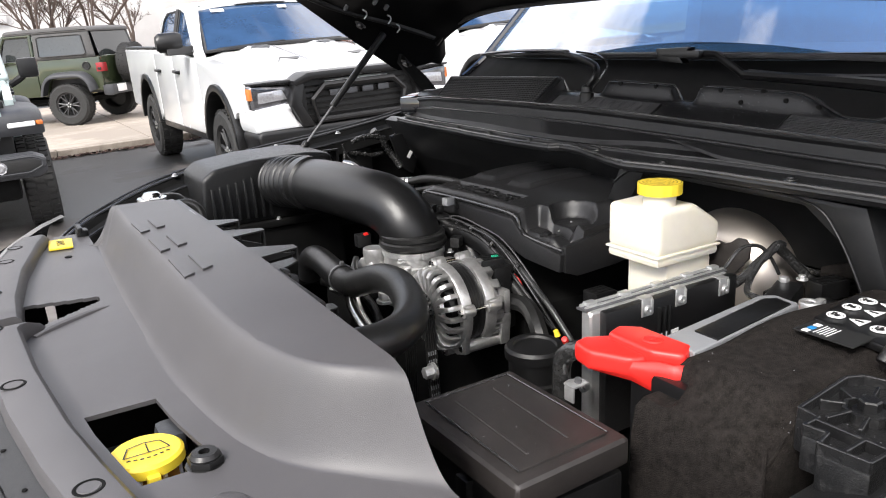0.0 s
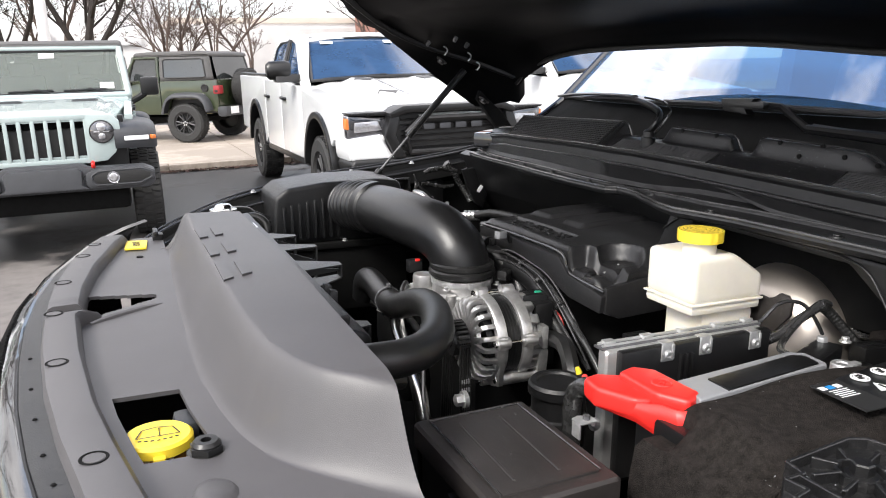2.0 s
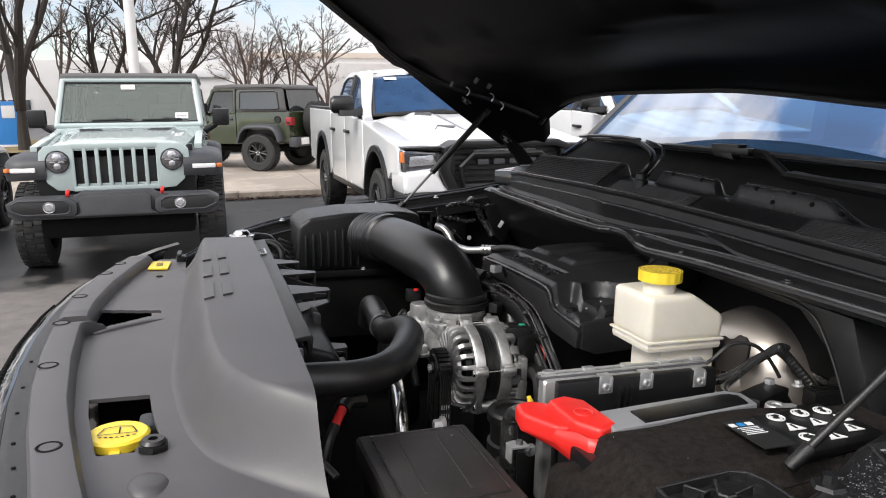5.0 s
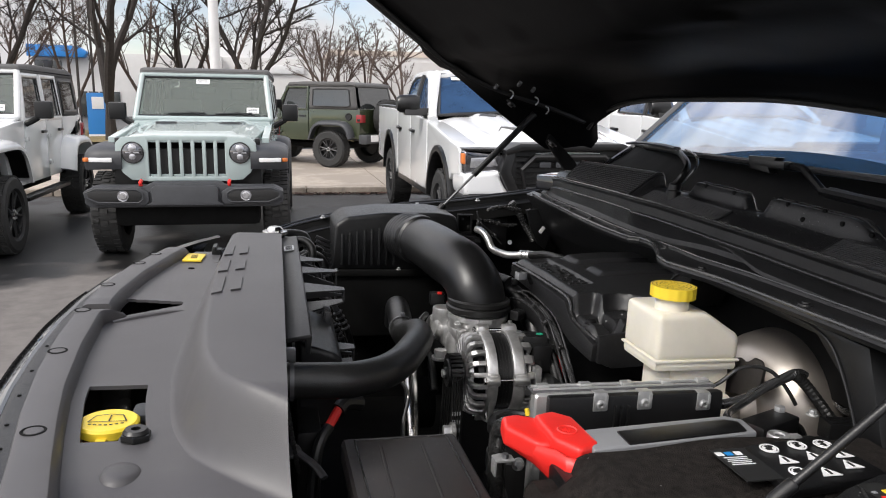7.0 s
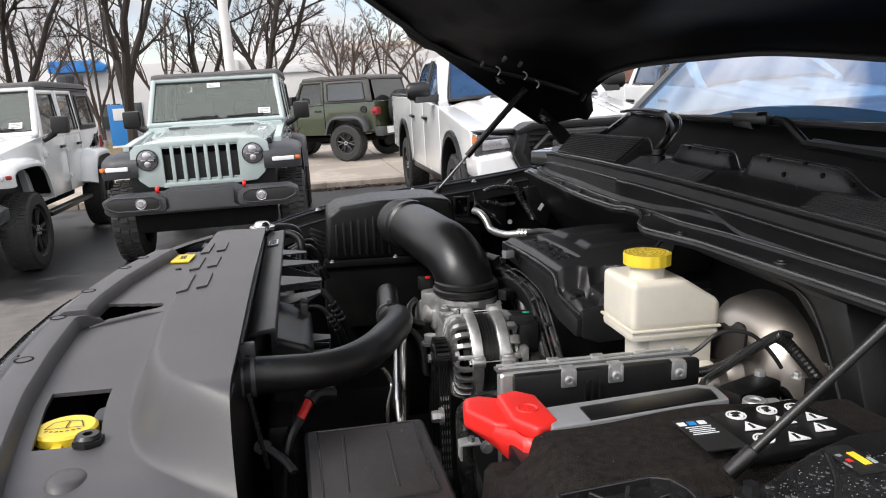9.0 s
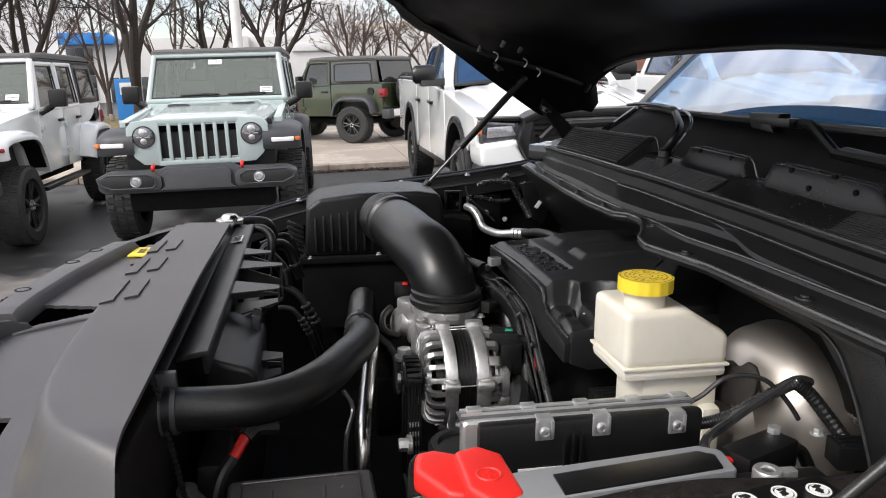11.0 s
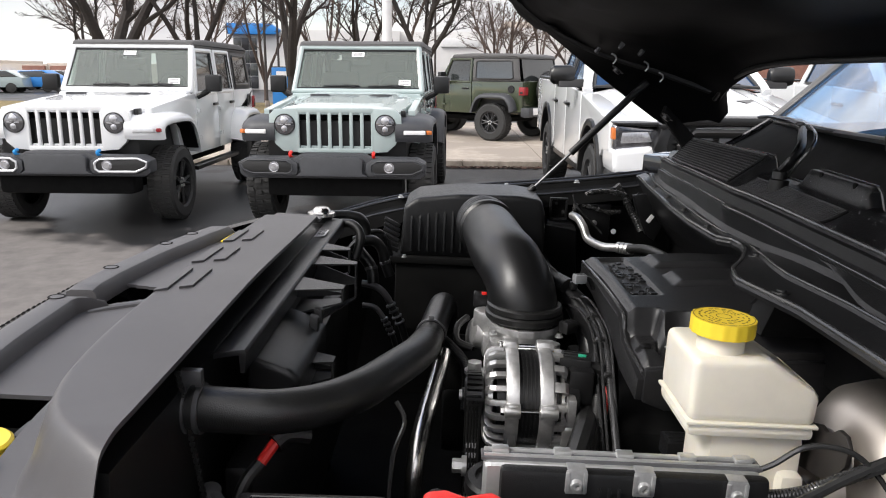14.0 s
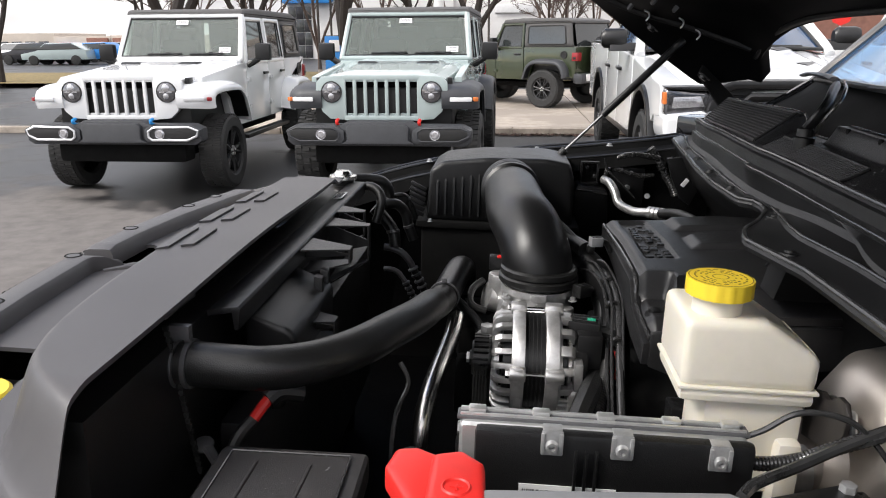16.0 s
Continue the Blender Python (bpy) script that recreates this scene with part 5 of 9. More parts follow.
    box(bm, (0.014, 0.028, 0.048), (0.069, -0.072, 0.012), 0.004)
    part("terminal", bm, M["alu"], t)
    # foot: a tube between two ribbed ears, below the near side
    bm = NEWBM()
    cyl(bm, 0.0135, 0.098, (0.028, -0.062, -0.071), "x", 20, bevel=0.003)
    for x, l in ((-0.026, 0.012), (0.066, 0.022)):
        prism(bm, [(-0.078, -0.080), (-0.046, -0.090), (0.0, -0.078), (-0.02, -0.045), (-0.083, -0.012), (-0.086, -0.02)], "x", x - l / 2, x + l / 2, 0.003)
    part("foot", bm, M["alu"], t)
    bm = NEWBM()
    cyl(bm, 0.009, 0.012, (-0.027, -0.062, -0.071), "x", 6, bevel=0.0015)
    part("foot_bolt", bm, M["steel"], t)
    for k in range(4):
        bm = NEWBM()
        box(bm, (0.022, 0.008, 0.004), (0.046, -0.080 + 0.004 * k, -0.030 - 0.011 * k), 0.001)
        part("rib", bm, M["alu"], t)
    # pulley and belt
    b = thing("drive_belt", label="black ribbed drive belt with pale print round its pulleys", category="belt")
    py, pz, px = -0.262, 0.998, 0.262
    bm = NEWBM()
    lathe(bm, [(0.0, -0.004), (0.012, -0.004), (0.013, 0.0), (0.028, 0.0), (0.030, 0.004), (0.030, 0.026), (0.034, 0.028), (0.034, 0.032), (0.0, 0.032)], 28, (px, py, pz), (1, 0, 0))
    part("pulley", bm, M["plastic"], b)
    bm = NEWBM()
    lathe(bm, [(0.0, 0.004), (0.007, 0.004), (0.009, 0.0), (0.009, -0.006), (0.0, -0.006)], 6, (px - 0.003, py, pz), (1, 0, 0))
    part("pulley_nut", bm, M["zinc"], b)
    bm = NEWBM()
    lathe(bm, [(0.0, 0.0), (0.06, 0.0), (0.062, 0.004), (0.054, 0.006), (0.054, 0.026), (0.062, 0.028), (0.0, 0.03)], 32, (px, py - 0.01, 0.74), (1, 0, 0))
    part("pulley", bm, M["plastic"], b)
    bm = NEWBM()
    for sgn in (-1, 1):
        for k in range(5):
            box(bm, (0.0042, 0.005, 0.27), (px + 0.006 + 0.005 * k, py + sgn * 0.046, pz - 0.125), 0.0012, (sgn * 3, 0, 0), 1)
    for k in range(14):
        a = math.pi * k / 13
        box(bm, (0.025, 0.006, 0.012), (px + 0.016, py + math.cos(a) * 0.036, pz + math.sin(a) * 0.036), 0, (math.degrees(a) + 90, 0, 0))
    part("belt", bm, M["rubber"], b)
    bm = NEWBM()
    for k in range(9):
        for j in range(4):
            box(bm, (0.0022, 0.0006, 0.009), (px + 0.0065 + 0.005 * j, py - 0.0495 - 0.0009 * k, pz - 0.07 - 0.018 * k), 0, (-3, 0, 0))
    part("print_bar", bm, M["grey"], b, "pale printed marks")


def build_engine():
    t = thing("engine_cover", label="black plastic engine cover with ribs and a scooped bolt well", category="engine cover")
    bm = NEWBM()

    def f(u, v):
        x = 0.528 + 0.36 * u
        y = -0.41 + 0.53 * v
        z = 1.172 + 0.014 * sm(u * 1.5)
        z -= 0.016 * (1 - sm((0.12 - y) / 0.05))
        z -= 0.010 * (1 - sm(u * 0.36 / 0.012))
        # the near corner falls away to the bolt
        z -= 0.045 * sm((-0.268 - y) / 0.014) * (1 - sm((x - 0.568) / 0.014))
        r = math.hypot((x - 0.605) / 0.05, (y + 0.345) / 0.055)
        z -= 0.034 * sm((1.0 - r) / 0.28)
        # the flat tray with raised marks, and the long ribs behind it
        z -= 0.007 * sm((0.075 - y) / 0.012) * sm((y + 0.20) / 0.012) * sm((x - 0.548) / 0.008) * sm((0.608 - x) / 0.008)
        for c in (0.02, -0.11):
            z += 0.010 * sm((0.045 - abs(y - c)) / 0.012) * sm((x - 0.635) / 0.02)
        z -= 0.03 * sm((-0.36 - y) / 0.05)
        return (x - 0.012 * sm((y + 0.1) / 0.2), y, z)
    sheet(bm, f, steps(0, 1, 110), steps(0, 1, 150), 0.012)
    shell = part("shell", bm, M["enginecover"], t)
    bm = NEWBM()
    prism(bm, [(0.10, 1.150), (0.13, 1.12), (-0.02, 1.118), (-0.17, 1.105), (-0.25, 1.085), (-0.30, 1.072), (-0.41, 1.068), (-0.415, 1.105), (-0.29, 1.120), (-0.255, 1.150)], "x", 0.515, 0.532, 0.004)
    prism(bm, [(0.525, 1.12), (0.525, 1.068), (0.56, 1.055), (0.66, 1.06), (0.86, 1.09), (0.88, 1.15), (0.62, 1.135)], "y", -0.418, -0.404, 0.004)
    part("skirt", bm, M["enginecover"], t)
    # A bead added to draw the highlight along the cover's edge.
    bm = NEWBM()
    tube(bm, [(0.517, 0.11, 1.153), (0.518, 0.0, 1.158), (0.522, -0.12, 1.159), (0.524, -0.25, 1.156), (0.524, -0.275, 1.13), (0.524, -0.30, 1.118), (0.524, -0.41, 1.112)], 0.0035, 8)
    part("highlight_bead", bm, M["edge"], t)
    rnd = random.Random(31)
    for k in range(15):
        for j in range(3):
            if rnd.random() < 0.25:
                continue
            bm = NEWBM()
            y = 0.06 - 0.0165 * k
            box(bm, (0.009 + 0.006 * rnd.random(), 0.007 + 0.006 * rnd.random(), 0.005), (0.561 + 0.017 * j, y, f((0.561 + 0.017 * j - 0.528) / 0.36, (y + 0.41) / 0.53)[2] + 0.001), 0.001, (0, 0, rnd.uniform(-40, 40)), 1)
            part("raised_mark", bm, M["satin"], shell)
    bm = NEWBM()
    lathe(bm, [(0.0, 0.012), (0.006, 0.012), (0.011, 0.009), (0.011, 0.003), (0.016, 0.002), (0.017, -0.003)], 6, (0.545, -0.336, 1.122))
    part("bolt", bm, M["plastic"], t)
    bm = NEWBM()
    tube(bm, [(0.575, -0.336, 1.128), (0.598, -0.338, 1.134), (0.612, -0.335, 1.142)], 0.0022, 6)
    part("clip", bm, M["zinc"], t)
    bm = NEWBM()
    box(bm, (0.10, 0.03, 0.03), (0.60, 0.17, 1.12), 0.004)
    for k in range(5):
        box(bm, (0.012, 0.006, 0.024), (0.562 + 0.019 * k, 0.153, 1.122), 0.001)
    part("coil_pack", bm, M["flare"], t)
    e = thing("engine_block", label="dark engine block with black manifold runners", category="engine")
    # Block and front housing have the bay's shade painted into their base colour.
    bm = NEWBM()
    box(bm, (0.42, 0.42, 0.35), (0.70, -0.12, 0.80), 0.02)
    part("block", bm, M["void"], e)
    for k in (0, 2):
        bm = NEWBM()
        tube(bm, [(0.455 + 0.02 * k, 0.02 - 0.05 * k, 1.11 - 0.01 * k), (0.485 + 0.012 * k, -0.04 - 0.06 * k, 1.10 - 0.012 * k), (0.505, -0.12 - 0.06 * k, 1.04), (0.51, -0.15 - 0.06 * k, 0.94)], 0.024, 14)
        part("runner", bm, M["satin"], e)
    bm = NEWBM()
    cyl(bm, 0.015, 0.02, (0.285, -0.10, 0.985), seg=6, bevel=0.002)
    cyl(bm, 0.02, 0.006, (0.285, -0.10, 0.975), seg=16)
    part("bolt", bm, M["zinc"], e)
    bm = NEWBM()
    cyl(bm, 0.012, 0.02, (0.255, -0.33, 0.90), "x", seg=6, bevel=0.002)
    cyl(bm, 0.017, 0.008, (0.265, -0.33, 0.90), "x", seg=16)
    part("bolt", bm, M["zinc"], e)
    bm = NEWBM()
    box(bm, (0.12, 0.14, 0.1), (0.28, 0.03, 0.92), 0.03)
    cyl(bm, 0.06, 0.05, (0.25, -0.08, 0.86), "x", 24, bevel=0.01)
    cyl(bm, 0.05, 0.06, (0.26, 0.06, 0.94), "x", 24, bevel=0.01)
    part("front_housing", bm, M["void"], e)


def build_electrics():
    p = thing("engine_control_module", (0.41, -0.76, 1.06), label="black engine control module in a bright finned metal case", category="control module")
    bm = NEWBM()
    box(bm, (0.285, 0.022, 0.19), (0.0, -0.002, 0.0), 0.008, seg=3)
    part("case", bm, M["case_metal"], p)
    bm = NEWBM()
    box(bm, (0.29, 0.020, 0.004), (0, 0.004, 0.0955), 0.0015)
    part("rim_seal", bm, M["satin_grey"], p)
    bm = NEWBM()
    box(bm, (0.284, 0.004, 0.005), (0, 0.010, 0.0985), 0.0015)
    box(bm, (0.284, 0.003, 0.004), (0, -0.001, 0.098), 0.001)
    for x in (-0.125, -0.06, 0.005, 0.07, 0.128):
        box(bm, (0.018, 0.012, 0.006), (x, 0.008, 0.1), 0.002)
    part("rim", bm, M["case_metal"], p)
    bm = NEWBM()
    box(bm, (0.272, 0.016, 0.192), (0.010, -0.018, -0.001), 0.006)
    lid = part("cover", bm, M["plastic"], p)
    for x in (-0.026, -0.016, -0.006):
        bm = NEWBM()
        box(bm, (0.003, 0.009, 0.05), (x, -0.027, 0.055), 0.001)
        part("rib", bm, M["plastic"], lid)
    bm = NEWBM()
    box(bm, (0.055, 0.002, 0.03), (0.058, -0.0268, 0.014), 0.001)
    part("plate", bm, M["satin_grey"], lid)
    for x in (-0.05, 0.018, 0.112):
        bm = NEWBM()
        low = 0.005 if x > 0.1 else 0.0
        box(bm, (0.021, 0.002, 0.026), (x, -0.0272, 0.086 - low), 0.0008)
        box(bm, (0.004, 0.003, 0.022), (x - 0.009, -0.0282, 0.086 - low), 0.0008)
        box(bm, (0.004, 0.003, 0.022), (x + 0.009, -0.0282, 0.086 - low), 0.0008)
        box(bm, (0.019, 0.014, 0.002), (x, -0.021, 0.0995 - low), 0.0008)
        lathe(bm, [(0.002, 0.001), (0.003, 0.0045), (0.0055, 0.0045), (0.007, 0.0)], 14, (x, -0.0282, 0.083 - low), (0, -1, 0))
        part("clip", bm, M["zinc"], p, "bright sprung clip with a rivet")
    bm = NEWBM()
    box(bm, (0.096, 0.001, 0.05), (-0.032, -0.0272, 0.014))
    st = part("sticker", bm, M["white"], p, "white bar code sticker")
    bm = NEWBM()
    rnd = random.Random(4)
    x = -0.076
    while x < -0.020:
        w = rnd.choice((0.0008, 0.0012, 0.002))
        box(bm, (w, 0.0006, 0.007), (x, -0.0280, 0.030))
        x += w + rnd.choice((0.0008, 0.0014))
    for k, w in enumerate((0.07, 0.085, 0.06, 0.04)):
        box(bm, (w, 0.0006, 0.003), (-0.038 + 0.003 * k, -0.0280, 0.019 - 0.007 * k))
    part("print_bar", bm, M["blackprint"], st)
    cu = bpy.data.curves.new("serial", "FONT")
    cu.body, cu.size, cu.extrude = "5219590", 0.0085, 0.0002
    tmp = bpy.data.objects.new("serial", cu)
    scene.collection.objects.link(tmp)
    me = bpy.data.meshes.new_from_object(tmp.evaluated_get(bpy.context.evaluated_depsgraph_get()))
    bpy.data.objects.remove(tmp)
    me.materials.append(M["blackprint"])
    ob = new("number_print", me)
    ob.parent = st
    ob.matrix_basis = pose(-0.0175, -0.0282, 0.0265, 90, 0, 0)

    f = thing("fuse_box", (0.1, -0.825, 1.0), label="dark brown-black plastic fuse box with a flat lid", category="fuse box")
    bm = NEWBM()
    prism(bm, [(-0.098, 0.100), (0.068, 0.104), (0.072, -0.122), (-0.094, -0.128)], "z", 0.045, 0.082, 0.010, 3)
    prism(bm, [(-0.080, 0.082), (0.050, 0.086), (0.053, -0.103), (-0.077, -0.108)], "z", 0.08, 0.0855, 0.003)
    lid = part("lid", bm, M["brown"], f)
    for x in (-0.036, 0.022):
        bm = NEWBM()
        box(bm, (0.004, 0.15, 0.0022), (x - 0.012, -0.012, 0.0858), 0.001, (0, 0, -1), 1)
        part("crease", bm, M["brown"], lid)
    for pts in ([(-0.080, 0.082), (0.050, 0.086)], [(0.050, 0.086), (0.053, -0.103)], [(-0.080, 0.082), (-0.077, -0.108)]):
        bm = NEWBM()
        tube(bm, [(*p, 0.0857) for p in pts], 0.0012, 6, smooth=False)
        part("edge_line", bm, M["edge"], lid)
    bm = NEWBM()
    box(bm, (0.15, 0.215, 0.18), (-0.012, -0.012, -0.05), 0.006)
    part("base", bm, M["plastic"], f)
    for y in (-0.02, -0.09):
        bm = NEWBM()
        box(bm, (0.014, 0.024, 0.035), (-0.089, y, 0.02), 0.003)
        part("catch", bm, M["plastic"], f)

    b = thing("battery", (0.42, -0.99, 0.95), label="car battery in a black felt sleeve with a grey handle", category="battery")
    bm = NEWBM()
    box(bm, (0.40, 0.17, 0.175), (0.02, 0.03, 0.0875), 0.006)
    part("case", bm, M["satin"], b)
    # the sleeve is lower round the terminal, then humps over the battery's top
    bm = NEWBM()

    def top_z(x, y):
        full = 0.203 + 0.004 * math.sin(21 * x + 9 * y) + 0.003 * math.sin(34 * y - 11 * x)
        full -= 0.045 * (1 - sm((x + 0.205) / 0.075)) ** 1.5
        full -= 0.020 * (1 - sm((y + 0.094) / 0.03)) + 0.012 * sm((y - 0.045) / 0.03)
        low = 0.158
        step = sm((-0.160 - x) / 0.012) * sm((y - 0.026) / 0.010)
        return full + (low - full) * step
    us, vs = steps(-0.205, 0.245, 60), steps(-0.094, 0.068, 28)
    grid = [[bm.verts.new((x, y, top_z(x, y))) for y in vs] for x in us]
    for i in range(60):
        for j in range(28):
            bm.faces.new((grid[i][j], grid[i + 1][j], grid[i + 1][j + 1], grid[i][j + 1]))
    rim = [grid[i][0] for i in range(61)] + [grid[60][j] for j in range(1, 29)] + [grid[i][28] for i in range(59, -1, -1)] + [grid[0][j] for j in range(27, 0, -1)]
    prev = rim
    for drop, grow in ((0.012, 0.006), (0.05, 0.009), (0.11, 0.010), (None, 0.008)):
        ring = []
        for v in rim:
            sx = grow if v.co.x > 0.244 else -grow if v.co.x < -0.204 else 0.0
            sy = grow if v.co.y > 0.067 else -grow if v.co.y < -0.093 else 0.0
            z = 0.0 if drop is None else max(0.02, v.co.z - drop)
            ring.append(bm.verts.new((v.co.x + sx, v.co.y + sy, z)))
        for k in range(len(rim)):
            bm.faces.new((prev[k], prev[(k + 1) % len(rim)], ring[(k + 1) % len(rim)], ring[k]))
        prev = ring
    sleeve = part("felt_sleeve", bm, M["felt"], b, "fuzzy black felt sleeve", smooth=60)
    bm = NEWBM()
    tube(bm, [(-0.200, -0.092, 0.165), (-0.214, -0.102, 0.12), (-0.214, -0.102, 0.02)], 0.0022, 6)
    tube(bm, [(x, -0.093, top_z(x, -0.093) + 0.001) for x in steps(-0.2, 0.05, 16)], 0.0018, 6)
    part("seam", bm, M["felt"], sleeve)
    bm = NEWBM()
    prism(bm, [(-0.135, 0.055), (0.105, 0.080), (0.11, 0.12), (0.09, 0.134), (-0.125, 0.112)], "z", 0.185, 0.2, 0.004, 3)
    handle = part("handle", bm, M["grey"], b)
    bm = NEWBM()
    prism(bm, [(-0.085, 0.062), (0.09, 0.082), (0.095, 0.108), (0.08, 0.118), (-0.085, 0.098)], "z", 0.199, 0.2022, 0.001)
    part("recess", bm, M["satin"], handle, "dark glossy recess")
    bm = NEWBM()
    prism(bm, [(0.040, 0.018), (0.160, 0.034), (0.168, -0.070), (0.020, -0.090)], "z", 0.203, 0.2140, 0.003)
    lab = part("warning_label", bm, M["satin"], b, "black label with white warning signs")
    z = 0.2155
    rnd = random.Random(2)
    for k, (x, y) in enumerate(((0.064, 0.003), (0.105, 0.007), (0.140, 0.006), (0.064, -0.027), (0.105, -0.022), (0.143, -0.021), (0.060, -0.055), (0.094, -0.060), (0.134, -0.047))):
        bm = NEWBM()
        if k in (0, 1, 2, 6):
            lathe(bm, [(0.0094, 0.0), (0.0094, 0.0012), (0.0112, 0.0012), (0.0112, 0.0)], 24, (x, y, z))
            lathe(bm, [(0.0, 0.0010), (0.0080, 0.0010), (0.0080, 0.0)], 24, (x, y, z))
            part("sign", bm, M["white"], lab)
            bm = NEWBM()
            box(bm, (0.006, 0.006, 0.0008), (x - 0.001, y - 0.002, z + 0.0014), 0, (0, 0, 20 * k))
            box(bm, (0.014, 0.003, 0.0008), (x, y, z + 0.0016), 0, (0, 0, 30 + 25 * k))
            box(bm, (0.009, 0.0025, 0.0008), (x, y + 0.004, z + 0.0018), 0, (0, 0, 10))
            part("sign_mark", bm, M["blackprint"], lab)
        else:
            h = 0.0125
            prism(bm, [(x - h, y - h * 0.6), (x + h, y - h * 0.6), (x, y + h)], "z", z, z + 0.0012)
            part("sign", bm, M["white"], lab)
            bm = NEWBM()
            box(bm, (0.003, 0.011, 0.0008), (x, y, z + 0.0016), 0, (0, 0, 0))
            part("sign_mark", bm, M["blackprint"], lab)
    bm = NEWBM()
    box(bm, (0.046, 0.075, 0.0015), (0.013, -0.026, 0.2135))
    wl = part("maker_label", bm, M["blackprint"], b, "printed label seen through a gap in the sleeve")
    for k, (x, m) in enumerate(((-0.005, "white"), (0.007, "blue"), (0.019, "white"))):
        bm = NEWBM()
        box(bm, (0.0085, 0.008, 0.0008), (x, -0.002, 0.2150))
        part("patch", bm, M[m], wl)
    bm = NEWBM()
    for k in range(5):
        box(bm, (0.03 - 0.004 * (k % 2), 0.0011, 0.0006), (0.01, -0.011 - 0.0042 * k, 0.2149))
    part("print_bar", bm, M["white"], wl)

    r = thing("battery_terminal_cover", (0.25, -0.87, 1.13), label="bright red plastic battery terminal cover", category="terminal cover")
    bm = NEWBM()
    # a long snout over the cable, then a raised box over the post with a skirt that hangs to a point
    prism(bm, [(-0.042, 0.064), (-0.020, 0.070), (0.010, 0.052), (0.018, 0.020), (-0.002, -0.028), (-0.022, -0.020), (-0.048, 0.030)], "z", -0.016, 0.012, 0.009, 4)
    prism(bm, [(-0.004, 0.042), (0.024, 0.052), (0.046, 0.030), (0.050, -0.050), (0.018, -0.066), (-0.004, -0.030)], "z", -0.004, 0.022, 0.008, 4)
    cover = part("cover", bm, M["red"], r)
    bm = NEWBM()
    rows = []
    for k, (x, y, drop) in enumerate(((-0.042, 0.030, 0.016), (-0.022, -0.020, 0.018), (-0.006, -0.048, 0.030), (0.000, -0.068, 0.052), (0.012, -0.076, 0.046), (0.034, -0.070, 0.022), (0.052, -0.052, 0.006))):
        rows.append([bm.verts.new((x * 0.94, y * 0.94, 0.006 if k < 2 else 0.012)), bm.verts.new((x, y, -0.004)), bm.verts.new((x, y, -drop))])
    for a, c in zip(rows, rows[1:]):
        for j in range(2):
            bm.faces.new((a[j], a[j + 1], c[j + 1], c[j]))
    sk = part("skirt", bm, M["red"], cover)
    sol = sk.modifiers.new("thickness", "SOLIDIFY")
    sol.thickness, sol.offset = 0.004, -1
    bm = NEWBM()
    lathe(bm, [(0.0105, 0.0), (0.012, 0.0014), (0.0135, 0.0)], 28, (0.022, -0.012, 0.0222))
    box(bm, (0.012, 0.0022, 0.0012), (0.022, -0.012, 0.0225))
    box(bm, (0.0022, 0.012, 0.0012), (0.022, -0.012, 0.0226))
    part("plus_sign", bm, M["red"], cover)
    bm = NEWBM()
    tube(bm, [(-0.02, 0.055, -0.004), (-0.03, 0.085, -0.015), (-0.032, 0.10, -0.05), (-0.028, 0.10, -0.18)], 0.013, 12)
    part("cable", bm, M["loomtape"], r)
    bm = NEWBM()
    lathe(bm, [(0.0, 0.012), (0.007, 0.012), (0.008, 0.0)], 16, (0.035, -0.068, -0.006))
    box(bm, (0.03, 0.012, 0.010), (0.030, -0.066, -0.014), 0.002)
    part("post_clamp", bm, M["case_metal"], r)
    tw = thing("twist_cap", (0.300, -0.676, 1.077), label="small yellow connector with a red stop beside the terminal", category="connector")
    bm = NEWBM()
    lathe(bm, [(0.0, 0.011), (0.0035, 0.010), (0.005, 0.0)], 14, (0, 0.012, 0), (-0.3, 0.2, 1))
    part("plug", bm, M["yellow"], tw)
    bm = NEWBM()
    lathe(bm, [(0.0, 0.008), (0.0045, 0.007), (0.0055, 0.0)], 14, (0.0, -0.006, -0.002), (-0.5, -0.3, 0.6))
    part("stop", bm, M["red"], tw)

    h = thing("battery_hold_down", (0.278, -1.150, 1.150), label="dusty black ribbed plastic battery tray edge with a bolt", category="bracket")
    h.matrix_basis = pose(0.282, -1.146, 1.153, 0, 0, 3)
    bm = NEWBM()
    outline = [(-0.050, 0.044), (0.048, 0.050), (0.066, 0.040), (0.072, 0.018), (0.070, -0.020), (0.054, -0.046), (-0.060, -0.052), (-0.095, -0.050), (-0.098, -0.004), (-0.076, 0.0), (-0.078, 0.022), (-0.054, 0.022)]
    prism(bm, outline, "z", -0.03, 0.006, 0.003)
    tray = part("tray", bm, M["dusty"], h)
    inner = [(x * 0.96, y * 0.95) for x, y in outline]
    bars = [((-0.094, -0.025), (-0.060, -0.026)), ((-0.060, -0.050), (-0.058, 0.020))]
    for k in range(8):
        a = 2 * math.pi * (k + 0.5) / 8
        bars.append(((0.021 * math.cos(a), 0.021 * math.sin(a)), (0.050 * math.cos(a), 0.040 * math.sin(a))))
    for a, c in bars + list(zip(inner, inner[1:] + inner[:1])):
        bm = NEWBM()
        d = Vector((c[0] - a[0], c[1] - a[1], 0)).normalized()
        w = Vector((-d.y, d.x, 0)) * 0.0021
        prism(bm, [(a[0] + w.x - d.x * 0.001, a[1] + w.y - d.y * 0.001), (c[0] + w.x + d.x * 0.001, c[1] + w.y + d.y * 0.001), (c[0] - w.x + d.x * 0.001, c[1] - w.y + d.y * 0.001), (a[0] - w.x - d.x * 0.001, a[1] - w.y - d.y * 0.001)], "z", 0.004, 0.017, 0.0008, 1)
        part("rib", bm, M["dusty"], tray)
    bm = NEWBM()
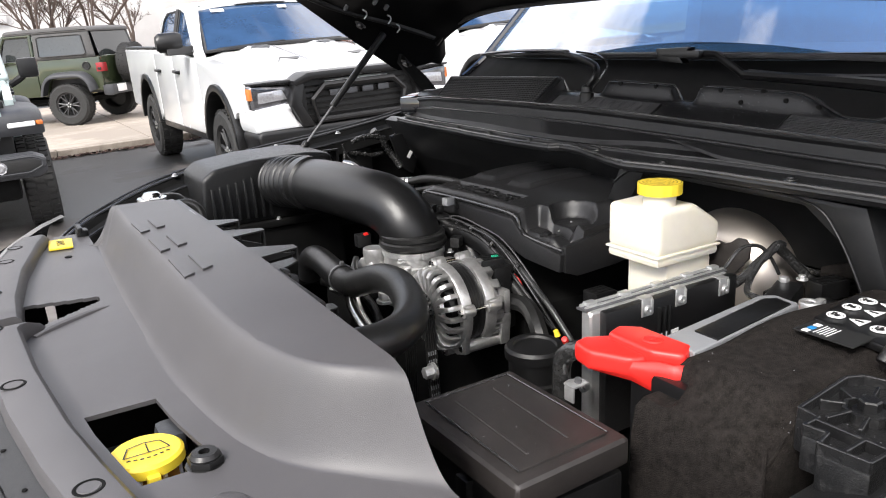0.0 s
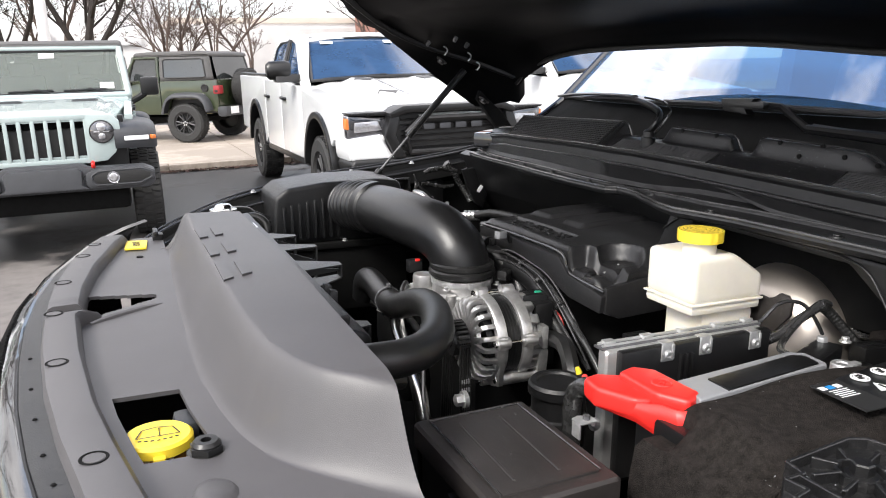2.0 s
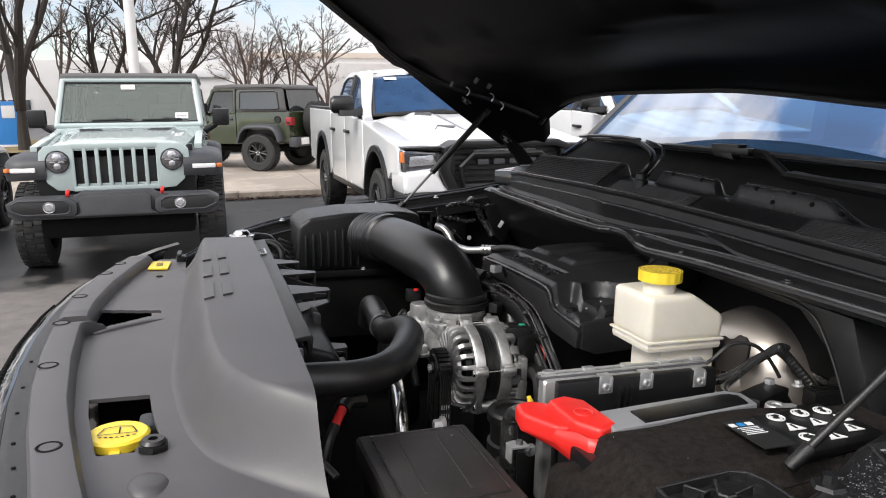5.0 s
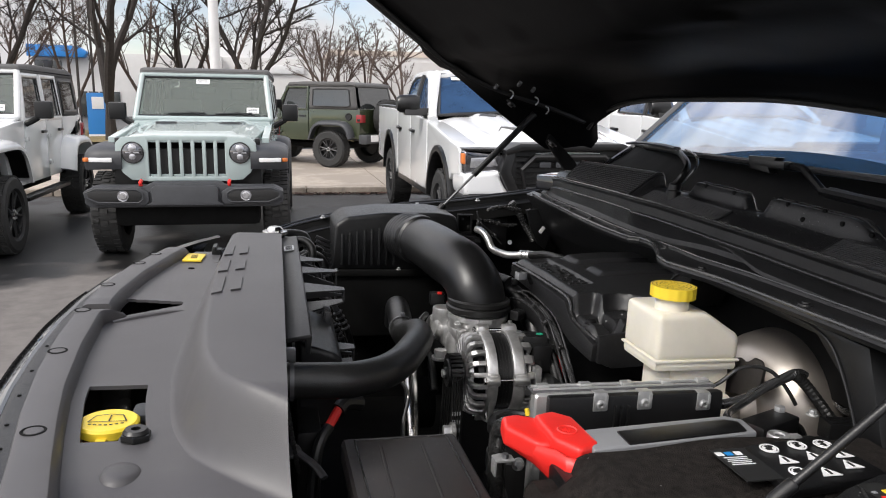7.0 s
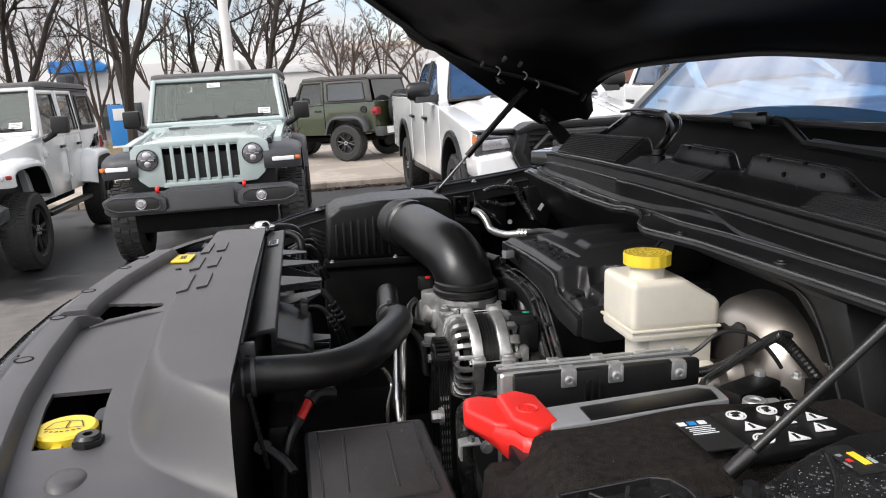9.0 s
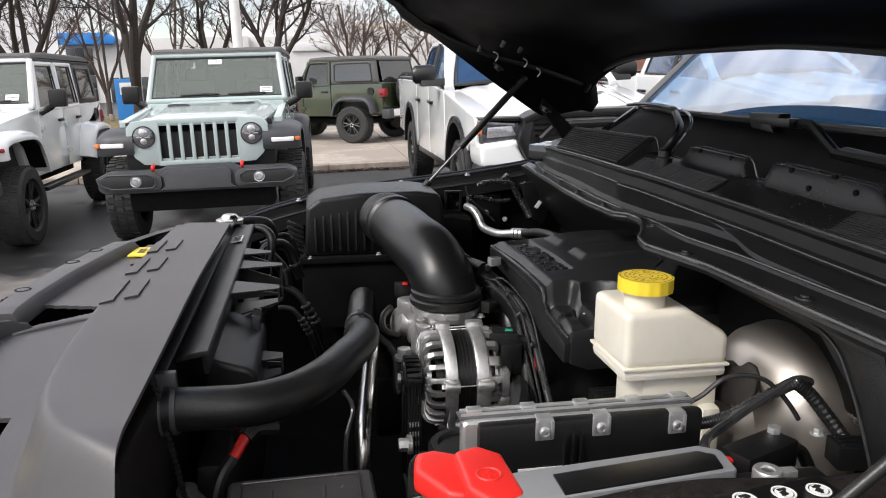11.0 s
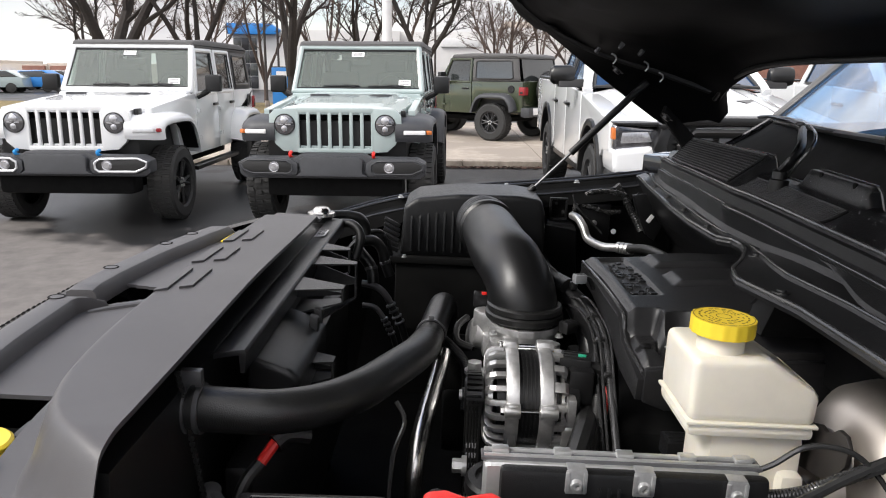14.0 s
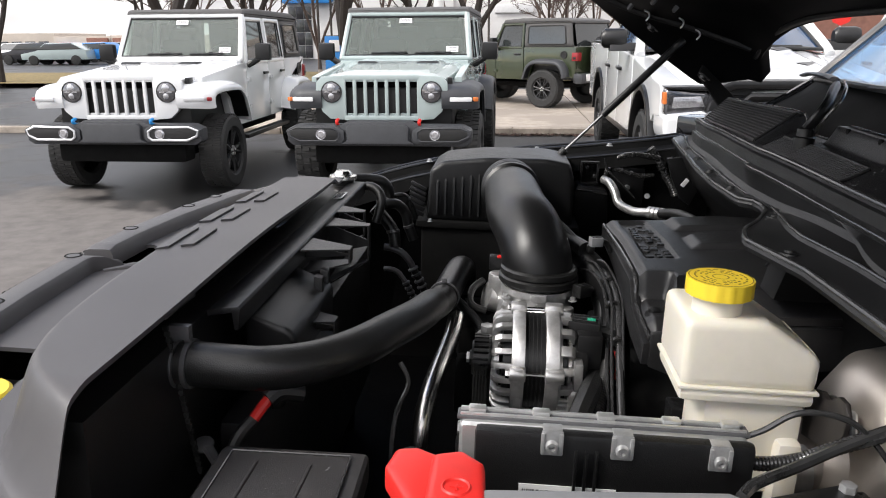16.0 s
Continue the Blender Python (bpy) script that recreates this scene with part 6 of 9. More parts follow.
    lathe(bm, [(0.0205, 0.004), (0.0205, 0.016), (0.0245, 0.016), (0.0245, 0.004)], 8)
    part("boss", bm, M["dusty"], tray)
    bm = NEWBM()
    lathe(bm, [(0.0, 0.025), (0.009, 0.025), (0.0105, 0.0235), (0.0105, 0.013)], 6)
    lathe(bm, [(0.0, 0.014), (0.015, 0.0135), (0.0185, 0.010), (0.0185, 0.004)], 24)
    part("bolt", bm, M["plastic"], h)
    rnd = random.Random(9)
    bm = NEWBM()
    for k in range(150):
        x, y = rnd.uniform(-0.085, 0.06), rnd.uniform(-0.045, 0.04)
        r, a = 0.0003 + 0.0006 * rnd.random() ** 2, rnd.uniform(0, 6.28)
        l = r * rnd.choice((1, 1, 2, 6))
        q = [bm.verts.new((x + u * math.cos(a) - v * math.sin(a), y + u * math.sin(a) + v * math.cos(a), 0.0066)) for u, v in ((l, 0), (0, r), (-l, 0), (0, -r))]
        bm.faces.new(q)
    part("grit", bm, M["grey"], tray, kind="stuff")

    c = thing("pump_canister", (0.305, -0.60, 0.985), label="round black plastic pump canister", category="canister")
    bm = NEWBM()
    lathe(bm, [(0.0, 0.051), (0.034, 0.051), (0.036, 0.055), (0.045, 0.055), (0.049, 0.050), (0.049, 0.036), (0.043, 0.034), (0.043, 0.0), (0.048, -0.003), (0.048, -0.02), (0.04, -0.1), (0.0, -0.1)], 32)
    box(bm, (0.03, 0.02, 0.02), (0.04, 0.02, 0.03), 0.003)
    part("canister", bm, M["plastic"], c)

    bo = thing("brake_booster", (0.755, -0.61, 1.052), label="shiny plated steel brake booster drum", category="brake booster")
    bm = NEWBM()
    lathe(bm, [(0.0, -0.075), (0.045, -0.072), (0.06, -0.05), (0.1, -0.035), (0.13, -0.005), (0.138, 0.03), (0.13, 0.06), (0.0, 0.09)], 48, direction=(1, 0, 0))
    part("drum", bm, M["booster"], bo)
    bm = NEWBM()
    tube(bm, [(-0.09, 0.02, 0.05), (-0.055, 0.0, 0.075), (-0.05, -0.03, 0.06), (-0.055, -0.05, 0.08), (-0.06, -0.07, 0.05)], 0.006, 10)
    part("brake_pipe", bm, M["zinc"], bo)
    bm = NEWBM()
    cyl(bm, 0.03, 0.14, (-0.12, 0, -0.02), "x", 20, bevel=0.005)
    part("master_cylinder", bm, M["alu"], bo)


def cable(name, label, pts, r, mat="rubber", n=8):
    t = thing(name, label=label, category="cable")
    bm = NEWBM()
    tube(bm, pts, r, 8, n)
    part("sheath", bm, M[mat], t)
    return t


def build_lines():
    p = thing("air_conditioning_pipe", label="bright aluminium air conditioning pipe with a crimped black hose", category="pipe")
    bm = NEWBM()
    tube(bm, [(0.60, 0.79, 1.13), (0.615, 0.76, 1.125), (0.628, 0.735, 1.105), (0.64, 0.71, 1.075), (0.67, 0.66, 1.066), (0.70, 0.63, 1.07), (0.715, 0.615, 1.073)], 0.0125, 12)
    part("pipe", bm, M["alu"], p)
    for k in range(4):
        bm = NEWBM()
        d = Vector((0.7, -0.6, 0.05)).normalized()
        lathe(bm, [(0.012, -0.005), (0.0165, -0.005), (0.0165, 0.005), (0.012, 0.005)], 18, Vector((0.712, 0.615, 1.074)) + d * 0.0125 * k, d)
        part("crimp", bm, M["alu"], p)
    bm = NEWBM()
    tube(bm, [(0.735, 0.59, 1.077), (0.77, 0.53, 1.09), (0.80, 0.40, 1.09), (0.82, 0.25, 1.06), (0.86, 0.15, 1.04)], 0.0135, 12)
    tube(bm, [(0.735, 0.55, 1.055), (0.77, 0.47, 1.07), (0.80, 0.35, 1.065), (0.84, 0.2, 1.04)], 0.009, 10)
    part("hose", bm, M["rubber"], p)
    for way, (a, b), r in (([(0.010, 0.350, 1.012), (0.033, 0.350, 1.009), (0.057, 0.350, 0.998), (0.075, 0.350, 0.978), (0.083, 0.350, 0.963)], [(0.085, 0.350, 0.958), (0.112, 0.350, 0.907)], 0.0085), ([(0.018, 0.300, 0.970), (0.035, 0.300, 0.970), (0.052, 0.300, 0.964), (0.064, 0.300, 0.950), (0.073, 0.300, 0.938)], [(0.074, 0.300, 0.936), (0.095, 0.300, 0.895)], 0.0062)):
        t = thing("refrigerant_line", label="dark metal refrigerant line with a ribbed crimped end", category="pipe", group="refrigerant lines")
        bm = NEWBM()
        tube(bm, way, r, 12)
        part("pipe", bm, M["satin_grey"], t)
        a, b = Vector(a), Vector(b)
        for k in range(4):
            bm = NEWBM()
            lathe(bm, [(r * 0.9, -0.004), (r * 1.5, -0.003), (r * 1.65, 0.0), (r * 1.5, 0.003), (r * 0.9, 0.004)], 16, a.lerp(b, k / 3.4), b - a)
            part("crimp", bm, M["satin_grey"], t)
        bm = NEWBM()
        tube(bm, [a, b, b + (b - a) * 0.9 + Vector((0, 0, -0.03))], r * 1.15, 10)
        part("hose", bm, M["rubber"], t)
    r = thing("relay_box", label="small black relay box with an open clip frame above", category="relay box")
    bm = NEWBM()
    prism(bm, [(0.505, 0.93), (0.622, 0.93), (0.612, 1.09), (0.606, 1.104), (0.522, 1.118), (0.515, 1.10)], "y", 0.755, 0.83, 0.005)
    body = part("box", bm, M["satin"], r)
    bm = NEWBM()
    box(bm, (0.092, 0.010, 0.006), (0.563, 0.752, 1.098), 0.002, (0, 8, 0))
    for k in range(3):
        box(bm, (0.012, 0.006, 0.004), (0.54 + 0.022 * k, 0.75, 1.104 - 0.003 * k), 0.001)
    part("lid_rim", bm, M["edge"], body)
    clip = NEWBM()
    for size, at in (((0.006, 0.012, 0.068), (0.534, 0.80, 1.146)), ((0.006, 0.012, 0.068), (0.583, 0.80, 1.146)), ((0.055, 0.012, 0.006), (0.5585, 0.80, 1.178)), ((0.055, 0.02, 0.008), (0.5585, 0.80, 1.115))):
        box(clip, size, at, 0.0015)
    fr = part("clip_frame", clip, M["plastic"], r)
    bm = NEWBM()
    box(bm, (0.05, 0.004, 0.064), (0.5585, 0.812, 1.146), 0.001)
    part("back_plate", bm, M["void"], fr)
    bm = NEWBM()
    cyl(bm, 0.006, 0.006, (0.552, 0.807, 1.162), "y", 6, bevel=0.001)
    box(bm, (0.011, 0.004, 0.012), (0.575, 0.803, 1.136), 0.001)
    part("catch", bm, M["edge"], fr)
    for pts, wide in (([(0.637, 0.800, 1.194), (0.659, 0.800, 1.202), (0.682, 0.800, 1.206), (0.711, 0.800, 1.205), (0.737, 0.800, 1.201), (0.761, 0.800, 1.197)], 0.0075), ([(0.629, 0.800, 1.159), (0.652, 0.800, 1.156), (0.681, 0.800, 1.149), (0.711, 0.800, 1.143), (0.749, 0.800, 1.146)], 0.0065), ([(0.795, 0.800, 1.204), (0.812, 0.800, 1.182), (0.832, 0.800, 1.153), (0.846, 0.800, 1.130)], 0.006), ([(0.620, 0.800, 1.114), (0.607, 0.800, 1.132), (0.612, 0.800, 1.162)], 0.007)):
        cb = cable("wiring_loom", "black wiring wrapped in wrinkled shiny tape by the far inner wing", pts, [wide * k for k in (0.8, 1.15, 0.9, 1.2, 1.0)], "loomtape")
        for k in (1, 2):
            bm = NEWBM()
            q, d = Vector(pts[k]), Vector(pts[k]) - Vector(pts[k - 1])
            lathe(bm, [(wide * 0.9, -0.004), (wide * 1.35, -0.003), (wide * 1.3, 0.003), (wide * 0.9, 0.004)], 10, q, d)
            part("tape_band", bm, M["edge"], cb)
    cable("wiring_loom", "thin black wire running down the far inner wing", [(0.598, 0.790, 1.193), (0.605, 0.790, 1.172), (0.619, 0.790, 1.149), (0.654, 0.790, 1.118), (0.695, 0.790, 1.078)], 0.0032, "edge")
    conduit("broad corrugated conduit wrapped in shiny tape under the cowl's end", [(0.737, 0.840, 1.220), (0.767, 0.840, 1.185), (0.790, 0.830, 1.143), (0.809, 0.820, 1.112), (0.821, 0.810, 1.085)], 0.0135, "loomtape", 0.009)
    hex_bolt((0.744, 0.845, 1.074), 0.008, (-0.3, -1, 0.2))
    pb = thing("wing_bracket", (0.80, 0.80, 1.12), label="black pressed bracket on the far inner wing", category="bracket")
    bm = NEWBM()
    prism(bm, [(-0.02, 0.08), (0.06, 0.09), (0.09, 0.02), (0.06, -0.06), (0.03, -0.04), (0.0, 0.02)], "y", -0.01, 0.01, 0.004)
    part("plate", bm, M["satin"], pb)
    bm = NEWBM()
    box(bm, (0.10, 0.02, 0.12), (-0.12, 0.055, -0.02), 0.004)
    part("panel", bm, M["plastic"], pb)
    bm = NEWBM()
    cyl(bm, 0.008, 0.02, (-0.12, 0.04, -0.02), "y", 6, bevel=0.001)
    part("bolt", bm, M["zinc"], pb)
    w = thing("wing_tag", (0.83, 0.755, 1.136), label="white paper tag on the wiring", category="label")
    bm = NEWBM()
    box(bm, (0.013, 0.002, 0.026), (0, 0, 0), 0.0005, (0, 35, 0))
    part("tag", bm, M["white"], w)
    # looms over the engine's near side
    cable("wiring_loom", "thick taped black loom curving beside the alternator", [(0.47, -0.30, 0.99), (0.445, -0.40, 1.01), (0.42, -0.47, 0.98), (0.42, -0.50, 0.90)], 0.017)
    cable("wiring_loom", "taped black wiring beside the control module", [(0.235, -0.69, 1.0), (0.245, -0.73, 0.96), (0.24, -0.76, 0.90)], 0.012)
    # wires from the module to the bulkhead
    cable("wire", "thin black wire arching from the module's tab", [(0.552, -0.752, 1.147), (0.572, -0.752, 1.157), (0.598, -0.752, 1.176), (0.626, -0.752, 1.179), (0.655, -0.752, 1.171), (0.678, -0.752, 1.152), (0.696, -0.752, 1.131), (0.708, -0.752, 1.114)], 0.0032, "edge")
    cable("wiring_loom", "smooth black sleeve crossing to the bulkhead", [(0.525, -0.845, 1.138), (0.55, -0.81, 1.132), (0.60, -0.775, 1.132), (0.65, -0.757, 1.148), (0.70, -0.748, 1.166), (0.725, -0.745, 1.160)], 0.0056, "edge")
    conduit("black corrugated conduit falling behind the battery", [(0.700, -0.749, 1.163), (0.720, -0.753, 1.147), (0.738, -0.771, 1.120), (0.752, -0.795, 1.095), (0.77, -0.83, 1.08)], 0.0088, "rubber", 0.0065)
    cable("wiring_loom", "black taped wires hanging below the cowl", [(0.800, -0.699, 1.174), (0.800, -0.713, 1.150), (0.800, -0.723, 1.125), (0.800, -0.738, 1.105), (0.800, -0.760, 1.100), (0.800, -0.792, 1.109)], [0.006, 0.007, 0.006], "loomtape")
    cable("wire", "bright-edged black pipe hanging below the cowl", [(0.840, -0.687, 1.161), (0.840, -0.709, 1.145), (0.840, -0.726, 1.125), (0.840, -0.740, 1.098), (0.840, -0.749, 1.057)], 0.005, "edge")
    cable("wiring_loom", "dull grey-black sleeve along the near wing", [(0.800, -0.782, 1.104), (0.790, -0.822, 1.119), (0.770, -0.884, 1.140), (0.750, -0.935, 1.157)], 0.016, "felt")
    bk = thing("booster_bracket", label="dark brown wavy-edged metal bracket before the brake booster", category="bracket")
    bm = NEWBM()
    prism(bm, [(-0.629, 1.09), (-0.626, 1.141), (-0.639, 1.153), (-0.661, 1.161), (-0.675, 1.159), (-0.688, 1.164), (-0.7, 1.174), (-0.716, 1.174), (-0.726, 1.163), (-0.724, 1.141), (-0.696, 1.107)], "x", 0.662, 0.668, 0.0015)
    part("plate", bm, M["brown"], bk)
    s = thing("sensor_plug", (0.600, -0.835, 1.116), 22, label="grey-black sensor plugs with a brass nut", category="connector")
    bm = NEWBM()
    box(bm, (0.09, 0.04, 0.035), (0, 0, 0), 0.005)
    part("body", bm, M["plastic"], s)
    bm = NEWBM()
    cyl(bm, 0.008, 0.009, (0.036, 0.008, 0.0205), seg=6, bevel=0.0015)
    part("nut", bm, M["zinc"], s)
    bm = NEWBM()
    tube(bm, [(-0.044, 0.004, 0.006), (-0.058, 0.008, 0.010), (-0.068, 0.004, 0.002), (-0.075, -0.002, -0.008)], 0.0035, 8)
    part("lead", bm, M["red"], s)
    bc = thing("battery_clamp", (0.566, -0.900, 1.132), label="dull grey battery terminal clamp with a nut", category="terminal")
    bc.scale = (0.75, 0.75, 0.75)
    bm = NEWBM()
    lathe(bm, [(0.009, -0.012), (0.019, -0.012), (0.020, -0.008), (0.020, 0.008), (0.018, 0.011), (0.010, 0.011), (0.009, 0.008)], 20)
    prism(bm, [(0.012, -0.009), (0.044, -0.006), (0.044, 0.008), (0.012, 0.010)], "z", -0.008, 0.007, 0.002)
    part("ring", bm, M["zinc"], bc)
    bm = NEWBM()
    lathe(bm, [(0.0, 0.009), (0.0088, 0.008), (0.009, -0.012)], 16)
    part("post", bm, M["satin_grey"], bc)
    # things low down before the engine
    j = thing("jump_stud", (0.003, -0.597, 1.052), label="red jump start cap on a black cable", category="cable")
    bm = NEWBM()
    tube(bm, [(-0.008, -0.008, -0.006), (0.002, 0.002, 0.008), (0.008, 0.008, 0.016)], 0.0075, 10)
    part("cap", bm, M["red"], j)
    bm = NEWBM()
    tube(bm, [(0.007, 0.007, 0.014), (0.02, 0.02, 0.02), (0.045, 0.035, 0.012)], 0.012, 10)
    tube(bm, [(-0.008, -0.008, -0.006), (-0.028, -0.035, -0.04), (-0.04, -0.06, -0.16)], 0.009, 10)
    part("boot", bm, M["rubber"], j)
    b = thing("bulkhead_shelf", label="folded black panel below the cowl beside the brake booster", category="panel")
    bm = NEWBM()
    prism(bm, [(-0.42, 1.16), (-0.46, 1.228), (-0.80, 1.222), (-0.87, 1.17), (-0.91, 1.08), (-0.96, 1.08), (-0.90, 1.235), (-0.40, 1.243), (-0.36, 1.16)], "x", 0.655, 0.75, 0.006)
    bmesh.ops.translate(bm, verts=bm.verts, vec=(0.03, 0, 0.022))
    part("flange", bm, M["plastic"], b)
    # Thin beads added for the highlights that follow the flange.
    for dx, r in ((0.684, 0.0022), (0.72, 0.002)):
        bm = NEWBM()
        tube(bm, [(dx, -0.38, 1.222), (dx, -0.45, 1.258), (dx, -0.62, 1.257), (dx, -0.80, 1.252), (dx, -0.865, 1.202), (dx, -0.93, 1.08)], r, 8)
        part("highlight_bead", bm, M["satin"], b)
    bm = NEWBM()
    box(bm, (0.02, 0.62, 0.12), (0.80, -0.68, 1.17), 0.004)
    part("panel", bm, M["void"], b)


def conduit(label, pts, r, mat="rubber", pitch=0.0042):
    """A corrugated conduit along points."""
    t = thing("wiring_conduit", label=label, category="cable")
    way = sum((Vector(b) - Vector(a)).length for a, b in zip(pts, pts[1:]))
    rings = max(4, int(way / pitch))
    bm = NEWBM()
    tube(bm, pts, lambda k: r * (1 + 0.045 * math.cos(k * rings * 2 * math.pi)), 10, max(8, int(rings * 4 / (len(pts) - 1))))
    part("sheath", bm, M[mat], t)
    return t


def connector(at, size, rz, label, lock=None, tilt=0, mat="plastic"):
    t = thing("connector", at, label=label, category="connector")
    t.matrix_basis = pose(*at, tilt, 0, rz)
    a, b, c = size
    bm = NEWBM()
    box(bm, (a, b, c), (0, 0, 0), 0.0025)
    body = part("housing", bm, M[mat], t)
    for k in (-1, 0, 1):
        bm = NEWBM()
        box(bm, (a * 0.8, b * 0.08, c * 0.9), (0, k * b * 0.3, c * 0.1), 0.0006, None, 1)
        part("rib", bm, M["satin"], body)
    bm = NEWBM()
    tube(bm, [(a * 0.45, 0, 0), (a * 0.9, 0, -c * 0.2), (a * 1.3, 0, -c * 1.2)], min(b, c) * 0.28, 8)
    part("boot", bm, M["rubber"], t)
    if lock:
        bm = NEWBM()
        box(bm, (a * 0.26, b * 0.2, c * 0.12), (a * 0.2, -b * 0.1, c * 0.53), 0.001)
        part("lock_tab", bm, M[lock], body)
    return t


def hex_bolt(at, r, direction=(0, 0, 1), mat="zinc"):
    t = thing("bolt", label="plated hexagon bolt head with a washer", category="fastener", group="bolts in the bay")
    bm = NEWBM()
    lathe(bm, [(0.0, r * 0.9), (r * 0.6, r * 0.9), (r * 0.66, r * 0.75), (r * 0.66, r * 0.2)], 6, at, direction)
    part("head", bm, M[mat], t)
    bm = NEWBM()
    lathe(bm, [(0.0, r * 0.2), (r, r * 0.2), (r * 1.05, 0.0)], 18, at, direction)
    part("washer", bm, M[mat], t)


def build_small_parts():
    conduit("ribbed black conduit crossing before the brake booster", [(0.538, -0.757, 1.128), (0.57, -0.757, 1.122), (0.61, -0.755, 1.128), (0.65, -0.752, 1.145), (0.70, -0.749, 1.163)], 0.0075, "edge")
    conduit("black corrugated loom bending along the engine cover", [(0.462, -0.015, 1.092), (0.486, -0.040, 1.102), (0.500, -0.10, 1.106), (0.508, -0.17, 1.098), (0.507, -0.24, 1.078), (0.500, -0.32, 1.045), (0.494, -0.41, 1.00), (0.49, -0.48, 0.95)], 0.0068, "edge")
    for dx, dz, r in ((-0.014, 0.010, 0.0026), (-0.020, -0.006, 0.0032), (0.004, 0.012, 0.0022)):
        cable("wire", "thin glossy black wire along the engine cover", [(0.470 + dx, -0.02, 1.098 + dz), (0.494 + dx, -0.07, 1.112 + dz), (0.508 + dx, -0.15, 1.104 + dz * 0.6), (0.509 + dx, -0.23, 1.084 + dz), (0.500 + dx, -0.33, 1.036 + dz), (0.494 + dx, -0.44, 0.97)], r, "edge")
    for y, z in ((-0.055, 1.104), (-0.135, 1.103), (-0.215, 1.086), (-0.30, 1.054)):
        tb = thing("cable_tie", label="black tape band holding the wires together", category="cable tie", group="bands on the loom")
        bm = NEWBM()
        lathe(bm, [(0.008, -0.004), (0.0125, -0.0035), (0.0125, 0.0035), (0.008, 0.004)], 12, (0.498 if y < -0.1 else 0.486, y, z), (0.1, -1, -0.2))
        part("band", bm, M["loomtape"], tb)
    cable("wire", "short red wire below the alternator plug", [(0.488, -0.268, 1.052), (0.497, -0.287, 1.039), (0.500, -0.305, 1.022), (0.496, -0.32, 1.0)], 0.0026, "red")
    conduit("short corrugated conduit below the intake elbow's plug", [(0.40, 0.13, 1.165), (0.425, 0.08, 1.155), (0.45, 0.03, 1.14), (0.47, -0.01, 1.125)], 0.008)
    conduit("black corrugated loom behind the alternator", [(0.475, -0.22, 1.05), (0.485, -0.30, 1.02), (0.46, -0.40, 0.985), (0.43, -0.46, 0.94)], 0.011)
    for pts, r, nm in (([(-0.082, 0.420, 1.169), (-0.044, 0.440, 1.167), (-0.010, 0.450, 1.159), (0.004, 0.460, 1.134), (0.002, 0.460, 1.108), (-0.024, 0.450, 1.096)], 0.0135, "overflow_hose"), ([(-0.023, 0.400, 1.084), (-0.006, 0.420, 1.101), (0.028, 0.440, 1.103), (0.050, 0.450, 1.078), (0.059, 0.450, 1.044), (0.073, 0.450, 1.007)], 0.0135, "heater_hose"), ([(0.003, 0.500, 1.110), (0.031, 0.510, 1.113), (0.047, 0.520, 1.102), (0.053, 0.520, 1.075)], 0.007, "vent_hose"), ([(-0.018, 0.360, 1.109), (0.007, 0.360, 1.085), (0.033, 0.350, 1.053), (0.040, 0.340, 1.016)], 0.015, "heater_hose")):
        cb = thing(nm, label="smooth black rubber hose bending beside the radiator cap", category="hose", group="hoses by the radiator cap")
        bm = NEWBM()
        tube(bm, pts, r, 14)
        part("hose", bm, M["rubber"], cb)
        bm = NEWBM()
        q, d = Vector(pts[-2]), Vector(pts[-1]) - Vector(pts[-2])
        lathe(bm, [(r * 0.95, -0.004), (r * 1.12, -0.003), (r * 1.12, 0.003), (r * 0.95, 0.004)], 16, q, d)
        part("clamp", bm, M["satin_grey"], cb)
    conduit("taped corrugated loom at the front of the engine", [(0.20, 0.05, 1.0), (0.24, 0.0, 0.985), (0.27, -0.05, 0.96), (0.27, -0.12, 0.90)], 0.010)
    connector((0.482, -0.058, 1.160), (0.024, 0.018, 0.018), 15, "grey ribbed plug on the intake elbow", None, 0, "grey")
    connector((0.448, -0.268, 1.064), (0.052, 0.040, 0.036), -12, "black plug on the alternator with a green lock", "green")
    connector((0.455, -0.13, 1.085), (0.03, 0.022, 0.022), 40, "small black plug by the throttle body")
    connector((0.64, -0.80, 1.10), (0.05, 0.028, 0.03), 10, "black sensor plug behind the control module")
    connector((0.74, -0.82, 1.10), (0.06, 0.035, 0.03), -12, "black sensor plug behind the battery")
    connector((0.03, 0.52, 1.09), (0.03, 0.03, 0.04), 20, "black plug behind the radiator cap")
    connector((0.575, -0.46, 1.02), (0.05, 0.04, 0.03), 0, "dark coil plug below the engine cover")
    connector((0.60, -0.48, 0.985), (0.05, 0.04, 0.03), 0, "dark coil plug below the engine cover")
    for at, r, d in (((0.245, -0.785, 1.058), 0.009, (0, -1, 0.2)), ((0.20, -0.02, 1.0), 0.010, (0, 0, 1)), ((0.44, -0.125, 1.062), 0.008, (0, 0, 1)), ((0.315, -0.125, 1.062), 0.008, (0, 0, 1)), ((0.70, -0.80, 1.118), 0.009, (0, 0, 1)), ((0.10, 0.61, 1.02), 0.008, (0, 0, 1)), ((0.30, 0.615, 1.023), 0.008, (0, 0, 1)), ((0.46, 0.615, 1.023), 0.008, (0, 0, 1)), ((0.07, 0.86, 1.15), 0.009, (0, 0, 1)), ((0.40, 0.87, 1.20), 0.009, (0, 0, 1)), ((0.62, 0.87, 1.22), 0.009, (0, 0, 1))):
        hex_bolt(at, r, d)
    # a brass-coloured bracket below the terminal cover
    br = thing("terminal_bracket", (0.215, -0.80, 1.075), label="dull metal terminal bracket with a nut", category="bracket")
    bm = NEWBM()
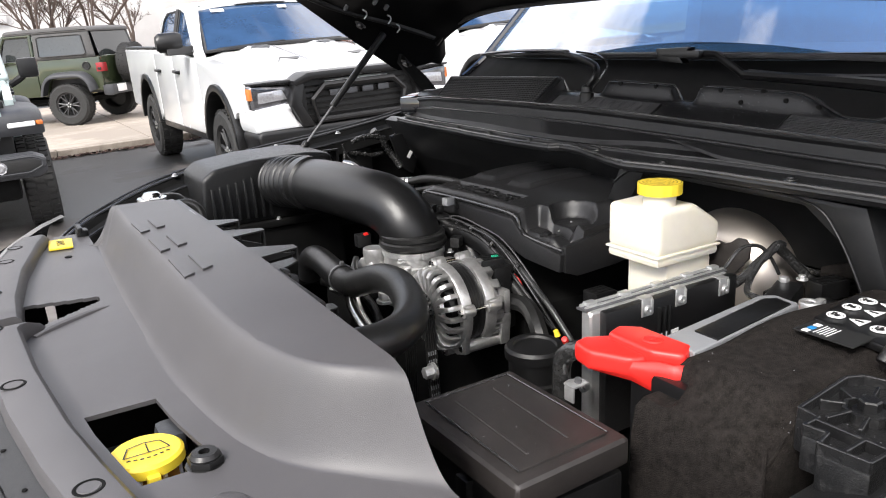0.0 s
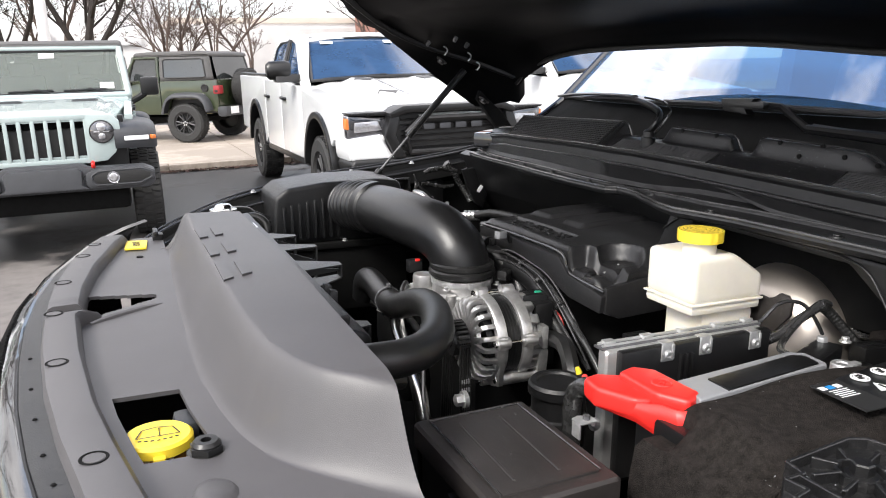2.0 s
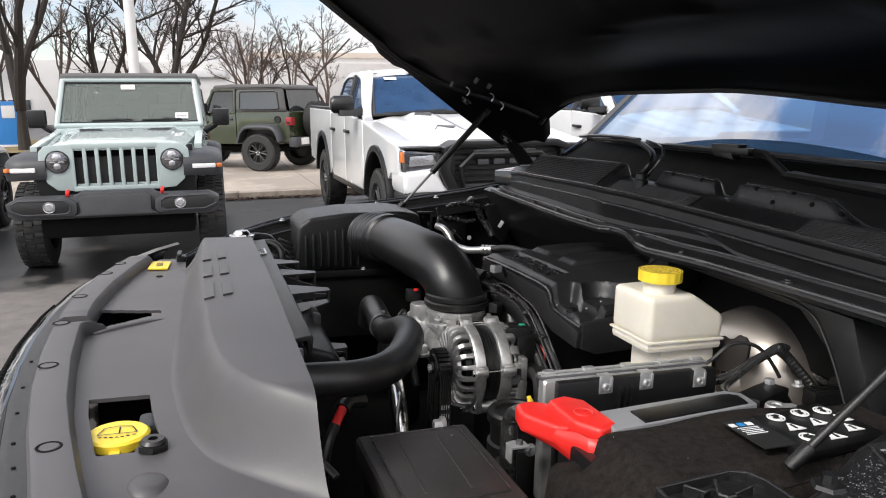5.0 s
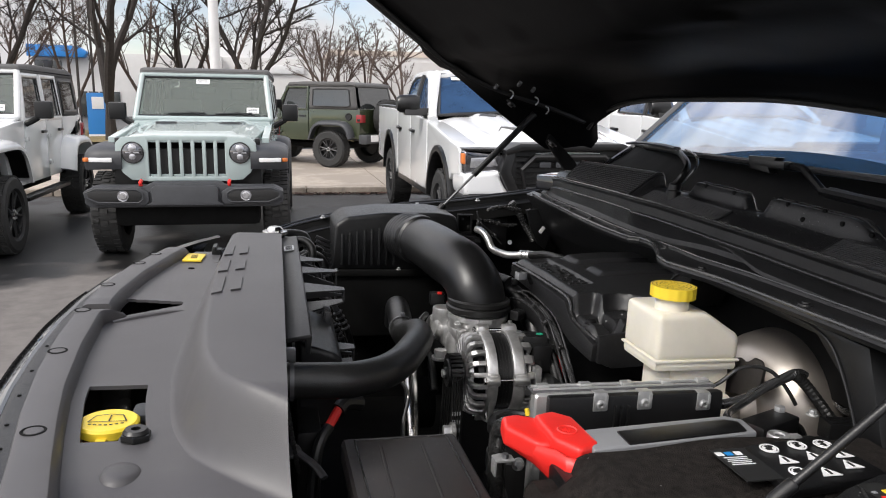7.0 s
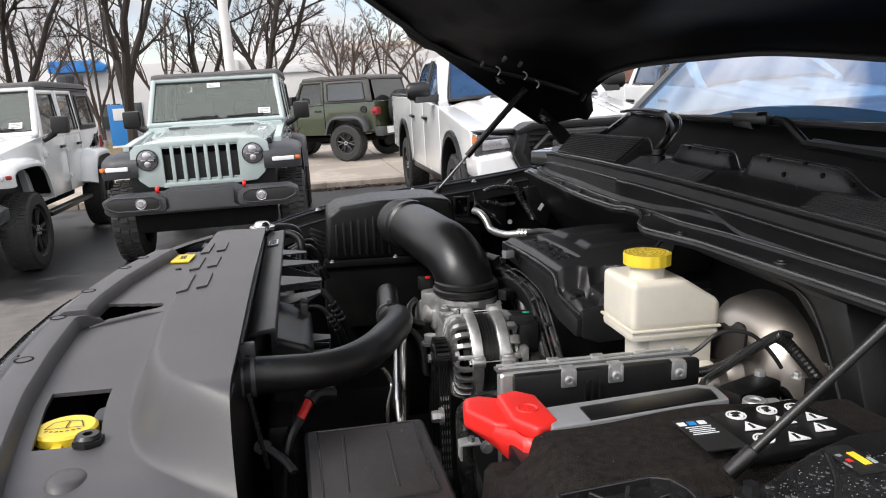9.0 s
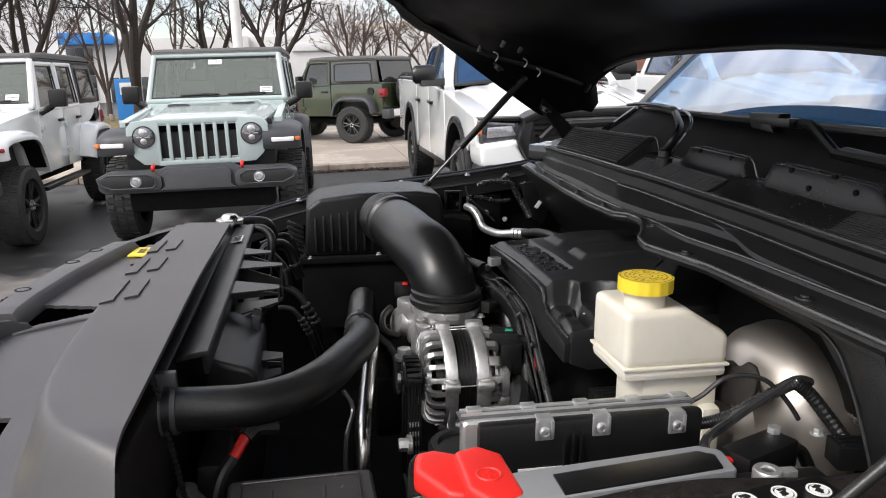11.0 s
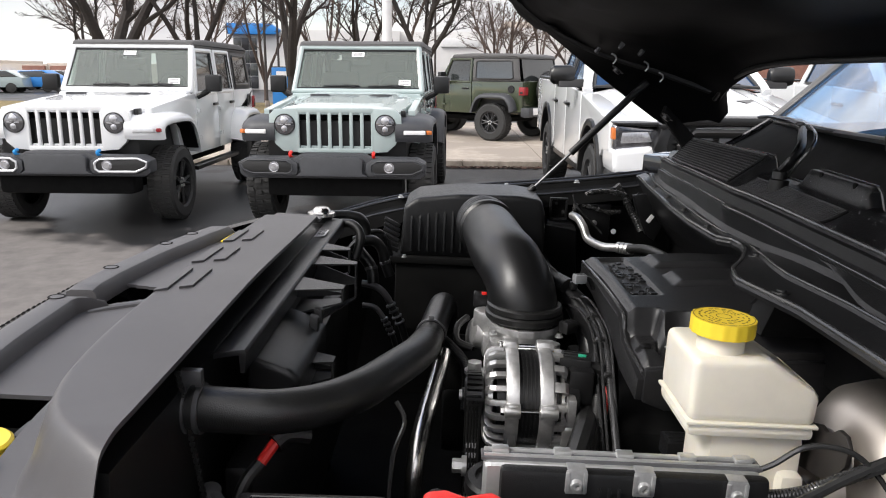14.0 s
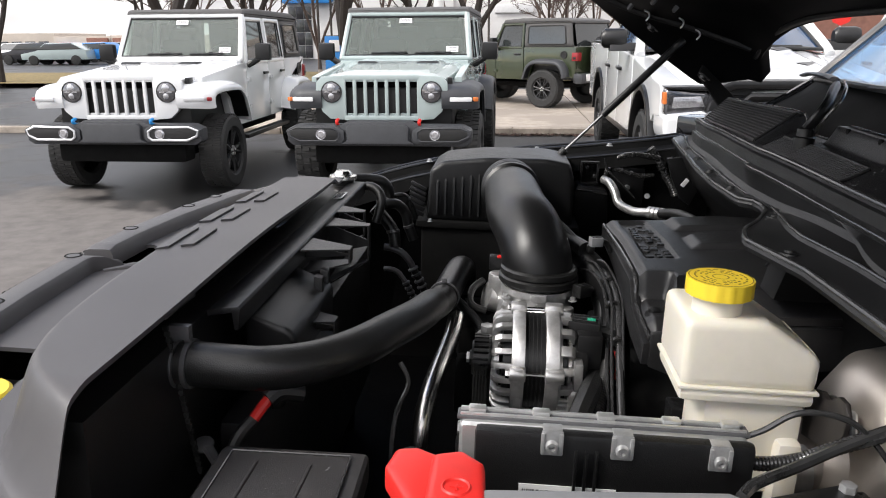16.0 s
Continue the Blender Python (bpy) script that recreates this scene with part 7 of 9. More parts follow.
    prism(bm, [(-0.012, -0.012), (0.016, -0.012), (0.016, 0.006), (0.0, 0.012), (-0.012, 0.008)], "z", 0.0, 0.003, 0.001)
    box(bm, (0.003, 0.018, 0.02), (-0.011, -0.003, -0.01), 0.001)
    part("plate", bm, M["zinc"], br)
    bm = NEWBM()
    cyl(bm, 0.005, 0.007, (0.004, -0.003, 0.006), seg=6, bevel=0.001)
    part("nut", bm, M["satin_grey"], br)
    # ring terminal in the dark before the fuse box
    rt = thing("ring_terminal", (-0.061, -0.633, 1.02), label="grey earth strap end with a bolt", category="terminal")
    bm = NEWBM()
    lathe(bm, [(0.0, 0.006), (0.008, 0.006), (0.013, 0.003), (0.014, 0.0)], 16, (0, 0, 0), (0, -0.4, 1))
    tube(bm, [(0.008, -0.006, 0.0), (0.03, -0.03, -0.008), (0.045, -0.05, -0.02)], 0.005, 8, flat=1.6)
    part("strap", bm, M["satin_grey"], rt)
    # narrow hard pipe below the big hose
    hp = thing("vacuum_pipe", label="thin black hard pipe below the radiator hose", category="pipe")
    bm = NEWBM()
    tube(bm, [(0.15, -0.35, 1.02), (0.165, -0.36, 0.99), (0.15, -0.40, 0.95), (0.148, -0.44, 0.88)], 0.004, 8)
    part("pipe", bm, M["edge"], hp)
    # lint and grit lying on the upper faces
    rnd = random.Random(77)
    for nm, lab, (x0, x1), (y0, y1), z, n in (("lint", "pale specks of lint on the felt sleeve", (0.25, 0.62), (-1.05, -0.95), 1.1622, 34), ("grit", "pale grit on the fuse box lid", (0.01, 0.16), (-0.94, -0.73), 1.0862, 60)):
        bm = NEWBM()
        for k in range(n):
            x, y = rnd.uniform(x0, x1), rnd.uniform(y0, y1)
            r, a = 0.0003 + 0.0005 * rnd.random() ** 3, rnd.uniform(0, 6.28)
            l = r * (1 if rnd.random() < 0.8 else 5)
            q = [(l, 0), (0, r), (-l, 0), (0, -r)]
            vs = [bm.verts.new((x + u * math.cos(a) - v * math.sin(a), y + u * math.sin(a) + v * math.cos(a), z)) for u, v in q]
            up = bm.verts.new((x, y, z + r))
            for m in range(4):
                bm.faces.new((vs[m], vs[(m + 1) % 4], up))
        tagged(part(nm, bm, M["grey"]), lab, nm, kind="stuff")


build_radiator_cover()
build_front_trim()
TRUCK = build_nose()
build_cowl(TRUCK)
build_windscreen(TRUCK)
build_wipers(TRUCK)
build_hood(TRUCK)
build_fluids()
build_radiator()
build_intake()
build_alternator()
build_engine()
build_electrics()
build_lines()
build_small_parts()
# the car stands two degrees nose-up against the level of the car park
for ob in list(scene.collection.objects):
    if ob.parent is None and ob.type in ("EMPTY", "MESH"):
        ob.matrix_basis = TILT @ ob.matrix_basis


# ---------------------------------------------------------------- the car park
def ground_material(name, base, dark, scale, wet):
    m = material(name, base, 0.8, var=0.2, scale=scale, bump=0.6, bscale=90)
    nt = m.node_tree
    b = nt.nodes["Principled BSDF"]
    L = nt.links.new
    tc = nt.nodes.new("ShaderNodeTexCoord")
    n = nt.nodes.new("ShaderNodeTexNoise")
    n.inputs["Scale"].default_value, n.inputs["Detail"].default_value, n.inputs["Roughness"].default_value = 0.45, 8, 0.62
    L(tc.outputs["Object"], n.inputs["Vector"])
    r = nt.nodes.new("ShaderNodeValToRGB")
    r.color_ramp.elements[0].position, r.color_ramp.elements[1].position = 0.46, 0.54
    L(n.outputs["Fac"], r.inputs["Fac"])
    old = b.inputs["Base Color"].links[0].from_socket
    mx = nt.nodes.new("ShaderNodeMixRGB")
    mx.inputs[2].default_value = (*dark, 1)
    L(r.outputs["Color"], mx.inputs["Fac"])
    L(old, mx.inputs[1])
    L(mx.outputs["Color"], b.inputs["Base Color"])
    mr = nt.nodes.new("ShaderNodeMapRange")
    mr.inputs["To Min"].default_value, mr.inputs["To Max"].default_value = 0.85, wet
    L(r.outputs["Color"], mr.inputs["Value"])
    L(mr.outputs["Result"], b.inputs["Roughness"])
    return m


M["asphalt"] = ground_material("damp_asphalt", (0.135, 0.123, 0.115), (0.013, 0.013, 0.0135), 6, 0.42)


def wet_far_side(m, y0, width):
    """The lot is dry by the pickup and still wet under the parked row: a ragged edge along y."""
    nt = m.node_tree
    L = nt.links.new
    ramp = [n for n in nt.nodes if n.type == "VALTORGB"][-1]
    src = ramp.inputs["Fac"].links[0].from_socket
    tc = nt.nodes.new("ShaderNodeTexCoord")
    sep = nt.nodes.new("ShaderNodeSeparateXYZ")
    L(tc.outputs["Object"], sep.inputs["Vector"])
    mr = nt.nodes.new("ShaderNodeMapRange")
    mr.inputs["From Min"].default_value, mr.inputs["From Max"].default_value = y0 - width, y0 + width
    mr.inputs["To Min"].default_value, mr.inputs["To Max"].default_value = -0.12, 0.10
    L(sep.outputs["Y"], mr.inputs["Value"])
    add = nt.nodes.new("ShaderNodeMath")
    L(src, add.inputs[0])
    L(mr.outputs["Result"], add.inputs[1])
    L(add.outputs["Value"], ramp.inputs["Fac"])


wet_far_side(M["asphalt"], 5.7, 1.0)
M["concrete"] = ground_material("pale_concrete", (0.37, 0.32, 0.27), (0.29, 0.25, 0.21), 5, 0.8)
M["kerbstone"] = material("stained_kerb_concrete", (0.30, 0.26, 0.22), 0.85, var=0.3, scale=6, bump=0.6, bscale=60, dust=0.3, dust_color=(0.1, 0.06, 0.04))
M["grass"] = material("winter_grass", (0.20, 0.15, 0.06), 0.95, var=0.4, scale=8, bump=1.0, bscale=40)
M["leaf_litter"] = material("brown_leaf_litter", (0.06, 0.03, 0.02), 0.95, var=0.5, scale=30)
M["bark"] = material("dark_bark", (0.030, 0.024, 0.021), 0.9, var=0.3, scale=12, bump=1.0, bscale=40)
M["twig"] = material("pale_twig_bark", (0.095, 0.068, 0.056), 0.9, var=0.3, scale=10)
M["wall_white"] = material("pale_panel_wall", (0.62, 0.61, 0.60), 0.7, var=0.06, scale=1)
M["wall_beige"] = material("beige_panel_wall", (0.50, 0.44, 0.38), 0.8, var=0.08, scale=1)
M["wall_brick"] = material("brown_red_brick_wall", (0.25, 0.12, 0.09), 0.85, var=0.2, scale=3)
M["fascia"] = material("blue_fascia", (0.03, 0.22, 0.6), 0.4, var=0.05, scale=1)
M["polewhite"] = material("white_pole_paint", (0.7, 0.7, 0.7), 0.5, var=0.06, scale=4)
M["polebrown"] = material("bronze_pole_paint", (0.06, 0.05, 0.045), 0.6, var=0.1, scale=4)


def build_ground():
    bm = NEWBM()
    n = 40
    xs = [math.copysign(abs(i / 20) ** 2.2, i) * 600 for i in range(-20, 21)]
    rows = [[bm.verts.new((x, y + 6, GZ)) for x in xs] for y in xs]
    for a, b in zip(rows, rows[1:]):
        for j in range(n):
            bm.faces.new((a[j], a[j + 1], b[j + 1], b[j]))
    tagged(part("ground", bm, M["asphalt"]), "damp dark asphalt car park with paler dry patches", "ground", kind="structure")
    p = thing("pavement", kind="structure", label="pale concrete pad with joints behind a kerb", category="pavement")
    # pad of slabs
    for i in range(-2, 9):
        for j in range(3):
            x0, y0 = -0.6 + i * 2.4, 11.45 + j * 3.3
            bm = NEWBM()
            box(bm, (2.385, 3.285, 0.3), (x0 + 1.2, y0 + 1.65, GZ - 0.04), 0.006, seg=1)
            part("slab", bm, M["concrete"], p)
    k = thing("kerb", kind="structure", label="worn stained concrete kerb", category="kerb")
    for i in range(-4, 14):
        bm = NEWBM()
        box(bm, (1.99, 0.18, 0.3), (-0.6 + i * 2.0, 11.35, GZ - 0.04), 0.03)
        part("kerb_stone", bm, M["kerbstone"], k)
    g = NEWBM()
    rows = []
    for y in steps(24.0, 33.0, 6):
        rows.append([g.verts.new((x, y, GZ + 0.16 + 0.12 * math.sin(x * 0.3 + y) * math.sin((y - 24.0) / 9.0 * math.pi))) for x in steps(-60, 60, 60)])
    for a, b in zip(rows, rows[1:]):
        for j in range(60):
            g.faces.new((a[j], a[j + 1], b[j + 1], b[j]))
    tagged(part("verge", g, M["grass"]), "dry yellowed winter grass verge", "grass", kind="structure")
    rnd = random.Random(3)
    g = NEWBM()
    for i in range(500):
        x, y = rnd.uniform(-0.6, 3.2), 11.22 - abs(rnd.gauss(0, 0.1))
        s = rnd.uniform(0.02, 0.06)
        a = rnd.uniform(0, 6.28)
        q = [g.verts.new((x + s * math.cos(a + d) * k, y + s * math.sin(a + d) * k, GZ + 0.006 + rnd.uniform(0, 0.03))) for d, k in ((0, 1), (1.5, 0.5), (3.1, 1), (4.6, 0.5))]
        g.faces.new(q)
    tagged(part("leaf_litter", g, M["leaf_litter"]), "brown fallen leaves along the kerb", "leaves", kind="stuff")


def wheel(parent, at, r, width, rim_r, spokes, mat_rim, side=1, tread=46):
    """A wheel on the x axis; side is the way that its face looks."""
    bm = NEWBM()
    w = width / 2
    lathe(bm, [(rim_r, -w * 0.8), (rim_r + 0.02, -w), (r * 0.9, -w), (r * 0.975, -w * 0.8), (r * 0.985, -w * 0.3), (r * 0.985, w * 0.3), (r * 0.975, w * 0.8), (r * 0.9, w), (rim_r + 0.02, w), (rim_r, w * 0.8)], 48, direction=(1, 0, 0))
    for k in range(tread):
        a = 2 * math.pi * k / tread
        for x0, off in ((-w * 0.62, 0), (0, 0.5), (w * 0.62, 0.25)):
            b = a + off * 2 * math.pi / tread
            box(bm, (w * 0.5, r * 2 * math.pi / tread * 0.62, 0.016), (x0, -math.sin(b) * r * (0.985 if tread < 60 else 0.979), math.cos(b) * r * (0.985 if tread < 60 else 0.979)), 0, (math.degrees(b), 0, 8 * (1 if k % 2 else -1)))
    ty = part("tyre", bm, M["tyre"], parent)
    ty.matrix_basis = pose(*at)
    bm = NEWBM()
    s = side
    lathe(bm, [(rim_r * 1.02, s * w * 0.82), (rim_r * 0.93, s * w * 0.8), (rim_r * 0.9, s * w * 0.2), (0.0, s * w * 0.15)], 40, direction=(1, 0, 0))
    for k in range(spokes):
        a = 2 * math.pi * k / spokes
        for da in (-0.1, 0.1):
            tube(bm, [(s * w * 0.62, 0.2 * rim_r * math.cos(a), 0.2 * rim_r * math.sin(a)), (s * w * 0.72, 0.93 * rim_r * math.cos(a + da * 1.9), 0.93 * rim_r * math.sin(a + da * 1.9))], [0.024, 0.017], 6, smooth=False)
    cyl(bm, rim_r * 0.26, w * 0.5, (s * w * 0.5, 0, 0), "x", 20, bevel=0.01)
    rm = part("rim", bm, mat_rim, parent)
    rm.matrix_basis = pose(*at)
    bm = NEWBM()
    for k in range(5):
        a = 2 * math.pi * k / 5 + 0.3
        cyl(bm, 0.015, 0.03, (s * w * 0.78, rim_r * 0.16 * math.cos(a), rim_r * 0.16 * math.sin(a)), "x", 8)
    hub = part("wheel_nut", bm, M["zinc"], rm)


def quad_pane(bm, pts):
    bm.faces.new([bm.verts.new(p) for p in pts])


def frame_bar(bm, pts, r, closed=True, seg=6):
    p = list(pts) + ([pts[0]] if closed else [])
    if seg <= 6:
        tube(bm, list(pts) + [pts[0], pts[1]], r, seg, smooth=False)
        return
    for a, b in zip(p, p[1:]):
        tube(bm, [a, b], r, seg, smooth=False)
        if seg > 6:
            bmesh.ops.create_icosphere(bm, subdivisions=2, radius=r, matrix=Matrix.Translation(Vector(b)))


def off_roader(name, at, rz, label, paint, flare, hooks, top, wheelbase, side_steps, fogs, group, tyre_r=0.41, spokes=5):
    """A boxy seven-slot off-roader; its nose is at y 0 and looks towards -y."""
    t = thing(name, at, rz, label=label, category="off-road car", group=group)
    L = 0.78 + wheelbase + 0.82
    # grille
    bm = NEWBM()
    y0, y1 = 0.23, 0.30
    for s in (1, -1):
        prism(bm, [(s * 0.375, 0.79), (s * 0.52, 0.80), (s * 0.60, 0.87), (s * 0.665, 1.02), (s * 0.655, 1.16), (s * 0.60, 1.215), (s * 0.375, 1.225)], "y", y0, y1, 0.012)
    box(bm, (0.76, y1 - y0, 0.05), (0, (y0 + y1) / 2, 1.203), 0.01)
    box(bm, (0.76, y1 - y0, 0.05), (0, (y0 + y1) / 2, 0.81), 0.01)
    for k in range(8):
        box(bm, (0.036, 0.035, 0.37), (-0.375 + 0.107 * k, y0 + 0.0175, 1.005), 0.012, seg=3)
        if k < 7:
            box(bm, (0.07, 0.03, 0.03), (-0.3215 + 0.107 * k, y1 - 0.02, 0.84), 0.008)
    gr = part("grille", bm, paint, t)
    bm = NEWBM()
    box(bm, (0.76, 0.01, 0.4), (0, y1 + 0.05, 1.0))
    part("grille_mesh", bm, M["void"], gr, "black mesh behind seven slots")
    for s in (1, -1):
        bm = NEWBM()
        lathe(bm, [(0.094, 0.0), (0.096, 0.012), (0.103, 0.012), (0.106, 0.0)], 32, (s * 0.5, y0, 1.065), (0, -1, 0))
        hl = part("headlamp", bm, M["satin"], t)
        bm = NEWBM()
        lathe(bm, [(0.0, 0.026), (0.05, 0.022), (0.096, 0.008)], 32, (s * 0.5, y0, 1.065), (0, -1, 0))
        part("lens", bm, M["lampclear"], hl)
        bm = NEWBM()
        for dz, rr in ((0.038, 0.042), (-0.036, 0.034)):
            lathe(bm, [(0.0, 0.012), (rr * 0.7, 0.009), (rr, 0.0)], 20, (s * 0.5, y0 - 0.018, 1.065 + dz), (0, -1, 0))
        box(bm, (0.13, 0.01, 0.012), (s * 0.5, y0 - 0.02, 1.065), 0.003)
        part("reflector", bm, M["lamp"], hl)
    # bonnet
    bm = NEWBM()

    def hood(u, v):
        y = 0.24 + 1.50 * u
        half = 0.615 + 0.115 * u
        z = 1.225 + 0.105 * u - 0.05 * sm((abs(v) - 0.8) / 0.2) + 0.02 * sm((0.72 - abs(v)) / 0.06) * sm((u - 0.05) / 0.12)
        z -= 0.03 * sm((0.06 - u) / 0.06)
        return (half * v, y, z)
    sheet(bm, hood, steps(0, 1, 16), steps(-1, 1, 40), 0.03)
    bn = part("bonnet", bm, paint, t)
    for s in (1, -1):
        bm = NEWBM()
        sheet(bm, lambda u, v: (s * (0.612 + 0.115 * u), 0.25 + 1.49 * u, 1.168 + 0.105 * u - 0.10 * v), steps(0, 1, 6), steps(0, 1, 2), lambda u, v: (s * (0.592 + 0.115 * u), 0.25 + 1.49 * u, 1.168 + 0.105 * u - 0.10 * v))
        part("bonnet_side", bm, paint, bn)
        bm = NEWBM()
        prism(bm, [(s * 0.22, 1.20), (s * 0.44, 1.18), (s * 0.46, 1.30), (s * 0.28, 1.34)], "z", 1.29, 1.327, 0.003)
        for j in range(4):
            box(bm, (0.19, 0.008, 0.006), (s * 0.345, 1.205 + 0.028 * j, 1.330))
        part("vent", bm, flare if flare is not paint else M["flare"], bn)
        bm = NEWBM()
        box(bm, (0.05, 0.1, 0.08), (s * 0.665, 0.42, 1.16), 0.012)
        part("catch", bm, M["satin"], bn)
    # tub
    bm = NEWBM()
    prism(bm, [(0.32, 0.72), (0.32, 1.1), (1.74, 1.2), (1.74, 1.30), (L - 0.2, 1.30), (L - 0.2, 0.62), (1.2, 0.58), (1.0, 0.72)], "x", -0.70, 0.70, 0.02)
    part("body", bm, M["blackprint"], t)
    zl = 0.60
    for s in (1, -1):
        # side panels
        xa, xb = (0.70, 0.775) if s > 0 else (-0.775, -0.70)
        bm = NEWBM()
        prism(bm, [(1.25, 0.72), (1.3, zl), (1.86, zl), (1.86, 1.31), (1.74, 1.31), (0.5, 1.2), (0.5, 1.1), (1.1, 1.1)], "x", xa, xb, 0.01)
        part("cowl_side", bm, paint, t)
        doors = [(1.875, 2.72), (2.735, 3.44)] if wheelbase > 2.7 else [(1.80, 2.60)]
        for a, b in doors:
            bm = NEWBM()
            prism(bm, [(a, zl), (b, zl), (b, 1.30), (a, 1.30)], "x", xa, xb, 0.012)
            d = part("door", bm, paint, t)
            bm = NEWBM()
            box(bm, (0.03, 0.16, 0.035), (s * 0.79, b - 0.15, 1.16), 0.008)
            part("handle", bm, M["satin"], d)
            for z in (0.78, 1.1):
                bm = NEWBM()
                box(bm, (0.03, 0.09, 0.05), (s * 0.785, a + 0.03, z), 0.006)
                part("hinge", bm, paint, d)
            # window frame and pane
            bm = NEWBM()
            y_f = a + 0.02 + (0.14 if a < 2 else 0.0)
            top_in = 0.055
            pts = [(s * 0.755, a + 0.03, 1.31), (s * (0.755 - top_in), y_f + 0.03, 1.82), (s * (0.755 - top_in), b - 0.04, 1.82), (s * 0.755, b - 0.03, 1.31)]
            frame_bar(bm, pts, 0.034, seg=10)
            part("window_frame", bm, paint, d)
            bm = NEWBM()
            mid = [sum(p[k] for p in pts) / 4 for k in range(3)]
            frame_bar(bm, [(p[0] + s * 0.012, p[1] + (mid[1] - p[1]) * 0.08, p[2] + (mid[2] - p[2]) * 0.1) for p in pts], 0.014)
            part("seal", bm, M["rubber"], d)
            bm = NEWBM()
            quad_pane(bm, pts)
            part("pane", bm, M["darkpane"], d)
        last = doors[-1][1] + 0.015
        bm = NEWBM()
        ya = 0.78 + wheelbase
        prism(bm, [(last, zl), (ya - 0.5, zl), (ya - 0.38, 0.92), (ya + 0.36, 0.92), (ya + 0.48, 0.66), (L - 0.12, 0.66), (L - 0.12, 1.32), (last, 1.32)], "x", xa, xb, 0.012)
        q = part("rear_quarter", bm, paint, t)
        bm = NEWBM()
        pts = [(s * 0.755, last + 0.05, 1.36), (s * 0.70, last + 0.05, 1.86), (s * 0.70, L - 0.34, 1.86), (s * 0.755, L - 0.24, 1.36)]
        rows = []
        for k in steps(0, 1, 6):
            rows.append([bm.verts.new((s * (0.745 - 0.055 * k + 0.012 * math.sin(math.pi * k)), last + 0.01 + (L - 0.20 - 0.09 * k - last) * j, 1.325 + 0.535 * k)) for j in (0, 0.25, 0.5, 0.75, 1)])
        for a, b in zip(rows, rows[1:]):
            for j in range(4):
                bm.faces.new((a[j], a[j + 1], b[j + 1], b[j]))
        ts = part("top_side", bm, top, q)
        sol = ts.modifiers.new("thickness", "SOLIDIFY")
        sol.thickness, sol.offset = 0.03, 0
        bm = NEWBM()
        ins = [(s * 0.768, last + 0.1, 1.385), (s * 0.732, last + 0.1, 1.775), (s * 0.732, L - 0.42, 1.775), (s * 0.768, L - 0.36, 1.385)]
        c = [sum(p[k] for p in ins) / 4 for k in range(3)]
        outline = []
        for p, nx in zip(ins, ins[1:] + ins[:1]):
            for k in (0.06, 0.94):
                outline.append([p[i] + (nx[i] - p[i]) * k for i in range(3)])
        quad_pane(bm, outline)
        part("pane", bm, M["darkpane"], q)
        bm = NEWBM()
        frame_bar(bm, [tuple(p) for p in outline], 0.014)
        part("seal", bm, M["rubber"], q)
        # flares: a rounded section swept over each wheel arch
        for nm, way, xin in (("front_flare", [(0.225, 0.905), (0.205, 0.96), (0.205, 1.03), (0.235, 1.085), (0.31, 1.125), (0.45, 1.148), (0.75, 1.158), (1.05, 1.148), (1.20, 1.115), (1.32, 1.04), (1.41, 0.92), (1.47, 0.78), (1.49, 0.70)], 0.60),
                             ("rear_flare", [(ya - 0.58, 0.66), (ya - 0.52, 0.84), (ya - 0.44, 0.97), (ya - 0.32, 1.05), (ya - 0.15, 1.075), (ya + 0.18, 1.075), (ya + 0.36, 1.05), (ya + 0.48, 0.96), (ya + 0.55, 0.84), (ya + 0.58, 0.70)], 0.74)):
            fine = catmull([Vector((0, y, z)) for y, z in way], 5)
            bm = NEWBM()
            rows = []
            for k, p in enumerate(fine):
                d = (fine[min(k + 1, len(fine) - 1)] - fine[max(k - 1, 0)]).normalized()
                inward = Vector((0, d.z, -d.y))
                row = []
                for x, drop in ((xin, 0.0), (0.80, 0.0), (0.875, 0.006), (0.925, 0.018), (0.955, 0.040), (0.965, 0.066), (0.958, 0.088), (0.90, 0.082), (xin, 0.075)):
                    back = 1.5 * max(0.0, x - 0.76) ** 2 * sm((0.55 - p.y) / 0.35) if nm == "front_flare" else 0.0
                    q = p + inward * drop + Vector((s * x, back, -0.35 * max(0.0, x - 0.70) ** 2))
                    row.append(bm.verts.new(q))
                rows.append(row)
            for a, b in zip(rows, rows[1:]):
                for k in range(9):
                    bm.faces.new((a[k], a[(k + 1) % 9], b[(k + 1) % 9], b[k]))
            bm.faces.new(rows[0])
            bm.faces.new(rows[-1])
            fl = part(nm, bm, flare, t, smooth=50)
            if nm == "front_flare":
                bm = NEWBM()
                prism(bm, [(0.302, 0.90), (0.425, 1.052), (1.115, 1.052), (1.272, 0.952), (1.392, 0.715), (1.365, 0.715), (1.25, 0.94), (1.105, 1.03), (0.435, 1.03), (0.325, 0.90)], "x", s * 0.585, s * 0.93)
                part("arch_liner", bm, M["void"], t)
                bm = NEWBM()
                box(bm, (0.215, 0.03, 0.042), (s * 0.79, 0.214, 0.995), 0.010, (0, 0, s * 7))
                part("marker_lamp", bm, M["white"] if flare is not M["white_paint"] else M["satin_silver"], fl, "clear white running lamp")
                bm = NEWBM()
                box(bm, (0.05, 0.06, 0.040), (s * 0.925, 0.262, 0.995), 0.012, (0, 0, s * 35))
                part("side_marker", bm, M["amber"] if flare is not M["white_paint"] else M["tail"], fl)
        # wheels
        for nm, y in (("front_wheel", 0.78), ("rear_wheel", ya)):
            wz = thing(nm)
            wz.parent = t
            del_keys = [k for k in wz.keys()]
            for k in del_keys:
                del wz[k]
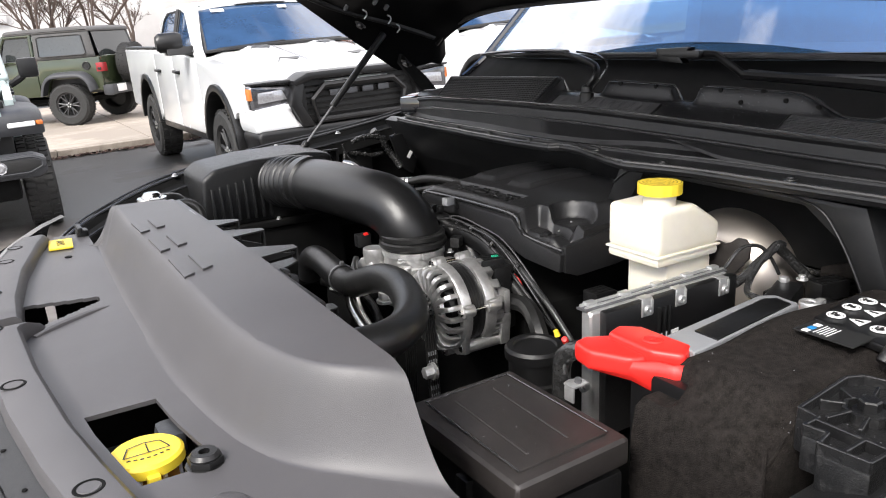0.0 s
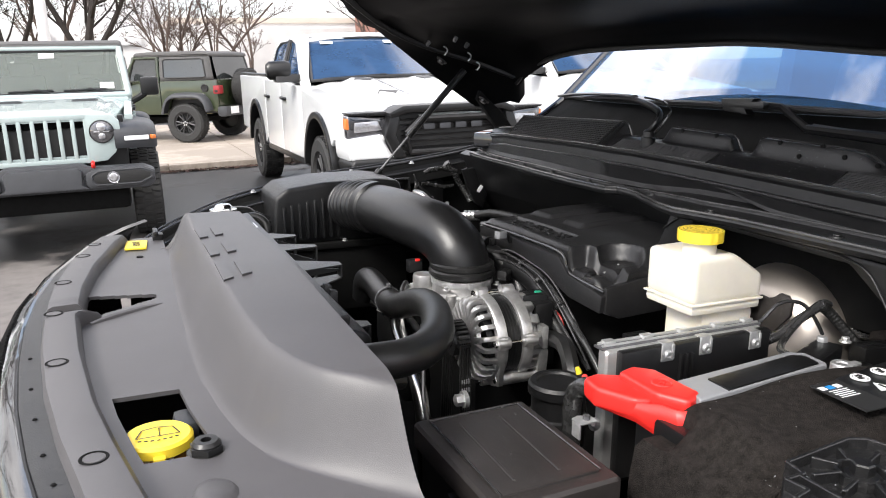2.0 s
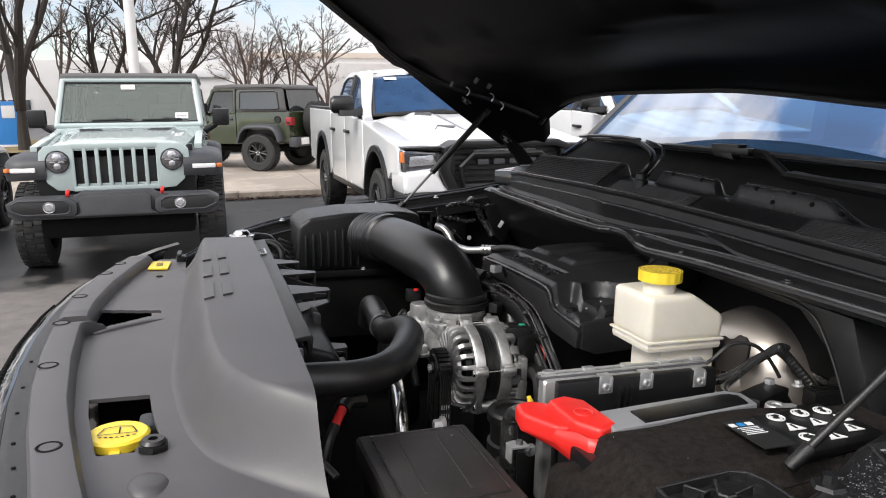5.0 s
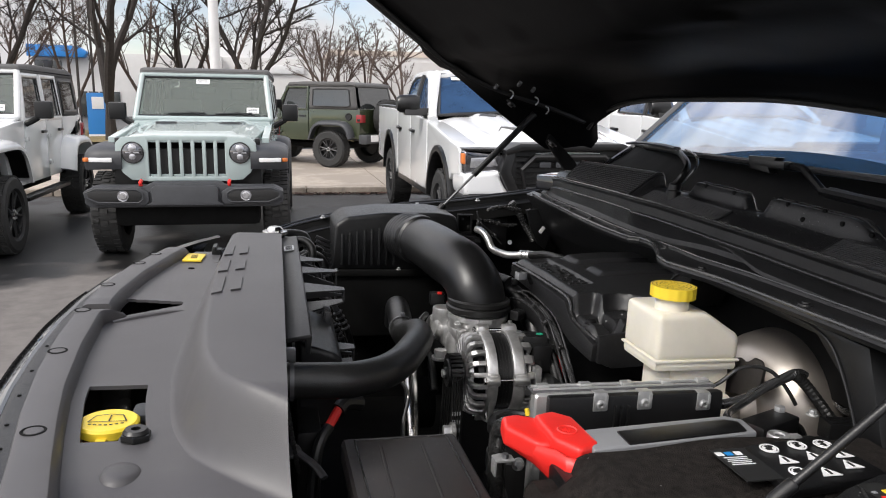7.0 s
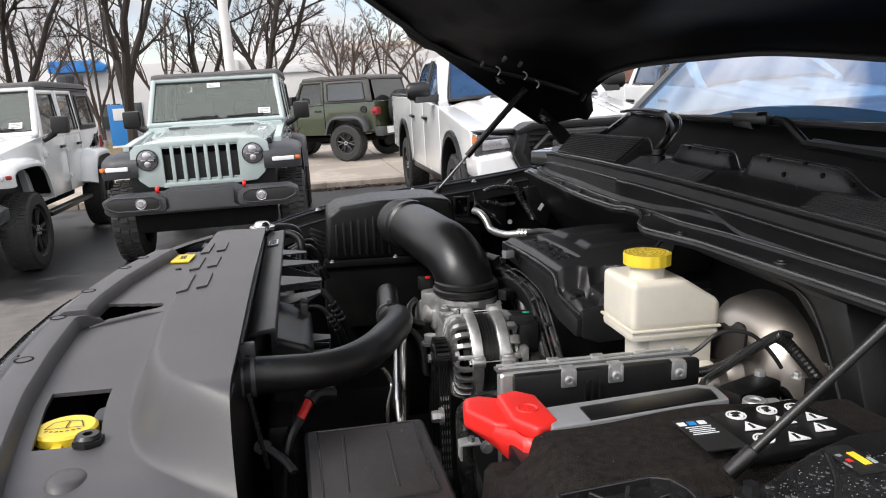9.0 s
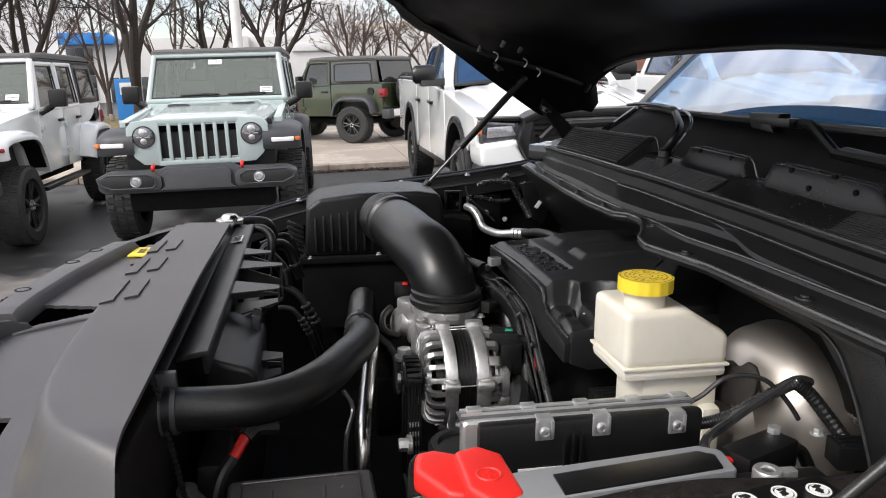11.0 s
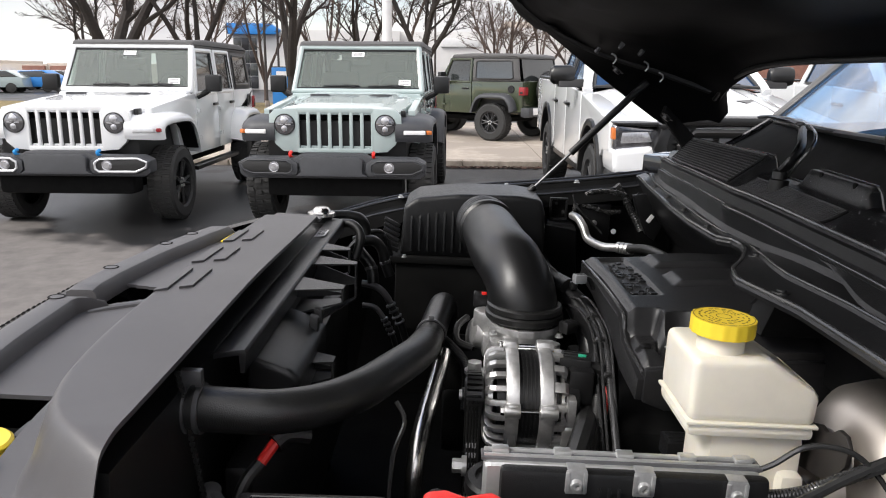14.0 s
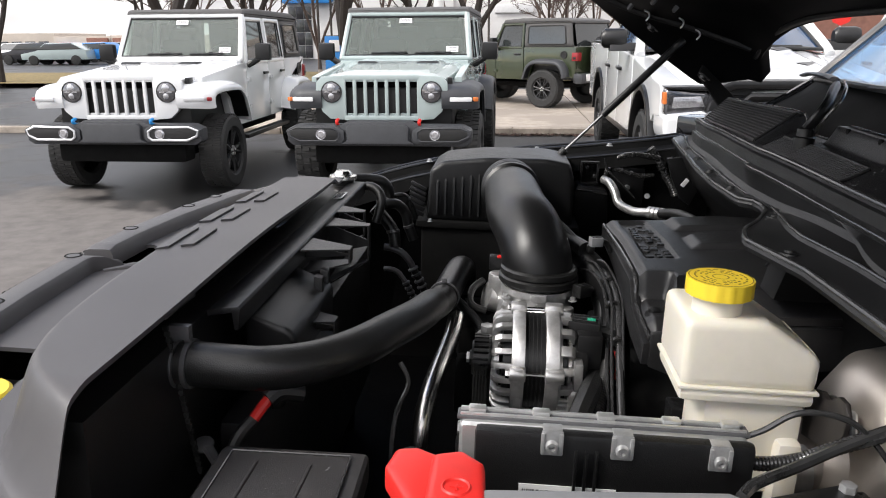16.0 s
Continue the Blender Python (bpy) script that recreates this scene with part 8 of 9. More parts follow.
            wheel(wz, (s * 0.83, y, tyre_r), tyre_r, 0.27, tyre_r * (0.62 if fogs else 0.56), spokes, M["rim"], s, 46 if not fogs else 90)
        # mirrors
        bm = NEWBM()
        box(bm, (0.19, 0.1, 0.2), (s * 0.98, 1.93, 1.43), 0.03)
        tube(bm, [(s * 0.78, 1.91, 1.27), (s * 0.86, 1.92, 1.31), (s * 0.92, 1.93, 1.35)], 0.035, 8)
        part("mirror", bm, M["satin"], t)
        if side_steps:
            bm = NEWBM()
            box(bm, (0.13, 1.7, 0.05), (s * 0.83, 2.3, 0.47), 0.015)
            part("side_step", bm, M["satin"], t)
    # bumper
    bm = NEWBM()
    prism(bm, [(-0.91, 0.60), (-0.85, 0.56), (0.85, 0.56), (0.91, 0.60), (0.91, 0.72), (0.82, 0.765), (0.36, 0.765), (0.30, 0.80), (-0.30, 0.80), (-0.36, 0.765), (-0.82, 0.765), (-0.91, 0.72)], "y", 0.02, 0.2, 0.02)
    prism(bm, [(-0.36, 0.585), (0.36, 0.585), (0.30, 0.62), (0.31, 0.745), (0.27, 0.775), (-0.27, 0.775), (-0.31, 0.745), (-0.30, 0.62)], "y", -0.03, 0.05, 0.014)
    bp = part("bumper", bm, M["flare"], t)
    bm = NEWBM()
    box(bm, (1.2, 0.3, 0.16), (0, 0.6, 0.46), 0.04)
    box(bm, (1.36, 0.26, 0.24), (0, 0.28, 0.48), 0.05)
    box(bm, (0.9, L - 1.2, 0.12), (0, L / 2, 0.48), 0.04)
    part("underbody", bm, M["void"], t)
    for s in (1, -1):
        bm = NEWBM()
        prism(bm, [(s * 0.36, 0.585), (s * 0.78, 0.590), (s * 0.90, 0.645), (s * 0.915, 0.715), (s * 0.82, 0.757), (s * 0.40, 0.752), (s * 0.33, 0.71), (s * 0.33, 0.62)], "y", -0.01, 0.04, 0.014)
        pod = part("fog_pod", bm, M["flare"], bp)
        bm = NEWBM()
        frame_bar(bm, [(s * 0.42, -0.018, 0.612), (s * 0.78, -0.014, 0.612), (s * 0.875, -0.008, 0.655), (s * 0.89, -0.006, 0.705), (s * 0.80, -0.012, 0.742), (s * 0.44, -0.018, 0.735), (s * 0.385, -0.018, 0.70), (s * 0.385, -0.018, 0.640)], 0.012 if fogs else 0.006)
        part("pod_rim", bm, M["satin_silver"] if fogs else M["flare"], pod)
        bm = NEWBM()
        prism(bm, [(s * 0.43, 0.622), (s * 0.77, 0.625), (s * 0.86, 0.66), (s * 0.875, 0.70), (s * 0.80, 0.728), (s * 0.45, 0.722), (s * 0.40, 0.69), (s * 0.40, 0.65)], "y", -0.015, -0.004, 0.002)
        part("recess", bm, M["blackprint"], bp)
        bm = NEWBM()
        lathe(bm, [(0.0, 0.014), (0.03, 0.012), (0.042, 0.0), (0.05, 0.006), (0.052, 0.0)], 24, (s * (0.50 if fogs else 0.56), -0.016, 0.675), (0, -1, 0))
        part("fog_lamp", bm, M["lamp"], bp)
        bm = NEWBM()
        tube(bm, [(s * 0.405, 0.10, 0.75), (s * 0.405, 0.03, 0.775), (s * 0.405, 0.02, 0.80), (s * 0.405, 0.07, 0.81)], 0.017, 8)
        part("tow_hook", bm, hooks, t)
    # windscreen
    A = [(-0.755, 1.76, 1.35), (0.755, 1.76, 1.35), (0.70, 2.04, 1.85), (-0.70, 2.04, 1.85)]
    bm = NEWBM()
    frame_bar(bm, A, 0.034, seg=12)
    box(bm, (1.5, 0.16, 0.1), (0, 1.71, 1.28), 0.02)
    fr = part("windscreen_frame", bm, paint, t)
    bm = NEWBM()
    ins = [(-0.722, 1.775, 1.385), (0.722, 1.775, 1.385), (0.672, 2.015, 1.822), (-0.672, 2.015, 1.822)]
    quad_pane(bm, ins)
    pn = part("windscreen", bm, M["pane"], fr)
    pn.visible_shadow = False
    bm = NEWBM()
    frame_bar(bm, [(x, y - 0.004, z) for x, y, z in ins], 0.012)
    part("seal", bm, M["rubber"], fr)

    def on_screen(x, k):
        return Vector((x, 1.78 + 0.23 * k - 0.012, 1.395 + 0.41 * k))
    for x, k, w, h in ((-0.02, 0.93, 0.15, 0.06), (0.55, 0.14, 0.14, 0.075)):
        bm = NEWBM()
        c = on_screen(x, k)
        box(bm, (w, 0.002, h), c, 0, (-30, 0, 0))
        st = part("paper_sticker", bm, M["white"], fr)
        bm = NEWBM()
        for j in range(3):
            box(bm, (w * 0.75, 0.002, h * 0.1), c + Vector((0, -0.0025 + (j - 1) * h * 0.12, (j - 1) * h * 0.22)), 0, (-30, 0, 0))
        part("print_bar", bm, M["grey"], fr)
    for x0 in (-0.1, 0.42):
        bm = NEWBM()
        tube(bm, [on_screen(x0 + 0.18, -0.06), on_screen(x0 + 0.02, 0.03), on_screen(x0 - 0.06, 0.08)], 0.012, 6)
        tube(bm, [on_screen(x0 - 0.3, 0.035), on_screen(x0 + 0.12, 0.055)], 0.01, 6, smooth=False)
        part("wiper", bm, M["satin"], fr)
    # roof and rear
    bm = NEWBM()
    prism(bm, [(2.00, 1.885), (2.06, 1.93), (2.5, 1.95), (L - 0.5, 1.94), (L - 0.25, 1.90), (L - 0.22, 1.82), (2.04, 1.83)], "x", -0.735, 0.735, 0.05, 4)
    part("roof", bm, top, t)
    bm = NEWBM()
    box(bm, (1.5, 0.06, 0.7), (0, L - 0.16, 0.98), 0.02)
    tg = part("tailgate", bm, paint, t)
    bm = NEWBM()
    quad_pane(bm, [(-0.66, L - 0.16, 1.34), (0.66, L - 0.16, 1.34), (0.62, L - 0.27, 1.84), (-0.62, L - 0.27, 1.84)])
    part("rear_pane", bm, M["darkpane"], t)
    bm = NEWBM()
    box(bm, (1.6, 0.22, 0.2), (0, L - 0.03, 0.66), 0.03)
    part("rear_bumper", bm, M["flare"], t)
    sp = thing("spare_wheel")
    for k in list(sp.keys()):
        del sp[k]
    sp.parent = t
    sp.matrix_basis = pose(0, L + 0.12, 1.14, 0, 0, 90)
    wheel(sp, (0, 0, 0), 0.42, 0.27, 0.23, 6, M["rim"], 1)
    for s in (1, -1):
        bm = NEWBM()
        box(bm, (0.17, 0.14, 0.18), (s * 0.712, L - 0.13, 1.12), 0.02)
        tl = part("tail_lamp", bm, M["tail"], t)
        bm = NEWBM()
        box(bm, (0.012, 0.07, 0.05), (s * 0.799, L - 0.13, 1.09), 0.004)
        part("clear_lens", bm, M["satin"], tl)
        bm = NEWBM()
        box(bm, (0.1, 0.16, 0.22), (s * 0.76, L - 0.02, 0.66), 0.03)
        part("bumper_end", bm, M["flare"], t)
        if s > 0:
            bm = NEWBM()
            lathe(bm, [(0.0, 0.012), (0.055, 0.012), (0.062, 0.02), (0.08, 0.02), (0.085, 0.0)], 28, (0.775, L - 0.4, 1.16), (1, 0, 0))
            part("fuel_cap", bm, M["satin"], t)
    bm = NEWBM()
    box(bm, (0.30, 0.02, 0.15), (0.50, L + 0.088, 0.68), 0.006)
    part("number_plate", bm, M["white"], t)
    # cabin
    for x in (-0.5, 0.5):
        bm = NEWBM()
        tube(bm, [(x, 2.8, 1.3), (x * 1.1, 2.82, 1.76), (x * 1.1, 3.5, 1.78)], 0.04, 8)
        part("roll_bar", bm, M["seat"], t)
    for x in (-0.36, 0.36):
        bm = NEWBM()
        box(bm, (0.48, 0.16, 0.65), (x, 2.66, 1.25), 0.05, (-10, 0, 0))
        box(bm, (0.26, 0.1, 0.2), (x, 2.74, 1.62), 0.04)
        part("seat", bm, M["seat"], t)
    bm = NEWBM()
    box(bm, (1.38, 0.4, 0.12), (0, 1.97, 1.32), 0.03)
    lathe(bm, [(0.17, -0.015), (0.19, 0.0), (0.17, 0.015)], 24, (0.36, 2.24, 1.38), (0, -0.8, 0.5))
    part("dashboard", bm, M["seat"], t)
    bm = NEWBM()
    box(bm, (0.22, 0.03, 0.07), (0, 2.09, 1.68), 0.015)
    part("rear_mirror", bm, M["satin"], t)
    return t


def pickup(name, at, rz, label, group):
    """A tall white pickup; its nose is at y 0 and looks towards -y."""
    t = thing(name, at, rz, label=label, category="pickup truck", group=group)
    t.scale = (1.05, 1.05, 1.04)
    P = M["white_paint"]
    bm = NEWBM()

    def hood(u, v):
        half = 0.84 + 0.08 * u
        a = abs(v)
        y = 0.22 + 1.56 * u - 0.14 * (1 - v * v) * (1 - u) + 0.08 * v * v * u
        z = 1.125 + 0.245 * u - 0.06 * sm((a - 0.70) / 0.30) + 0.05 * sm((0.62 - a) / 0.14) * sm((u - 0.06) / 0.22)
        z -= 0.02 * sm((0.3 - a) / 0.12) * sm((u - 0.1) / 0.3) + 0.05 * sm((0.06 - u) / 0.06)
        return (half * v, y, z)
    sheet(bm, hood, steps(0, 1, 28), steps(-1, 1, 64), 0.04)
    bn = part("bonnet", bm, P, t)
    for s in (1, -1):
        for (u, v), (du, dv) in (((0.40, 0.42), (0.05, 0.13)), ((0.87, 0.40), (0.06, 0.12))):
            bm = NEWBM()
            q = [hood(u - du, s * (v - dv * 0.5)), hood(u - du * 0.2, s * (v + dv)), hood(u + du, s * (v + dv * 0.5)), hood(u + du * 0.3, s * (v - dv))]
            lo = [bm.verts.new((x, y, z - 0.02)) for x, y, z in q]
            hi = [bm.verts.new((x, y, z + 0.007)) for x, y, z in q]
            bm.faces.new(hi)
            for k in range(4):
                bm.faces.new((lo[k], lo[(k + 1) % 4], hi[(k + 1) % 4], hi[k]))
            part("vent", bm, M["satin"], bn)

    def arch(yc, a, b, lo=8, hi=172, n=14):
        """Points of a wheel arch from its rear foot to its front foot."""
        return [(yc + a * math.cos(radians(k)), 0.42 + b * math.sin(radians(k))) for k in steps(lo, hi, n)]

    def side(outline, s, xa, xb):
        """A rounded body side: the outline in y and z, its outer skin bowed."""
        bm = NEWBM()
        prism(bm, outline, "x", s * xa, s * xb, 0.022, 4)
        return bm
    for s in (1, -1):
        xa, xb = 0.78, 1.0
        part("front_wing", side([(0.40, 0.84), (0.27, 0.86), (0.26, 1.08), (0.34, 1.125), (0.7, 1.17), (1.80, 1.315), (1.80, 0.5)] + arch(1.15, 0.545, 0.63, 8, 148) + [(0.58, 0.84)], s, xa, xb), P, t)
        bm = NEWBM()
        prism(bm, arch(1.15, 0.59, 0.67) + arch(1.15, 0.52, 0.60)[::-1], "x", s * 0.84, s * 1.03, 0.012)
        part("arch_flare", bm, M["satin"], t)
        bm = NEWBM()
        prism(bm, [(0.62, 0.45), (0.62, 0.9), (0.9, 1.06), (1.44, 1.06), (1.64, 0.9), (1.66, 0.45)], "x", s * 0.3, s * 0.80, 0.01)
        part("arch_liner", bm, M["void"], t)
        for a, b in ((1.806, 2.86), (2.866, 3.86)):
            d = part("door", side([(a, 0.54), (b, 0.54), (b, 1.39), (a, 1.325 if a < 2 else 1.385)], s, xa, 1.003), P, t)
            bm = NEWBM()
            tube(bm, [(s * 0.99, b - 0.30, 1.17), (s * 1.03, b - 0.27, 1.175), (s * 1.03, b - 0.12, 1.18), (s * 0.99, b - 0.09, 1.18)], 0.02, 8)
            part("handle", bm, M["satin"], d)
            if a < 2:
                pts = [(1.94, 1.37), (2.10, 1.50), (2.58, 1.80), (2.82, 1.835), (2.82, 1.40)]
            else:
                pts = [(2.90, 1.40), (2.90, 1.84), (3.45, 1.83), (3.62, 1.76), (3.70, 1.42)]
            pts = [(s * (0.955 - 0.30 * (z - 1.37)), y, z) for y, z in pts]
            bm = NEWBM()
            quad_pane(bm, pts)
            part("pane", bm, M["bluepane"], d)
            bm = NEWBM()
            frame_bar(bm, pts, 0.016)
            part("seal", bm, M["rubber"], d)
        # the cab side round the windows
        bm = NEWBM()
        out = [(1.80, 1.30), (1.96, 1.46), (2.44, 1.845), (2.70, 1.90), (3.50, 1.895), (3.74, 1.83), (3.86, 1.42), (3.86, 1.36)]
        ring = [(1.90, 1.34), (2.06, 1.47), (2.56, 1.80), (2.78, 1.845), (3.46, 1.84), (3.63, 1.77), (3.72, 1.40), (3.70, 1.37)]
        f = lambda y, z, d: (s * (0.965 - 0.31 * max(0, z - 1.37) - d), y, z)
        vo, vi, vd = ([bm.verts.new(f(y, z, d)) for y, z in pl] for pl, d in ((out, 0.0), (ring, -0.012), (ring, 0.05)))
        vt = [bm.verts.new(f(y, z, 0.05)) for y, z in out]
        for k in range(len(out) - 1):
            bm.faces.new((vo[k], vo[k + 1], vi[k + 1], vi[k]))
            bm.faces.new((vi[k], vi[k + 1], vd[k + 1], vd[k]))
            bm.faces.new((vo[k], vo[k + 1], vt[k + 1], vt[k]))
        part("cab_side", bm, P, t)
        bm = NEWBM()
        tube(bm, [f(2.855, 1.36, -0.01), f(2.855, 1.85, -0.012)], 0.03, 8, smooth=False)
        part("door_pillar", bm, M["satin"], t)
        part("bed_side", side([(3.885, 1.42), (3.885, 0.62)] + arch(4.62, 0.545, 0.65, 172, 18) + [(5.88, 0.66), (5.88, 1.44)], s, xa, 1.0), P, t)
        bm = NEWBM()
        prism(bm, arch(4.62, 0.59, 0.70) + arch(4.62, 0.52, 0.63)[::-1], "x", s * 0.84, s * 1.03, 0.012)
        part("arch_flare", bm, M["satin"], t)
        bm = NEWBM()
        prism(bm, [(1.70, 0.47), (3.98, 0.47), (3.98, 0.60), (1.70, 0.60)], "x", s * 0.8, s * 0.985, 0.02)
        part("sill", bm, M["satin"], t)
        bm = NEWBM()
        prism(bm, [(3.88, 1.43), (5.88, 1.45), (5.88, 1.475), (3.88, 1.455)], "x", s * 0.86, s * 0.985, 0.008)
        part("bed_rail", bm, M["satin"], t)
        for y in (1.15, 4.62):
            wz = thing("wheel")
            for k in list(wz.keys()):
                del wz[k]
            wz.parent = t
            wheel(wz, (s * 0.87, y, 0.42), 0.42, 0.28, 0.25, 6, M["rim"], s)
        bm = NEWBM()
        lathe(bm, [(0.0, -0.12), (0.07, -0.12), (0.1, -0.09), (0.105, 0.07), (0.09, 0.11), (0.0, 0.12)], 20, (0, 0, 0), (1, 0, 0))
        bmesh.ops.scale(bm, vec=(1.1, 0.75, 1.0), verts=bm.verts)
        bmesh.ops.translate(bm, vec=(s * 1.17, 2.05, 1.50), verts=bm.verts)
        mr = part("mirror", bm, M["satin"], t)
        bm = NEWBM()
        prism(bm, [(1.96, 1.37), (2.14, 1.37), (2.12, 1.43), (2.0, 1.46)], "x", s * 0.93, s * 1.22, 0.02)
        part("mirror_arm", bm, M["satin"], mr)
        # lamps
        bm = NEWBM()
        prism(bm, [(s * 0.56, 0.90), (s * 0.98, 0.87), (s * 0.99, 1.10), (s * 0.62, 1.08), (s * 0.58, 1.05)], "y", 0.14, 0.40, 0.04, 3)
        hl = part("headlamp", bm, M["lampclear"], t)
        bm = NEWBM()
        prism(bm, [(s * 0.56, 0.885), (s * 0.97, 0.86), (s * 0.97, 0.895), (s * 0.58, 0.93)], "y", 0.115, 0.16, 0.008)
        part("lamp_strip", bm, M["chrome"], hl)
        bm = NEWBM()
        prism(bm, [(s * 0.66, 0.95), (s * 0.93, 0.935), (s * 0.92, 1.03), (s * 0.70, 1.04)], "y", 0.132, 0.16, 0.012)
        part("reflector", bm, M["lamp"], hl)
        bm = NEWBM()
        box(bm, (0.036, 0.10, 0.10), (s * 0.979, 0.195, 1.02), 0.012)
        part("side_marker", bm, M["amber"], hl)
        bm = NEWBM()
        prism(bm, [(s * 0.55, 1.075), (s * 0.97, 1.095), (s * 0.99, 1.115), (s * 0.60, 1.12), (s * 0.50, 1.10)], "y", 0.10, 0.36, 0.012)
        part("lamp_brow", bm, M["satin"], hl)
    # grille with its raised inner frame
    bm = NEWBM()
    prism(bm, [(-0.58, 0.70), (0.58, 0.70), (0.64, 0.95), (0.54, 1.14), (-0.54, 1.14), (-0.64, 0.95)], "y", 0.10, 0.3, 0.02)
    part("grille_back", bm, M["blackprint"], t)
    bm = NEWBM()
    prism(bm, [(-0.50, 1.17), (0.50, 1.17), (0.64, 1.11), (0.62, 1.06), (0.46, 1.105), (-0.46, 1.105), (-0.62, 1.06), (-0.64, 1.11)], "y", -0.01, 0.3, 0.02)
    for s in (1, -1):
        prism(bm, [(s * 0.53, 1.08), (s * 0.62, 1.08), (s * 0.68, 0.90), (s * 0.58, 0.70), (s * 0.47, 0.70), (s * 0.57, 0.90)], "y", 0.02, 0.26, 0.02)
    gr = part("grille", bm, M["satin"], t)
    bm = NEWBM()
    frame_bar(bm, [(-0.42, 0.06, 0.74), (0.42, 0.06, 0.74), (0.46, 0.05, 0.93), (0.34, 0.04, 1.045), (-0.34, 0.04, 1.045), (-0.46, 0.05, 0.93)], 0.028)
    part("inner_frame", bm, M["satin"], gr)
    for k in range(7):
        bm = NEWBM()
        tube(bm, [(-0.5, 0.09, 0.74 + 0.05 * k), (0.5, 0.09, 0.74 + 0.05 * k)], 0.009, 6, smooth=False)
        part("grille_bar", bm, M["satin"], gr)
    for x in (-0.24, -0.08, 0.08, 0.24):
        bm = NEWBM()
        box(bm, (0.11, 0.02, 0.055), (x, 0.05, 0.97), 0.01)
        part("mark_bar", bm, M["flare"], gr)
    for s in (1, -1):
        bm = NEWBM()
        prism(bm, [(s * 0.50, 0.68), (s * 0.98, 0.68), (s * 1.0, 0.74), (s * 1.0, 0.885), (s * 0.58, 0.92), (s * 0.66, 0.86), (s * 0.60, 0.74)], "y", 0.06, 0.55, 0.05, 4)
        part("bumper_corner", bm, P, t)
    bm = NEWBM()
    prism(bm, [(-0.96, 0.46), (0.96, 0.46), (1.0, 0.66), (0.96, 0.71), (-0.96, 0.71), (-1.0, 0.66)], "y", 0.04, 0.5, 0.04, 3)
    part("valance", bm, M["satin"], t)
    bm = NEWBM()
    box(bm, (1.2, 4.9, 0.3), (0, 3.2, 0.55), 0.05)
    part("chassis", bm, M["void"], t)
    # cab
    bm = NEWBM()

    def screen(u, v):
        half = 0.86 - 0.17 * u
        return (half * v, 1.68 + 0.80 * u + 0.16 * v * v, 1.375 + 0.475 * u + 0.03 * (1 - v * v) * (1 - u))
    rows = [[bm.verts.new(screen(u, v)) for v in steps(-1, 1, 16)] for u in steps(0, 1, 6)]
    for a, b in zip(rows, rows[1:]):
        for k in range(16):
            bm.faces.new((a[k], a[k + 1], b[k + 1], b[k]))
    fr = part("windscreen", bm, M["bluepane"], t)
    bm = NEWBM()
    edge = [screen(0, v) for v in steps(-1, 1, 10)] + [screen(u, 1) for u in steps(0.2, 1, 4)] + [screen(1, v) for v in steps(1, -1, 10)][1:] + [screen(u, -1) for u in steps(0.8, 0.2, 3)]
    frame_bar(bm, [(x, y - 0.004, z + 0.004) for x, y, z in edge], 0.018)
    part("seal", bm, M["rubber"], fr)
    for s in (1, -1):
        bm = NEWBM()
        tube(bm, [(s * 0.93, 1.80, 1.33), (s * 0.90, 1.98, 1.46), (s * 0.735, 2.56, 1.86)], 0.05, 10)
        part("pillar", bm, P, fr)
    for x0 in (-0.25, 0.45):
        bm = NEWBM()
        a, b = screen(0.03, (x0 - 0.5) / 0.86), screen(0.05, (x0 + 0.2) / 0.86)
        tube(bm, [(a[0], a[1] - 0.02, a[2]), (b[0], b[1] - 0.02, b[2])], 0.014, 6, smooth=False)
        part("wiper", bm, M["satin"], fr)
    for v, w in ((-0.72, 0.15), (0.3, 0.1)):
        bm = NEWBM()
        c = screen(0.88, v)
        box(bm, (w, 0.004, 0.06), (c[0], c[1] - 0.012, c[2] + 0.008), 0, (-58, 0, 0))
        part("paper_sticker", bm, M["white"], fr)
    bm = NEWBM()

    def top(u, v):
        half = 0.76 - 0.03 * u
        return (half * v, 2.47 + 1.33 * u + 0.13 * v * v * (1 - u), 1.865 + 0.075 * math.sin(math.pi * min(1, u * 0.9 + 0.1)) - 0.06 * abs(v) ** 4)
    sheet(bm, top, steps(0, 1, 14), steps(-1, 1, 24), 0.04)
    rf = part("roof", bm, P, t)
    bm = NEWBM()
    prism(bm, [(3.80, 0.6), (3.88, 0.6), (3.88, 1.4), (3.78, 1.88), (3.70, 1.88)], "x", -0.76, 0.76, 0.02)
    part("cab_back", bm, P, t)
    for x in (-0.4, 0.4):
        bm = NEWBM()
        box(bm, (0.5, 0.2, 0.7), (x, 2.8, 1.3), 0.05)
        part("seat", bm, M["seat"], t)
    bm = NEWBM()
    box(bm, (1.5, 4.4, 0.5), (0, 3.5, 0.8), 0.05)
    part("cab_floor", bm, M["void"], t)
    return t




